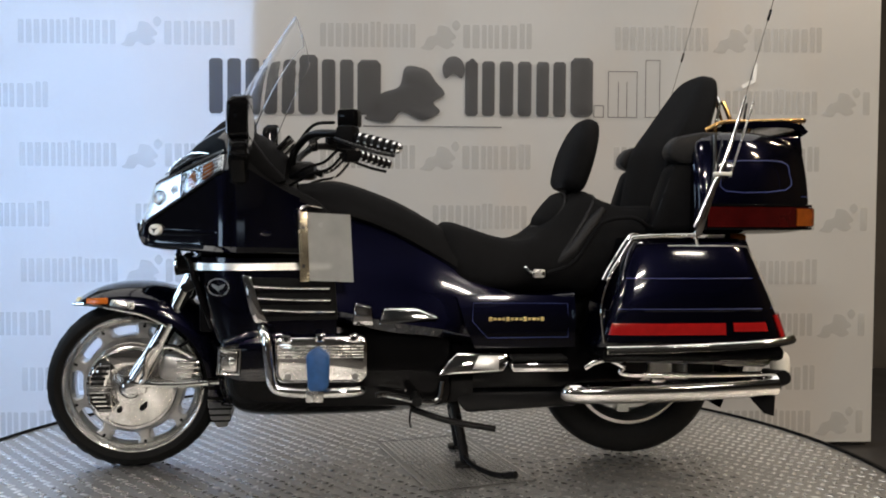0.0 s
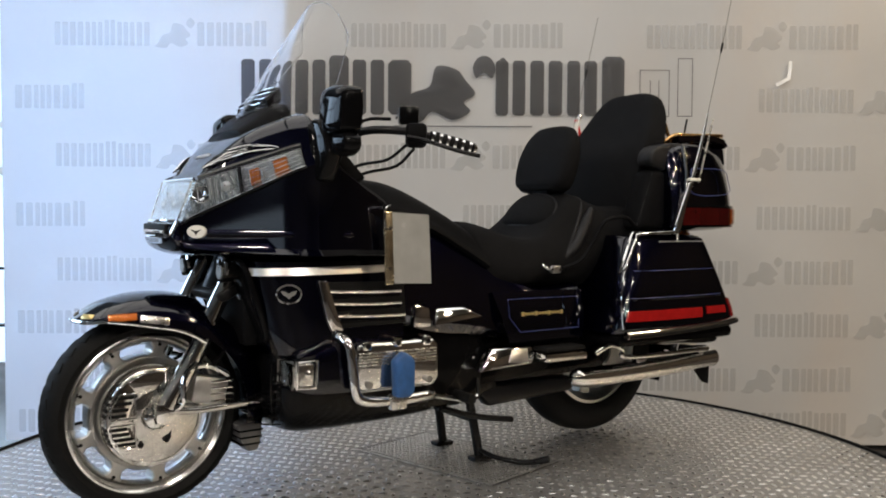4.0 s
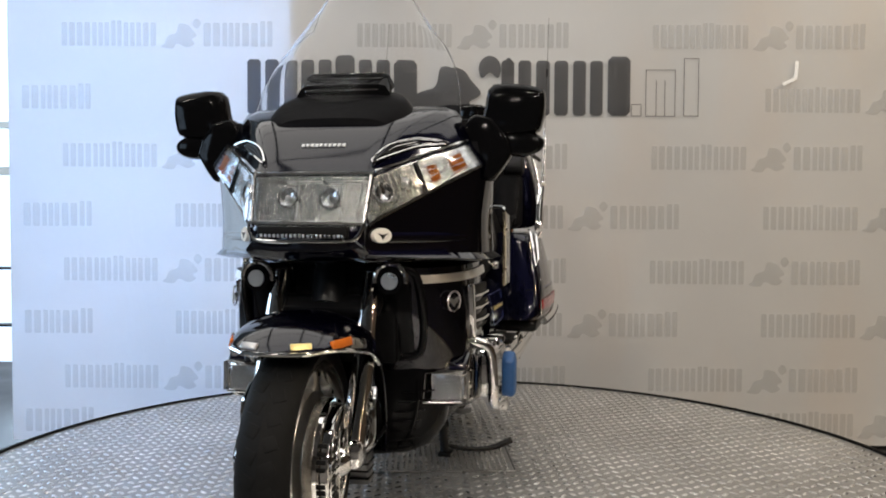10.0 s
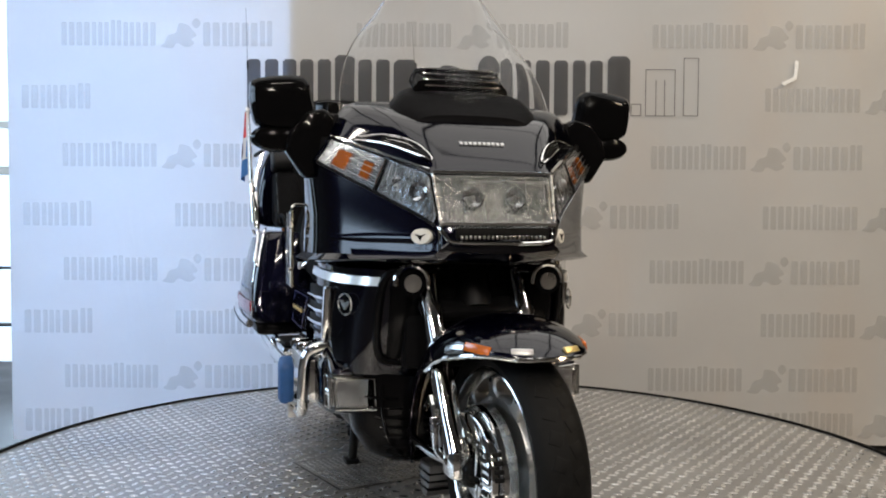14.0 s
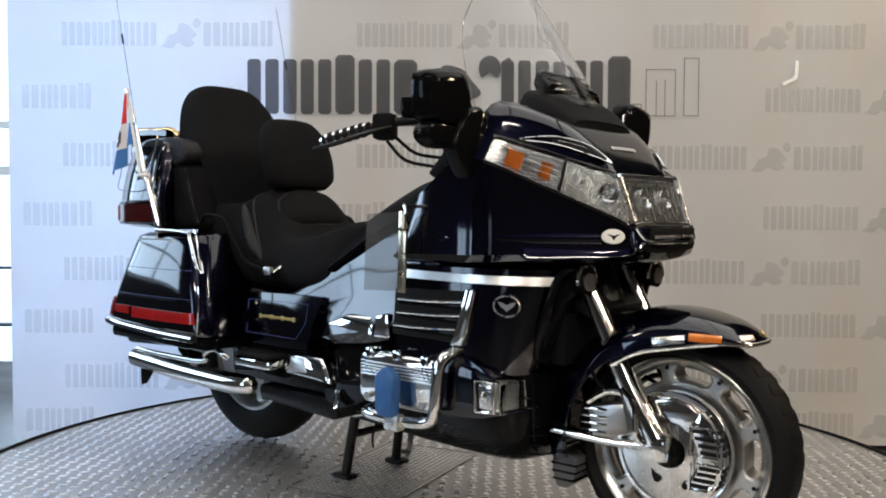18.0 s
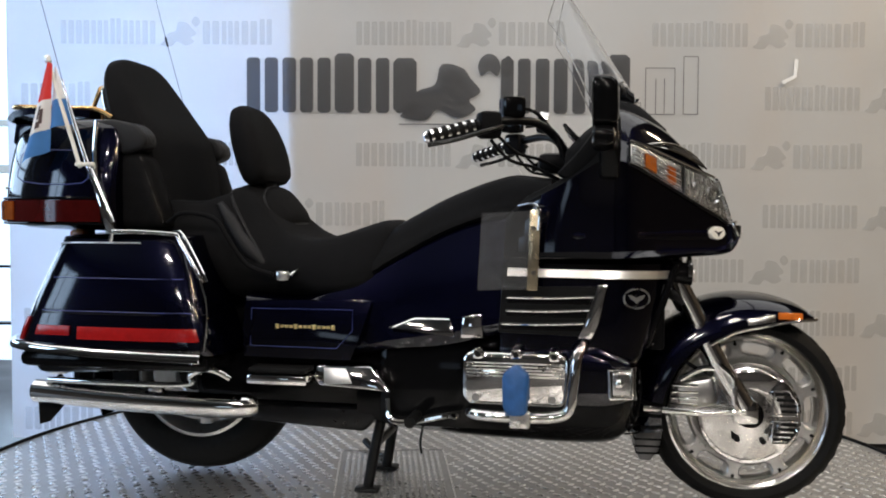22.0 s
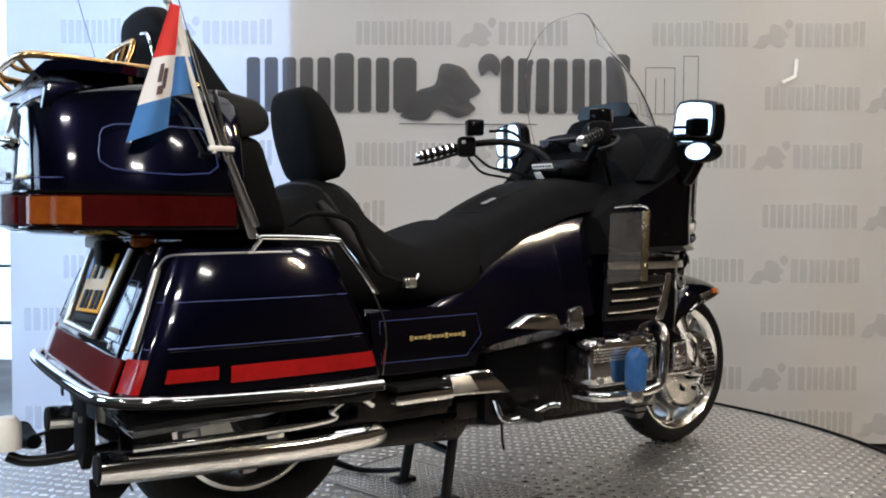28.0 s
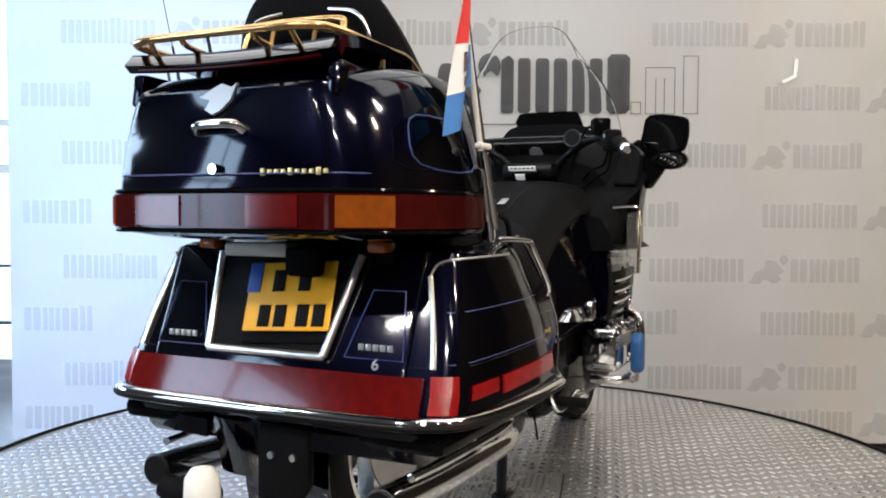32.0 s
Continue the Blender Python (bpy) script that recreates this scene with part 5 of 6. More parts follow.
        part("gear_lever", side(tube([(-0.07, 0.24, 0.345), (-0.055, 0.26, 0.29), (0.0, 0.27, 0.285), (0.115, 0.27, 0.31), (0.15, 0.285, 0.312)], 0.009, 8), s), CHROME, bike)
        part("rider_peg", side(tube([(0.02, 0.22, 0.30), (0.02, 0.34, 0.30)], 0.017, 12, 0), s), RUBBER, bike)
        # wind deflector
        defl = part("wind_deflector", side(slab([[(0.372, 0.412, 0.70), (0.372, 0.412, 0.912)], [(0.225, 0.405, 0.694), (0.236, 0.405, 0.905)]], 0.004), s), SMOKE if s > 0 else FILM, bike, "smoked acrylic wind deflector with a metal strip")
        part("hinge_strip", side(box((0.379, 0.414, 0.805), (0.03, 0.008, 0.218), 0.003, Matrix.Rotation(radians(2), 4, "Y")), s), PALEBRASS, defl)
        for z in (0.745, 0.865):
            part("rivet", side(tube([(0.379, 0.417, z), (0.379, 0.424, z)], 0.006, 10, 0), s), CHROME, defl)
        part("deflector_rod", side(tube([(0.33, 0.33, 0.925), (0.37, 0.40, 0.93), (0.392, 0.415, 0.915), (0.39, 0.415, 0.86)], 0.0045, 8), s), CHROME, defl)
    part("belly_cowl", loft([(0.665, [(0, 0.56), (0.16, 0.56), (0.215, 0.49), (0.185, 0.33), (0, 0.30)]), (0.635, [(0, 0.58), (0.21, 0.57), (0.272, 0.47), (0.232, 0.29), (0, 0.255)]),
                             (0.56, [(0, 0.58), (0.23, 0.57), (0.295, 0.46), (0.24, 0.26), (0, 0.215)]), (0.30, [(0, 0.58), (0.2, 0.57), (0.24, 0.42), (0.205, 0.245), (0, 0.215)]),
                             (0.08, [(0, 0.55), (0.18, 0.54), (0.21, 0.40), (0.19, 0.25), (0, 0.22)]), (-0.18, [(0, 0.52), (0.16, 0.51), (0.19, 0.40), (0.18, 0.27), (0, 0.24)])], 4, 3), BLACKGLOSS, bike, "black lower cowl under the engine")
    for s in (1, -1):
        for k in range(7):
            z = 0.262 + 0.027 * k
            w = 0.150 + 0.012 * k
            part("cowl_fin", side(tube([(0.664, w - 0.045, z - 0.004), (0.672, w, z), (0.660, w + 0.032, z + 0.003), (0.63, w + 0.05, z + 0.004)], 0.0030, 6), s), BLACKGLOSS, bike)
        part("cowl_edge", side(tube([(0.668, 0.222, 0.46), (0.672, 0.222, 0.39), (0.660, 0.200, 0.31), (0.642, 0.16, 0.265)], 0.0042, 8), s), BLACKGLOSS, bike)
    part("radiator", box((0.715, 0, 0.64), (0.05, 0.36, 0.26), 0.01), BLACKMATT, bike)
    for s in (1, -1):
        part("radiator_shroud", side(prism([(0.690, 0.515), (0.725, 0.60), (0.770, 0.74), (0.66, 0.75), (0.64, 0.52)], 0.10, 0.225, "y", 0.02), s), BLACKGLOSS, bike)
        loop = [(0.776, 0.108, 0.765), (0.776, 0.20, 0.765), (0.758, 0.238, 0.745), (0.730, 0.250, 0.66), (0.696, 0.242, 0.56), (0.690, 0.215, 0.525), (0.694, 0.12, 0.52)]
        part("opening_rim", side(tube(loop, 0.011, 10, 4), s), BLACKGLOSS, bike, "glossy black rim of the front opening")
        # thin chrome line added along the lower rim in place of its highlight
        part("rim_highlight", side(tube([(0.704, 0.11, 0.528), (0.706, 0.19, 0.530)], 0.003, 6, 0), s), CHROME, bike)
    part("steering_head", tube([(0.70, 0, 0.80), (0.76, 0, 0.66)], 0.05, 16, 0), DARKMETAL, bike)
    part("fork_bridge", box((0.775, 0, 0.665), (0.07, 0.30, 0.035), 0.012, Matrix.Rotation(radians(28), 4, "Y")), DARKMETAL, bike)
    part("engine_block", box((0.2, 0, 0.40), (0.62, 0.48, 0.30), 0.05), BLACKGLOSS, bike)
    part("frame_tail", box((-0.42, 0, 0.40), (0.62, 0.38, 0.20), 0.04), BLACKGLOSS, bike)
    for s in (1, -1):
        part("swingarm", side(prism([(-0.10, 0.30), (-0.55, 0.30), (-0.55, 0.245), (-0.16, 0.225)], 0.13, 0.19, "y", 0.015), s), DARKMETAL, bike)


body()


def seats():
    part("saddle", loft([
        (-0.065, [(0, 0.855), (0.10, 0.85), (0.160, 0.815), (0.180, 0.73), (0.12, 0.67), (0, 0.66)]),
        (-0.10, [(0, 0.882), (0.125, 0.876), (0.185, 0.838), (0.218, 0.72), (0.15, 0.66), (0, 0.65)]),
        (-0.16, [(0, 0.868), (0.145, 0.862), (0.205, 0.825), (0.244, 0.70), (0.17, 0.645), (0, 0.64)]),
        (-0.27, [(0, 0.832), (0.155, 0.828), (0.218, 0.80), (0.256, 0.69), (0.18, 0.64), (0, 0.63)]),
        (-0.37, [(0, 0.822), (0.15, 0.826), (0.215, 0.81), (0.245, 0.71), (0.16, 0.64), (0, 0.63)]),
        (-0.45, [(0, 0.893), (0.14, 0.885), (0.19, 0.845), (0.248, 0.72), (0.17, 0.64), (0, 0.63)]),
        (-0.53, [(0, 0.978), (0.13, 0.965), (0.178, 0.91), (0.24, 0.74), (0.17, 0.64), (0, 0.63)]),
        (-0.585, [(0, 1.0), (0.12, 0.985), (0.175, 0.94), (0.235, 0.76), (0.17, 0.64), (0, 0.63)]),
        (-0.64, [(0, 0.965), (0.13, 0.96), (0.19, 0.93), (0.235, 0.78), (0.17, 0.66), (0, 0.65)]),
        (-0.72, [(0, 0.937), (0.14, 0.938), (0.20, 0.92), (0.235, 0.80), (0.17, 0.70), (0, 0.70)]),
        (-0.86, [(0, 0.95), (0.14, 0.95), (0.20, 0.93), (0.235, 0.82), (0.17, 0.75), (0, 0.75)])], 4, 3), FLEECE, bike, "black stepped touring seat")
    pad_ring = [(0.145 * math.copysign(abs(math.cos(a)) ** 0.7, math.cos(a)), 0.098 * math.copysign(abs(math.sin(a)) ** 0.8, math.sin(a))) for a in np.linspace(0, 2 * math.pi, 28, endpoint=False)]

    def pad_at(y, u, out):
        """A point on the seat's step: u up the slope."""
        return (-0.478 - 0.50 * u - 0.25 * y * y + 0.72 * out, y, 0.925 + 0.62 * u - 1.1 * y * y + 0.6 * out)
    pad = part("lumbar_pad", skin([[pad_at(y * k, u * k, o) for y, u in pad_ring] for k, o in ((1.0, -0.02), (1.0, 0.004), (0.93, 0.016), (0.7, 0.026), (0.3, 0.030), (0.02, 0.031))]), FLEECE, bike, "padded black lumbar cushion")
    part("pad_piping", tube([pad_at(y, u, 0.004) for y, u in pad_ring + pad_ring[:1]], 0.005, 8, 0), VINYL, pad)
    STAND = Matrix(((0, 0, 1, 0), (0, 1, 0, 0), (1, 0, 0, 0), (0, 0, 0, 1)))
    rest = part("rider_backrest", loft([
        (0.0, [(0, 0.03), (0.09, 0.028), (0.12, 0.0), (0.09, -0.03), (0, -0.032)]),
        (0.03, [(0, 0.045), (0.125, 0.04), (0.148, 0.0), (0.12, -0.038), (0, -0.042)]),
        (0.12, [(0, 0.05), (0.135, 0.044), (0.158, 0.0), (0.13, -0.038), (0, -0.042)]),
        (0.20, [(0, 0.042), (0.12, 0.036), (0.142, 0.0), (0.115, -0.034), (0, -0.038)]),
        (0.25, [(0, 0.028), (0.085, 0.024), (0.108, 0.0), (0.085, -0.026), (0, -0.028)]),
        (0.265, [(0, 0.015), (0.05, 0.012), (0.068, 0.0), (0.05, -0.014), (0, -0.015)])], 4, 3), FLEECE, bike, "black padded rider backrest")
    rest.data.transform(Matrix.Translation((-0.542, 0, 0.998)) @ Matrix.Rotation(radians(-17), 4, "Y") @ STAND)
    part("backrest_post", tube([(-0.55, 0, 0.96), (-0.56, 0, 1.03)], 0.016, 10, 0), CHROME, rest)
    part("backrest_hinge", box((-0.555, 0, 0.995), (0.045, 0.10, 0.035), 0.01), BLACKMATT, rest)
    back = part("passenger_backrest", loft([
        (0.0, [(0, 0.0), (0.2, 0.0), (0.235, -0.04), (0.235, -0.10), (0, -0.12)]),
        (0.14, [(0, 0.012), (0.2, 0.01), (0.235, -0.03), (0.235, -0.10), (0, -0.12)]),
        (0.24, [(0, 0.015), (0.205, 0.01), (0.235, -0.03), (0.232, -0.11), (0, -0.12)]),
        (0.35, [(0, -0.02), (0.18, -0.025), (0.215, -0.055), (0.215, -0.12), (0, -0.13)]),
        (0.44, [(0, -0.047), (0.15, -0.052), (0.186, -0.078), (0.186, -0.13), (0, -0.14)]),
        (0.50, [(0, -0.065), (0.118, -0.07), (0.150, -0.088), (0.150, -0.13), (0, -0.14)]),
        (0.528, [(0, -0.078), (0.085, -0.082), (0.112, -0.095), (0.112, -0.128), (0, -0.137)]),
        (0.539, [(0, -0.095), (0.05, -0.096), (0.07, -0.105), (0.07, -0.122), (0, -0.128)])], 4, 3), FLEECE, bike, "black padded passenger backrest")
    # sections above run upwards with their depth to the rear: stand them up with a lean
    back.data.transform(Matrix.Translation((-0.80, 0, 0.915)) @ Matrix.Rotation(radians(-14), 4, "Y") @ Matrix(((0, 0, 1, 0), (0, 1, 0, 0), (1, 0, 0, 0), (0, 0, 0, 1))))
    for s in (1, -1):
        part("armrest", side(prism([(-1.0, 1.185), (-0.93, 1.188), (-0.85, 1.172), (-0.822, 1.145), (-0.815, 1.115), (-0.83, 1.094), (-0.87, 1.082), (-0.98, 1.075)], 0.235, 0.315, "y", 0.026, 3), s), VINYL, bike, "padded black passenger armrest")
        part("speaker_pod", side(prism([(-0.76, 0.85), (-0.80, 0.98), (-0.835, 1.085), (-0.97, 1.09), (-0.955, 0.85)], 0.19, 0.31, "y", 0.03, 3), s), BLACKMATT, bike)
        part("pod_edge", side(tube([(-0.775, 0.29, 0.87), (-0.812, 0.295, 0.98), (-0.845, 0.295, 1.07)], 0.006, 8), s), DARKMETAL, bike)
        part("seat_piping", side(tube([(-0.44, 0.238, 0.735), (-0.50, 0.222, 0.80), (-0.57, 0.19, 0.90), (-0.60, 0.165, 0.952), (-0.61, 0.12, 0.975), (-0.61, 0.0, 0.985)], 0.006, 8), s), VINYL, bike)
        part("seat_bolster", side(tube([(-0.43, 0.225, 0.72), (-0.52, 0.225, 0.79), (-0.59, 0.205, 0.88), (-0.63, 0.19, 0.93)], 0.022, 10, 4, [0.012, 0.024, 0.022, 0.012]), s), VINYL, bike)
        part("grab_rail", side(tube([(-0.76, 0.285, 0.87), (-0.70, 0.30, 0.90), (-0.60, 0.30, 0.885), (-0.555, 0.295, 0.82), (-0.50, 0.285, 0.745), (-0.42, 0.275, 0.715)], 0.007, 10), s), BLACKMATT, bike, "black passenger grab rail")
        part("back_seam", side(tube([(-0.832, 0.205, 0.99), (-0.862, 0.205, 1.10), (-0.89, 0.19, 1.17)], 0.004, 6), s), VINYL, bike)
        buckle = part("seat_buckle", side(box((-0.392, 0.268, 0.712), (0.04, 0.02, 0.028), 0.006), s), ALUMINIUM, bike, "bright seat strap buckle")
        part("strap", side(tube([(-0.37, 0.262, 0.712), (-0.35, 0.245, 0.73), (-0.345, 0.22, 0.75)], 0.006, 8), s), CHROME, buckle)


seats()


def bag_ring(xt, xb, yt, yb, s, ztop=0.832, zbot=0.482):
    pts = [(0.17, ztop), (yt - 0.05, ztop), (yt - 0.012, ztop - 0.012), (yt, ztop - 0.04), (0.5 * (yt + yb) + 0.008, 0.66), (yb, 0.55), (yb, zbot + 0.02), (yb - 0.02, zbot), (0.17, zbot)]
    return [(xb + (xt - xb) * (z - zbot) / (ztop - zbot), y * s, z) for y, z in pts]


BAG = [(-0.668, -0.548, 0.315, 0.36), (-0.676, -0.556, 0.345, 0.40), (-0.70, -0.585, 0.375, 0.425), (-0.80, -0.72, 0.388, 0.436), (-0.95, -0.95, 0.388, 0.438),
       (-1.03, -1.12, 0.380, 0.43), (-1.062, -1.185, 0.36, 0.412), (-1.075, -1.205, 0.325, 0.375), (-1.082, -1.215, 0.27, 0.32)]


def bag_at(k, z, out=0.0):
    """A point of a bag's outer face: k from 0 at its front to 8 at its rear corner."""
    i = min(int(k), len(BAG) - 2)
    u = k - i
    xt, xb, yt, yb = [a * (1 - u) + b * u for a, b in zip(BAG[i], BAG[i + 1])]
    y = np.interp(z, (0.482, 0.502, 0.55, 0.66, 0.792, 0.82, 0.832), (yb - 0.02, yb, yb, 0.5 * (yt + yb) + 0.008, yt, yt - 0.012, yt - 0.05))
    return np.array((xb + (xt - xb) * (z - 0.482) / 0.35 - (out if k > 5.5 else 0) * 0.7, y + out, z))


def luggage():
    for s in (1, -1):
        rings = crom(np.array([bag_ring(*b, s) for b in BAG]).reshape(len(BAG), -1), 3).reshape(-1, 9, 3)
        bag = part("saddlebag", skin(rings), PAINT, bike, "glossy dark blue saddlebag with chrome rails")

        def on(k0, k1, z0, z1, out, thick, n=10):
            return side(slab([[bag_at(k, z0 + (z1 - z0) * j / 4, out) for j in range(5)] for k in np.linspace(k0, k1, n)], thick), s)
        part("side_reflector", on(1.7, 4.12, 0.525, 0.562, 0.003, 0.005, 12), RED, bag, "long red side reflector")
        part("rear_reflector", on(4.3, 5.1, 0.535, 0.563, 0.003, 0.005, 8), RED, bag)
        part("side_lamp", on(5.8, 7.05, 0.515, 0.585, 0.003, 0.006, 8), RED, bag, "red wrap-around lamp")
        part("pinstripe", side(tube([bag_at(k, 0.705, 0.0015) for k in np.linspace(1.6, 6.2, 24)], 0.0011, 5, 0), s), PINSTRIPE, bag)
        part("pinstripe", side(tube([bag_at(k, 0.607, 0.0015) for k in np.linspace(1.2, 6.2, 24)], 0.0011, 5, 0), s), PINSTRIPE, bag)
        part("lid_seam", side(tube([bag_at(k, 0.60, 0.0) for k in np.linspace(0.2, 8, 30)], 0.002, 5, 0), s), INKBLACK, bag)
        rail = part("bag_rail", side(tube([(-0.90, 0.375, 0.805), (-0.88, 0.392, 0.838), (-0.86, 0.394, 0.845), (-0.69, 0.392, 0.838), (-0.665, 0.394, 0.82), (-0.60, 0.412, 0.728), (-0.585, 0.405, 0.70)], 0.0065, 10, 4), s), CHROME, bag, "bent chrome bag rail")
        part("edge_trim", side(tube([(-0.590, 0.413, 0.705), (-0.566, 0.424, 0.64), (-0.562, 0.428, 0.58), (-0.572, 0.428, 0.50)], 0.0032, 8, 4), s), CHROME, rail)
        part("inner_rail", side(tube([(-0.70, 0.36, 0.845), (-0.665, 0.37, 0.835), (-0.60, 0.395, 0.745), (-0.572, 0.405, 0.70)], 0.005, 8, 4), s), CHROME, bag)
        corner = [bag_at(7.0, z, 0.004) for z in np.linspace(0.60, 0.775, 6)] + [bag_at(k, z, 0.003) for k, z in ((6.6, 0.797), (6.0, 0.806), (5.0, 0.809), (4.0, 0.810), (3.0, 0.810))]
        part("rear_corner_trim", side(tube(corner[:6], 0.0058, 8, 1), s), STRIPCHROME, bag)
        part("top_trim", side(tube(corner[5:], 0.0024, 8, 2), s), STRIPCHROME, bag)
        rear_x = lambda z: -1.1815 + (z - 0.6) * 0.386
        loop = [(rear_x(z), y, z) for y, z in ((0.178, 0.612), (0.218, 0.745), (0.292, 0.745), (0.312, 0.612), (0.178, 0.612))]
        part("rear_outline", side(tube(loop, 0.0016, 5, 0), s), PINSTRIPE, bag)
        for k in range(5):
            part("wordmark_bar", side(box((rear_x(0.634) - 0.002, 0.214 + 0.0165 * k, 0.634), (0.004, 0.0125, 0.013), 0.001), s), SILVERPRINT, bag)
        part("bag_bottom", side(box((-0.88, 0.30, 0.455), (0.62, 0.22, 0.05), 0.02), s), BLACKGLOSS, bag)
    # rear panel between the bags, with the plate recess
    rear = part("rear_panel", prism([(-0.9, 0.482), (-1.219, 0.482), (-1.178, 0.60), (-1.09, 0.828), (-0.9, 0.828)], -0.32, 0.32, "y", 0.008), PAINT, bike, "dark blue rear panel with plate recess")
    lean = Matrix.Rotation(radians(21), 4, "Y")
    mid = Matrix.Translation((-1.142, 0.0, 0.708)) @ lean
    part("plate_recess", moved(prism([(0.176, 0.108), (0.155, -0.105), (-0.132, -0.105), (-0.178, 0.108)], -0.008, 0.01, "x", 0.002), mid), INKBLACK, rear)
    frame_pts = [(-0.010, 0.180, 0.110), (-0.010, 0.158, -0.108), (-0.010, -0.135, -0.108), (-0.010, -0.182, 0.110)]
    for a, b in ((0, 1), (1, 2), (2, 3)):
        part("recess_trim", moved(tube([frame_pts[a], frame_pts[b]], 0.0085, 10, 0), mid), STRIPCHROME, rear)
    part("rear_lamp_band", slab([[(-1.2235 + (z - 0.5) * 0.36 + 0.008 * (abs(y) / 0.36) ** 10, y, z) for y in np.linspace(-0.362, 0.362, 16)] for z in np.linspace(0.51, 0.585, 4)], -0.007), DEEPRED, rear, "red lamp band across the rear")
    digit = bpy.data.curves.new("emblem_digit", "FONT")
    digit.body, digit.size, digit.extrude, digit.align_x = "6", 0.034, 0.002, "CENTER"
    carrier = bpy.data.objects.new("emblem_digit", digit)
    outline = bpy.data.meshes.new_from_object(carrier)
    bpy.data.objects.remove(carrier)
    outline.materials.append(SILVERPRINT)
    six = new("emblem_digit", outline)
    six.parent = rear
    six.matrix_basis = Matrix.Translation((-1.184, -0.252, 0.592)) @ Matrix(((0, 0.36, -0.93, 0), (-1, 0, 0, 0), (0, 0.93, 0.36, 0), (0, 0, 0, 1)))
    # number plate
    plate = tagged(part("number_plate", moved(box((-0.020, -0.032, 0.010), (0.004, 0.215, 0.150), 0.003), mid @ Matrix.Rotation(radians(-3.5), 4, "X")), PLATEYELLOW, bike, "yellow number plate with black characters as bars"))
    pm = mid @ Matrix.Rotation(radians(-3.5), 4, "X") @ Matrix.Translation((0, -0.022, 0.018))
    part("country_band", moved(box((-0.0235, 0.083, 0.034), (0.002, 0.034, 0.066), 0.001), pm), PLATEBLUE, plate)
    for y, z in ((0.03, 0.032), (-0.035, 0.032), (0.055, -0.045), (0.015, -0.045), (-0.04, -0.045), (-0.08, -0.045)):
        part("plate_bar", moved(box((-0.0235, y - 0.01, z - 0.006), (0.002, 0.030, 0.048), 0.001), pm), INKBLACK, plate)
    part("plate_holder", moved(box((-0.013, -0.01, -0.098), (0.006, 0.22, 0.02), 0.002), pm), BLACKMATT, plate)
    part("plate_lamp", box((-1.115, 0.07, 0.822), (0.06, 0.165, 0.030), 0.006), WHITEPLASTIC, rear, "white plate lamp")
    part("lamp_cover", box((-1.135, -0.062, 0.80), (0.055, 0.085, 0.062), 0.01), BLACKMATT, rear)
    for s in (1, -1):
        part("rear_marker", side(box((-1.10, 0.22, 0.832), (0.05, 0.045, 0.024), 0.008), s), AMBER, rear)
        part("marker_stem", side(box((-1.08, 0.20, 0.85), (0.03, 0.03, 0.05), 0.008), s), BLACKMATT, rear)
    # chrome bumper round the tail
    path = [(-0.578, 0.437, 0.478), (-0.80, 0.446, 0.483), (-1.05, 0.44, 0.492), (-1.16, 0.424, 0.498), (-1.215, 0.385, 0.502), (-1.24, 0.30, 0.503), (-1.247, 0.0, 0.503)]
    path += [(x, -y, z) for x, y, z in path[-2::-1]]
    bump = part("rear_bumper", tube(path, 0.015, 10, 4), CHROME, bike, "chrome bumper strip round the tail")
    part("bumper_groove", tube([(x * 1.006, y * 1.02, z - 0.004) for x, y, z in path], 0.008, 8, 4), INKBLACK, bump)
    part("under_tray", prism([(-0.62, 0.47), (-1.20, 0.48), (-1.16, 0.40), (-0.75, 0.42)], -0.36, 0.36, "y", 0.02), PAINT, bike, "dark blue underside of the tail")
    # trunk
    trunk = part("trunk", loft([
        (-0.895, [(0, 1.175), (0.24, 1.17), (0.305, 1.13), (0.345, 1.0), (0.345, 0.90), (0.31, 0.852), (0, 0.845)]),
        (-0.93, [(0, 1.195), (0.26, 1.19), (0.325, 1.15), (0.365, 1.0), (0.368, 0.90), (0.33, 0.850), (0, 0.84)]),
        (-1.10, [(0, 1.20), (0.26, 1.195), (0.325, 1.155), (0.365, 1.0), (0.372, 0.90), (0.335, 0.852), (0, 0.84)]),
        (-1.25, [(0, 1.18), (0.22, 1.176), (0.278, 1.14), (0.318, 1.0), (0.324, 0.90), (0.29, 0.855), (0, 0.845)]),
        (-1.315, [(0, 1.158), (0.195, 1.154), (0.238, 1.122), (0.274, 1.0), (0.282, 0.90), (0.25, 0.86), (0, 0.85)]),
        (-1.338, [(0, 1.138), (0.175, 1.134), (0.212, 1.105), (0.245, 1.0), (0.252, 0.90), (0.22, 0.865), (0, 0.855)])], 4, 3), PAINT, bike, "large dark blue top trunk with lamps and rack")

    def band(y):
        """Outline of the trunk in plan at the lamps' height."""
        return crom([(-0.93, 0.372), (-1.10, 0.376), (-1.25, 0.330), (-1.325, 0.282), (-1.352, 0.22), (-1.358, 0.0)], 6)
    line = band(0)
    full = np.vstack([line, np.array([(x, -y) for x, y in line[-2::-1]])])

    def lamp_band(i0, i1, z0, z1, out):
        return slab([[(x - out * 0.5, y * (1 + out), z) for x, y in full[i0:i1]] for z in (z0, 0.5 * (z0 + z1), z1)], -0.006)
    n = len(full)
    lamp = part("tail_lamp", lamp_band(0, n, 0.872, 0.938, 0.0), DARKRED, trunk, "dark red lamp band round the trunk")
    corner = [i for i in range(n // 2) if -1.345 < full[i][0] < -1.245]
    middle = [i for i in range(n) if abs(full[i][1]) < 0.21]
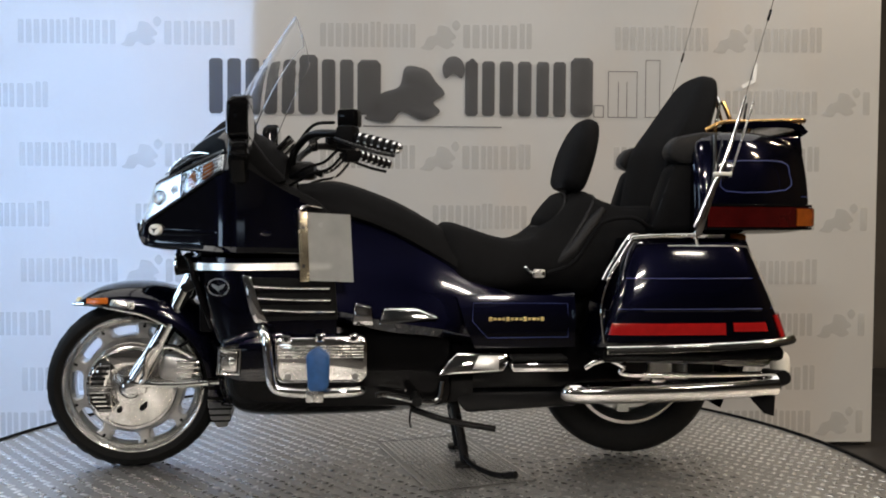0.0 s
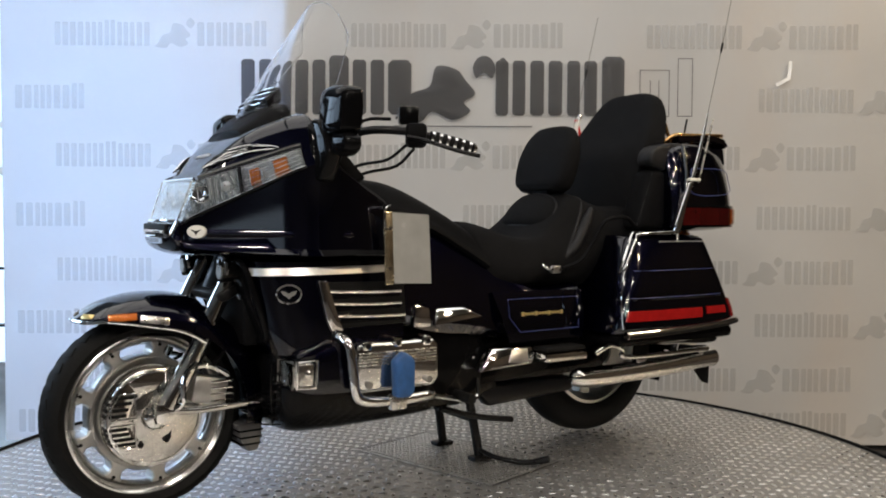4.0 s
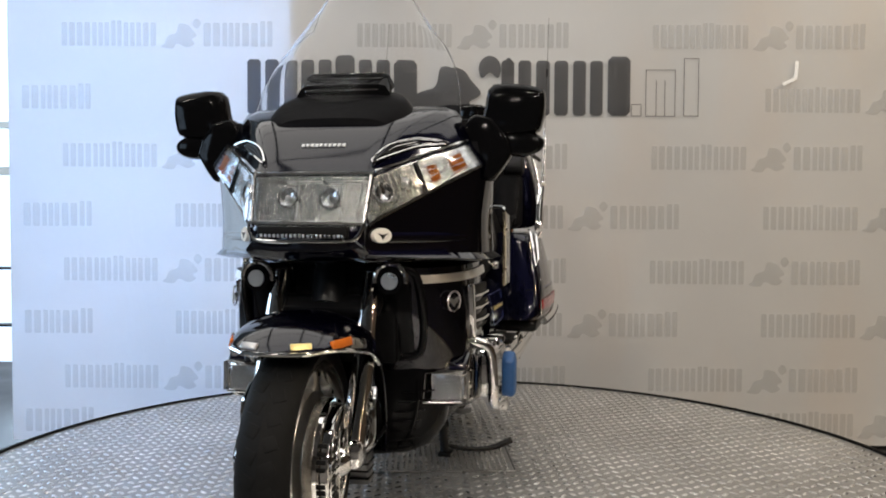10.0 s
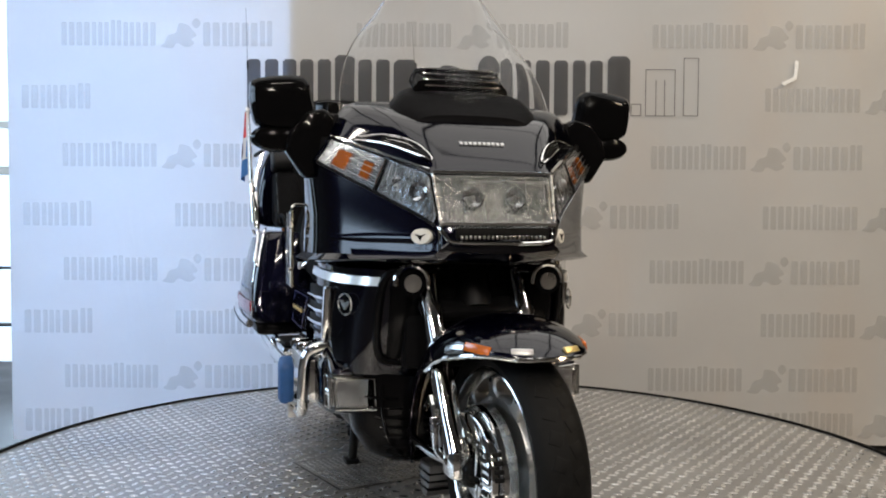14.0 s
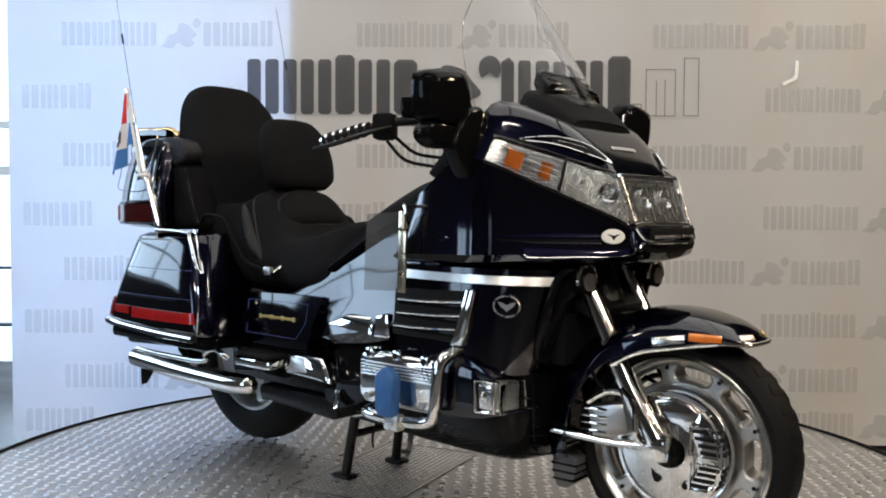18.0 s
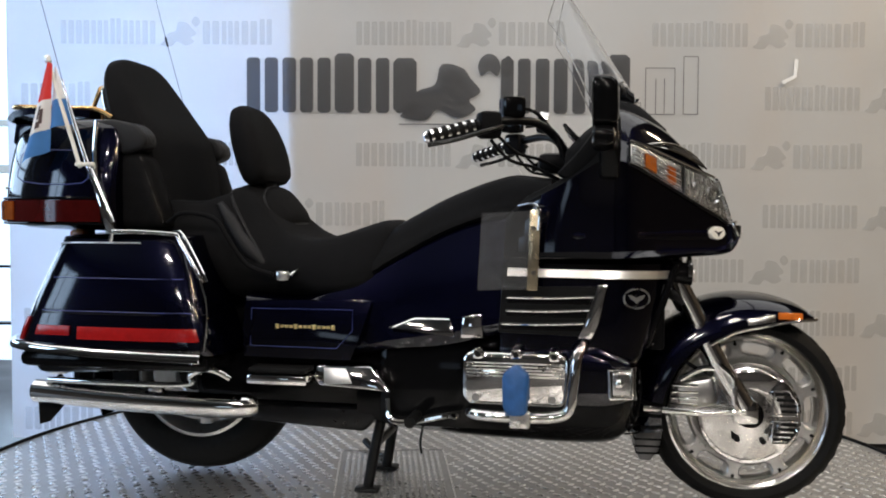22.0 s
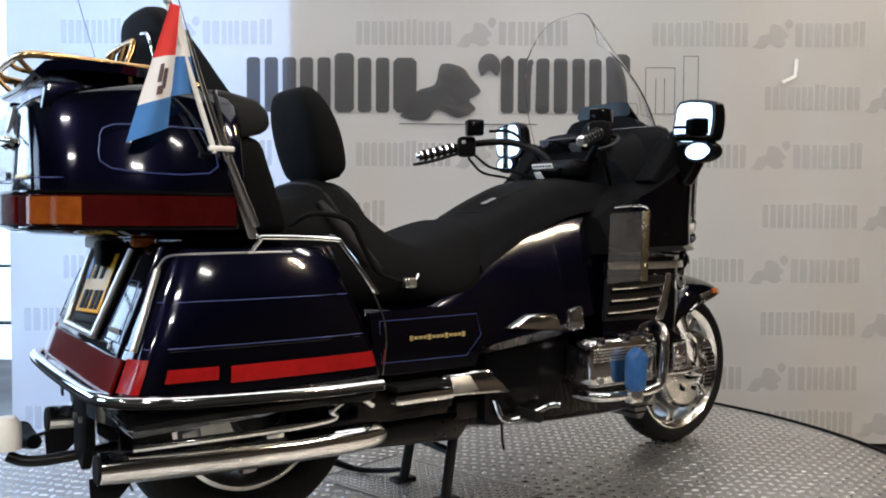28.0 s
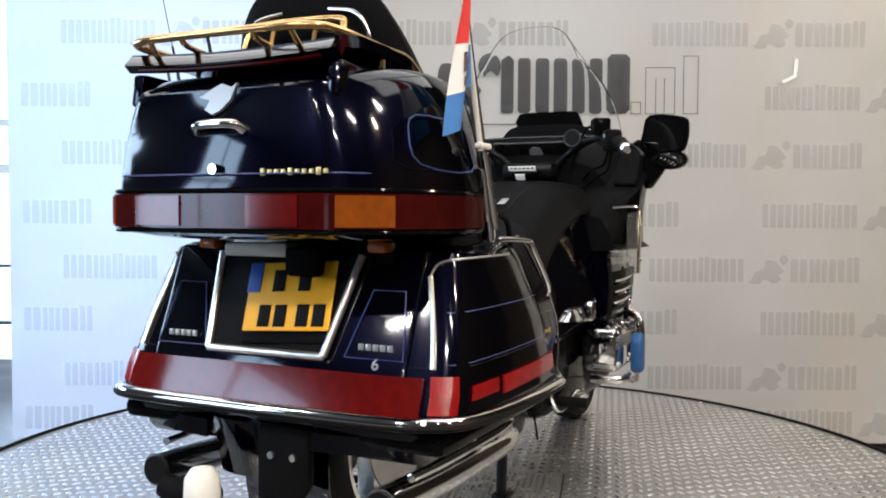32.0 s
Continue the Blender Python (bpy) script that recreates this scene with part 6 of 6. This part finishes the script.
    for a, b, mat in ((corner[0], corner[-1] + 1, DEEPAMBER), (middle[0], n // 2 - 1, DEEPRED), (n // 2 + 2, middle[-1] + 1, DEEPRED), (n - 1 - corner[-1], n - corner[0], DEEPAMBER)):
        part("lamp_segment", lamp_band(a, b, 0.876, 0.934, 0.008), mat, lamp)
    part("band_seam", tube([(x, y, 0.944) for x, y in full], 0.0045, 8, 0), BLACKGLOSS, trunk)
    part("band_foot", tube([(x, y, 0.866) for x, y in full], 0.0045, 8, 0), BLACKGLOSS, trunk)
    part("lid_stripe", tube([(x * 0.994, y * 0.975, 0.975) for x, y in full], 0.0018, 6, 0), PINSTRIPE, trunk)
    for s in (1, -1):
        loop = [(-1.0, 0.352, 1.09), (-1.19, 0.345, 1.09), (-1.22, 0.346, 1.05), (-1.20, 0.362, 0.995), (-0.99, 0.374, 0.99), (-0.98, 0.366, 1.05), (-1.0, 0.352, 1.09)]
        part("side_outline", side(tube(loop, 0.0016, 5, 3), s), PINSTRIPE, trunk)
        part("front_trim", side(prism([(-0.875, 0.84), (-0.905, 0.84), (-0.955, 1.0), (-0.935, 1.0)], 0.362, 0.388, "y", 0.006), s), CHROME, trunk, "chrome strip at the trunk's front edge")
        part("trim_line", side(tube([(-0.94, 0.38, 0.99), (-0.955, 0.365, 1.08), (-0.965, 0.335, 1.18)], 0.006, 8), s), CHROME, trunk)
    m = Matrix.Translation((-1.341, 0.0, 1.118)) @ Matrix.Rotation(radians(8), 4, "Y")
    part("bird_emblem", moved(prism([(-0.005, 0.03), (-0.03, 0.022), (-0.042, 0.03), (-0.03, -0.002), (-0.008, -0.022), (0.012, -0.03), (0.03, -0.02), (0.02, -0.002), (0.045, 0.005), (0.02, 0.018)], -0.004, 0.004, "x"), m), SILVERPRINT, trunk, "silver bird-shaped emblem")
    part("lid_handle", tube([(-1.338, 0.055, 1.058), (-1.352, 0.045, 1.068), (-1.355, 0.0, 1.07), (-1.352, -0.045, 1.068), (-1.338, -0.055, 1.058)], 0.010, 10), CHROME, trunk, "chrome lid handle")
    part("lid_lock", tube([(-1.34, 0.01, 0.985), (-1.352, 0.01, 0.985)], 0.010, 14, 0), CHROME, trunk)
    for k in range(10):
        part("wordmark_bar", box((-1.346, -0.105 - 0.0155 * k, 0.978), (0.003, 0.010, 0.009 if k % 4 else 0.014), 0.001), GOLDPRINT, trunk)
    spoil = part("spoiler", slab([[(x, y, z + 0.012 * (abs(y) / 0.3) ** 2) for y in np.linspace(-0.258, 0.252, 13)] for x, z in ((-1.04, 1.192), (-1.15, 1.203), (-1.245, 1.204), (-1.302, 1.196), (-1.316, 1.178))], -0.022), PAINT, trunk, "dark blue trunk spoiler")
    part("spoiler_lamp", slab([[(x, y, z + 0.012 * (abs(y) / 0.3) ** 2) for y in np.linspace(-0.22, 0.22, 11)] for x, z in ((-1.312, 1.196), (-1.324, 1.178))], -0.006), DARKRED, spoil)
    for s in (1, -1):
        part("spoiler_foot", side(prism([(-1.12, 1.18), (-1.308, 1.186), (-1.318, 1.12), (-1.25, 1.10)], 0.222, 0.252, "y", 0.008), s), PAINT, spoil)
    rack = part("luggage_rack", tube([(-0.97, 0.24, 1.200), (-1.03, 0.24, 1.228), (-1.12, 0.24, 1.232), (-1.30, 0.235, 1.240), (-1.345, 0.19, 1.242), (-1.352, 0.10, 1.243), (-1.352, -0.10, 1.243), (-1.345, -0.19, 1.242), (-1.30, -0.235, 1.240), (-1.12, -0.24, 1.232), (-1.03, -0.24, 1.228), (-0.97, -0.24, 1.200)], 0.0085, 10), GOLD, bike, "gold-toned tubular luggage rack")
    part("front_rail", tube([(-1.10, 0.235, 1.226), (-1.10, 0.10, 1.222), (-1.10, -0.10, 1.222), (-1.10, -0.235, 1.226)], 0.0075, 10), GOLD, rack)
    for y in (0.085, -0.085):
        part("cross_tube", tube([(-1.10, y, 1.222), (-1.22, y, 1.216), (-1.33, y, 1.226), (-1.352, y, 1.243)], 0.006, 8), GOLD, rack)
    for y in (0.17, -0.17):
        part("rack_stay", tube([(-1.350, y * 0.98, 1.242), (-1.325, y, 1.215), (-1.30, y, 1.198)], 0.006, 8), GOLD, rack)
    for s in (1, -1):
        for x in (-1.0, -1.12):
            part("rack_foot", side(tube([(x - 0.01, 0.24, 1.226), (x, 0.232, 1.165)], 0.006, 8, 0), s), GOLD, rack)
    part("rack_hoop", tube([(-1.115, 0.13, 1.225), (-1.09, 0.122, 1.295), (-1.085, 0.095, 1.315), (-1.085, -0.095, 1.315), (-1.09, -0.122, 1.295), (-1.115, -0.13, 1.225)], 0.008, 10), GOLD, rack)
    for y in (0.055, -0.055):
        part("hoop_bar", tube([(-1.115, y, 1.225), (-1.087, y, 1.313)], 0.006, 8, 0), GOLD, rack)
    part("short_aerial", tube([(-1.12, 0.20, 1.19), (-1.125, 0.205, 1.26), (-1.13, 0.21, 1.30)], 0.004, 8), DARKMETAL, bike)
    for s in (1, -1):
        part("backrest_rail", side(tube([(-1.02, 0.17, 1.17), (-1.05, 0.16, 1.28), (-1.055, 0.13, 1.33), (-1.05, 0.06, 1.345)], 0.0055, 10), s), CHROME, bike, "chrome rail behind the backrest")


luggage()


def running_gear():
    c = (-0.771, 0, 0.366)
    wheel = part("rear_wheel", lathe([(0.212, -0.058), (0.218, -0.066), (0.205, -0.07), (0.188, -0.05), (0.178, -0.02), (0.178, 0.02), (0.188, 0.05), (0.205, 0.07), (0.218, 0.066), (0.212, 0.058), (0.196, 0.0)], c, 56), CASTALU, bike, "cast aluminium rear wheel")
    R = 0.332
    part("tyre", lathe([(R, 0), (R - 0.003, 0.03), (R - 0.012, 0.058), (R - 0.03, 0.076), (0.255, 0.083), (0.222, 0.074), (0.212, 0.06), (0.21, 0.0), (0.212, -0.06), (0.222, -0.074), (0.255, -0.083), (R - 0.03, -0.076), (R - 0.012, -0.058), (R - 0.003, -0.03)], c, 72), RUBBER, wheel, "black rear tyre")
    for k in range(5):
        spoke = prism([(0.05, -0.035), (0.12, -0.02), (0.19, -0.028), (0.19, 0.028), (0.12, 0.02), (0.05, 0.035)], -0.03, 0.03, "y", 0.008, 1)
        part("spoke", moved(spoke, Matrix.Translation(c) @ Matrix.Rotation(2 * math.pi * (k + 0.2) / 5, 4, "Y")), CASTALU, wheel)
    part("hub", lathe([(0.001, -0.09), (0.055, -0.09), (0.06, 0.09), (0.001, 0.09)], c, 28, closed=False), DARKMETAL, wheel)
    part("brake_disc", lathe([(0.07, -0.082), (0.15, -0.082), (0.15, -0.089), (0.07, -0.089)], c, 48), CASTALU, wheel)
    part("brake_disc", lathe([(0.07, 0.082), (0.15, 0.082), (0.15, 0.089), (0.07, 0.089)], c, 48), CASTALU, wheel)
    part("rear_mudguard", slab([[(c[0] + 0.36 * math.cos(radians(a)), y, c[2] + 0.36 * math.sin(radians(a))) for y in (-0.11, -0.09, 0, 0.09, 0.11)] for a in np.linspace(35, 205, 20)], 0.005), PAINT, bike, "dark blue rear mudguard")
    for s in (1, -1):
        pipe = part("exhaust_pipe", side(tube([(-0.475, 0.262, 0.312), (-0.50, 0.268, 0.310), (-0.60, 0.276, 0.308), (-0.90, 0.285, 0.316), (-1.19, 0.285, 0.330), (-1.21, 0.285, 0.331)], 0.036, 18, 3, [0.020, 0.034, 0.038, 0.038, 0.037, 0.036]), s), CHROME, bike, "long chrome exhaust silencer")
        part("pipe_mouth", side(tube([(-1.207, 0.285, 0.331), (-1.222, 0.285, 0.3315)], 0.031, 18, 0), s), INKBLACK, pipe)
        part("pipe_clamp", side(box((-0.80, 0.285, 0.355), (0.05, 0.03, 0.04), 0.008), s), CHROME, pipe)
        part("upper_tube", side(tube([(-0.540, 0.322, 0.402), (-0.566, 0.332, 0.420), (-0.60, 0.335, 0.430), (-0.635, 0.336, 0.424), (-0.664, 0.336, 0.405), (-0.655, 0.336, 0.388), (-0.70, 0.335, 0.380), (-0.785, 0.335, 0.377), (-1.0, 0.33, 0.376), (-1.15, 0.318, 0.375)], 0.0095, 10, 5), s), CHROME, bike, "hooked chrome rail over the exhaust")
        part("tail_flap", side(prism([(-1.12, 0.30), (-1.23, 0.305), (-1.225, 0.215), (-1.19, 0.225)], 0.255, 0.262, "y", 0.001), s), BLACKMATT, bike)
    part("rear_guard", slab([[(-1.20 + 0.03 * (0.46 - z) / 0.12 + 0.02 * ((y - 0.08) / 0.07) ** 2, y, z) for y in np.linspace(0.015, 0.148, 7)] for z in np.linspace(0.335, 0.462, 5)], 0.006), PAINT, bike, "dark blue lower tail of the rear mudguard")
    part("guard_bracket", prism([(0.018, 0.46), (-0.11, 0.46), (-0.11, 0.34), (-0.06, 0.27), (0.018, 0.30)], -1.205, -1.18, "x", 0.006), BLACKMATT, bike)
    for a, b in ((0.15, 0.335), (-0.115, -0.325)):
        part("tail_valance", slab([[(-1.205 + 0.05 * (abs(y) / 0.33) ** 3, y, z) for y in np.linspace(a, b, 8)] for z in (0.418, 0.436, 0.456)], 0.006), PAINT, bike)
    for y in (-0.02, -0.075):
        part("bracket_bolt", tube([(-1.205, y, 0.40), (-1.212, y, 0.40)], 0.008, 8, 0), ALUMINIUM, bike)
    hitch = part("tow_hitch", tube([(-1.05, 0.0, 0.31), (-1.22, 0.0, 0.295), (-1.31, 0.02, 0.292), (-1.355, 0.03, 0.31)], 0.014, 10), DARKMETAL, bike, "steel tow hitch with a capped ball")
    part("ball_cap", lathe([(0.001, 0.062), (0.022, 0.058), (0.034, 0.04), (0.036, 0.0), (0.034, -0.02), (0.001, -0.02)], (-1.355, 0.035, 0.345), 24, "z", closed=False), WHITEPLASTIC, hitch)
    part("socket", tube([(-1.29, 0.05, 0.33), (-1.30, 0.14, 0.325), (-1.30, 0.18, 0.335)], 0.03, 16, 3, [0.018, 0.03, 0.026]), BLACKMATT, hitch)
    # centre stand
    for s in (1, -1):
        leg = part("stand_leg", side(tube([(-0.12, 0.11, 0.27), (-0.145, 0.115, 0.15), (-0.165, 0.12, 0.036)], 0.017, 10), s), DARKMETAL, bike, "black centre stand leg")
        part("stand_foot", side(box((-0.165, 0.125, 0.029), (0.075, 0.05, 0.017), 0.005), s), DARKMETAL, leg)
    part("stand_cross", tube([(-0.14, 0.12, 0.17), (-0.14, -0.12, 0.17)], 0.013, 10, 0), DARKMETAL, bike)
    part("stand_lever", tube([(-0.16, 0.13, 0.06), (-0.19, 0.20, 0.042), (-0.25, 0.28, 0.036), (-0.305, 0.345, 0.055)], 0.009, 10, 4, [0.008, 0.009, 0.010, 0.013]), DARKMETAL, bike)
    part("side_stand", tube([(0.03, 0.17, 0.24), (-0.10, 0.19, 0.20), (-0.26, 0.19, 0.17)], 0.011, 10), DARKMETAL, bike)
    part("drain_hose", tube([(0.02, -0.16, 0.24), (0.015, -0.17, 0.20), (0.02, -0.172, 0.165)], 0.004, 6), BLACKMATT, bike)
    part("drain_hose", tube([(0.03, 0.16, 0.24), (0.035, 0.17, 0.20), (0.03, 0.172, 0.175)], 0.004, 6), BLACKMATT, bike)


running_gear()


def masts():
    for s in (1, -1):
        mast = part("antenna", side(tube([(-0.955, 0.388, 1.02), (-1.01, 0.388, 1.18), (-1.045, 0.388, 1.30)], 0.009, 10, 3, [0.0075, 0.0055, 0.0035]), s), CHROME, bike, "slender chrome aerial")
        part("aerial_rod", side(tube([(-1.045, 0.388, 1.30), (-1.13, 0.388, 1.60), (-1.19, 0.388, 1.83)], 0.0011, 6), s), DARKMETAL, mast)
        part("aerial_coil", side(tube([(-1.115, 0.388, 1.545), (-1.125, 0.388, 1.58)], 0.0042, 8, 0), s), BLACKMATT, mast)
        part("mast_foot", side(tube([(-0.885, 0.385, 0.87), (-0.955, 0.388, 1.03)], 0.010, 12, 0), s), CHROME, mast)
        clip = part("mast_clip", side(box((-0.970, 0.392, 1.045), (0.06, 0.016, 0.012), 0.004), s), WHITEPLASTIC, mast)
        if s > 0:
            part("flag_staff", side(tube([(-0.995, 0.392, 1.035), (-1.07, 0.392, 1.28)], 0.0035, 8, 0), s), ALUMINIUM, mast)
    staff = part("flag_staff", tube([(-0.985, -0.392, 1.035), (-1.088, -0.392, 1.355)], 0.006, 10, 0), WHITEPLASTIC, bike, "white flag staff with a small hanging flag")
    part("staff_knob", tube([(-1.086, -0.392, 1.352), (-1.092, -0.392, 1.37)], 0.010, 12, 0), ALUMINIUM, staff)
    # the flag hangs in two folds: an outer one of three stripes and an inner one by the staff
    def fold(tl, tr, bl, br, wave, off):
        tl, tr, bl, br = (np.array((x, -0.394, z)) for x, z in (tl, tr, bl, br))

        def at(u, v):
            p = (tl * (1 - u) + tr * u) * (1 - v) + (bl * (1 - u) + br * u) * v
            p[1] += off + wave * math.sin(5.5 * u + 2.2 * v + 0.5) * (0.2 + v)
            return p
        return at
    outer = fold((-1.084, 1.352), (-1.066, 1.345), (-1.178, 1.048), (-1.088, 1.085), 0.012, -0.008)
    inner = fold((-1.068, 1.345), (-1.060, 1.335), (-1.092, 1.150), (-1.018, 1.168), 0.010, 0.004)

    def cloth(nm, at, v0, v1, mat):
        part(nm, slab([[at(u, v) for u in np.linspace(0, 1, 10)] for v in np.linspace(v0, v1, 8)], 0.0012), mat, staff)
    cloth("red_stripe", outer, 0.0, 0.40, FLAGRED)
    cloth("white_stripe", outer, 0.40, 0.74, FLAGWHITE)
    cloth("blue_stripe", outer, 0.74, 1.0, FLAGBLUE)
    cloth("white_fold", inner, 0.0, 0.55, FLAGWHITE)
    cloth("blue_fold", inner, 0.55, 1.0, FLAGBLUE)
    print_at = lambda u, v: outer(u, v) + np.array((0, -0.003, 0))
    for u0, u1, v0, v1 in ((0.38, 0.52, 0.46, 0.60), (0.55, 0.70, 0.50, 0.66), (0.42, 0.62, 0.63, 0.70)):
        part("flag_print", slab([[print_at(u, v) for u in np.linspace(u0, u1, 5)] for v in np.linspace(v0, v1, 5)], 0.0008), FLAGPRINT, staff)


masts()

# ---- motion ----
TURNS = ((0, -97.49), (1, -89.98), (2, -82.50), (3, -75.13), (5.5, -56.80), (7, -45.43), (9, -30.27), (11, -15.17), (13, 0.0), (14.5, 11.49),
         (16.5, 26.85), (18, 38.2), (20, 53.38), (22, 68.70), (24, 83.87), (25.5, 95.05), (27.5, 110.2), (29, 121.46), (30.5, 132.65), (32, 143.96))


def turn_at(t):
    return float(np.interp(t, [a for a, b in TURNS], [b for a, b in TURNS]))


def motions():
    times = [0.5 * k for k in range(65)]
    walk(table, [(t, pose(0, 0, DECKZ, 0, 0, turn_at(t))) for t in times])
    rows = []
    for t in times:
        a = radians(turn_at(t))
        rows.append((t, pose(math.cos(a) * ORG[0] - math.sin(a) * ORG[1], math.sin(a) * ORG[0] + math.cos(a) * ORG[1], 0, 0, 0, HEAD + turn_at(t))))
    walk(bike, rows)


motions()
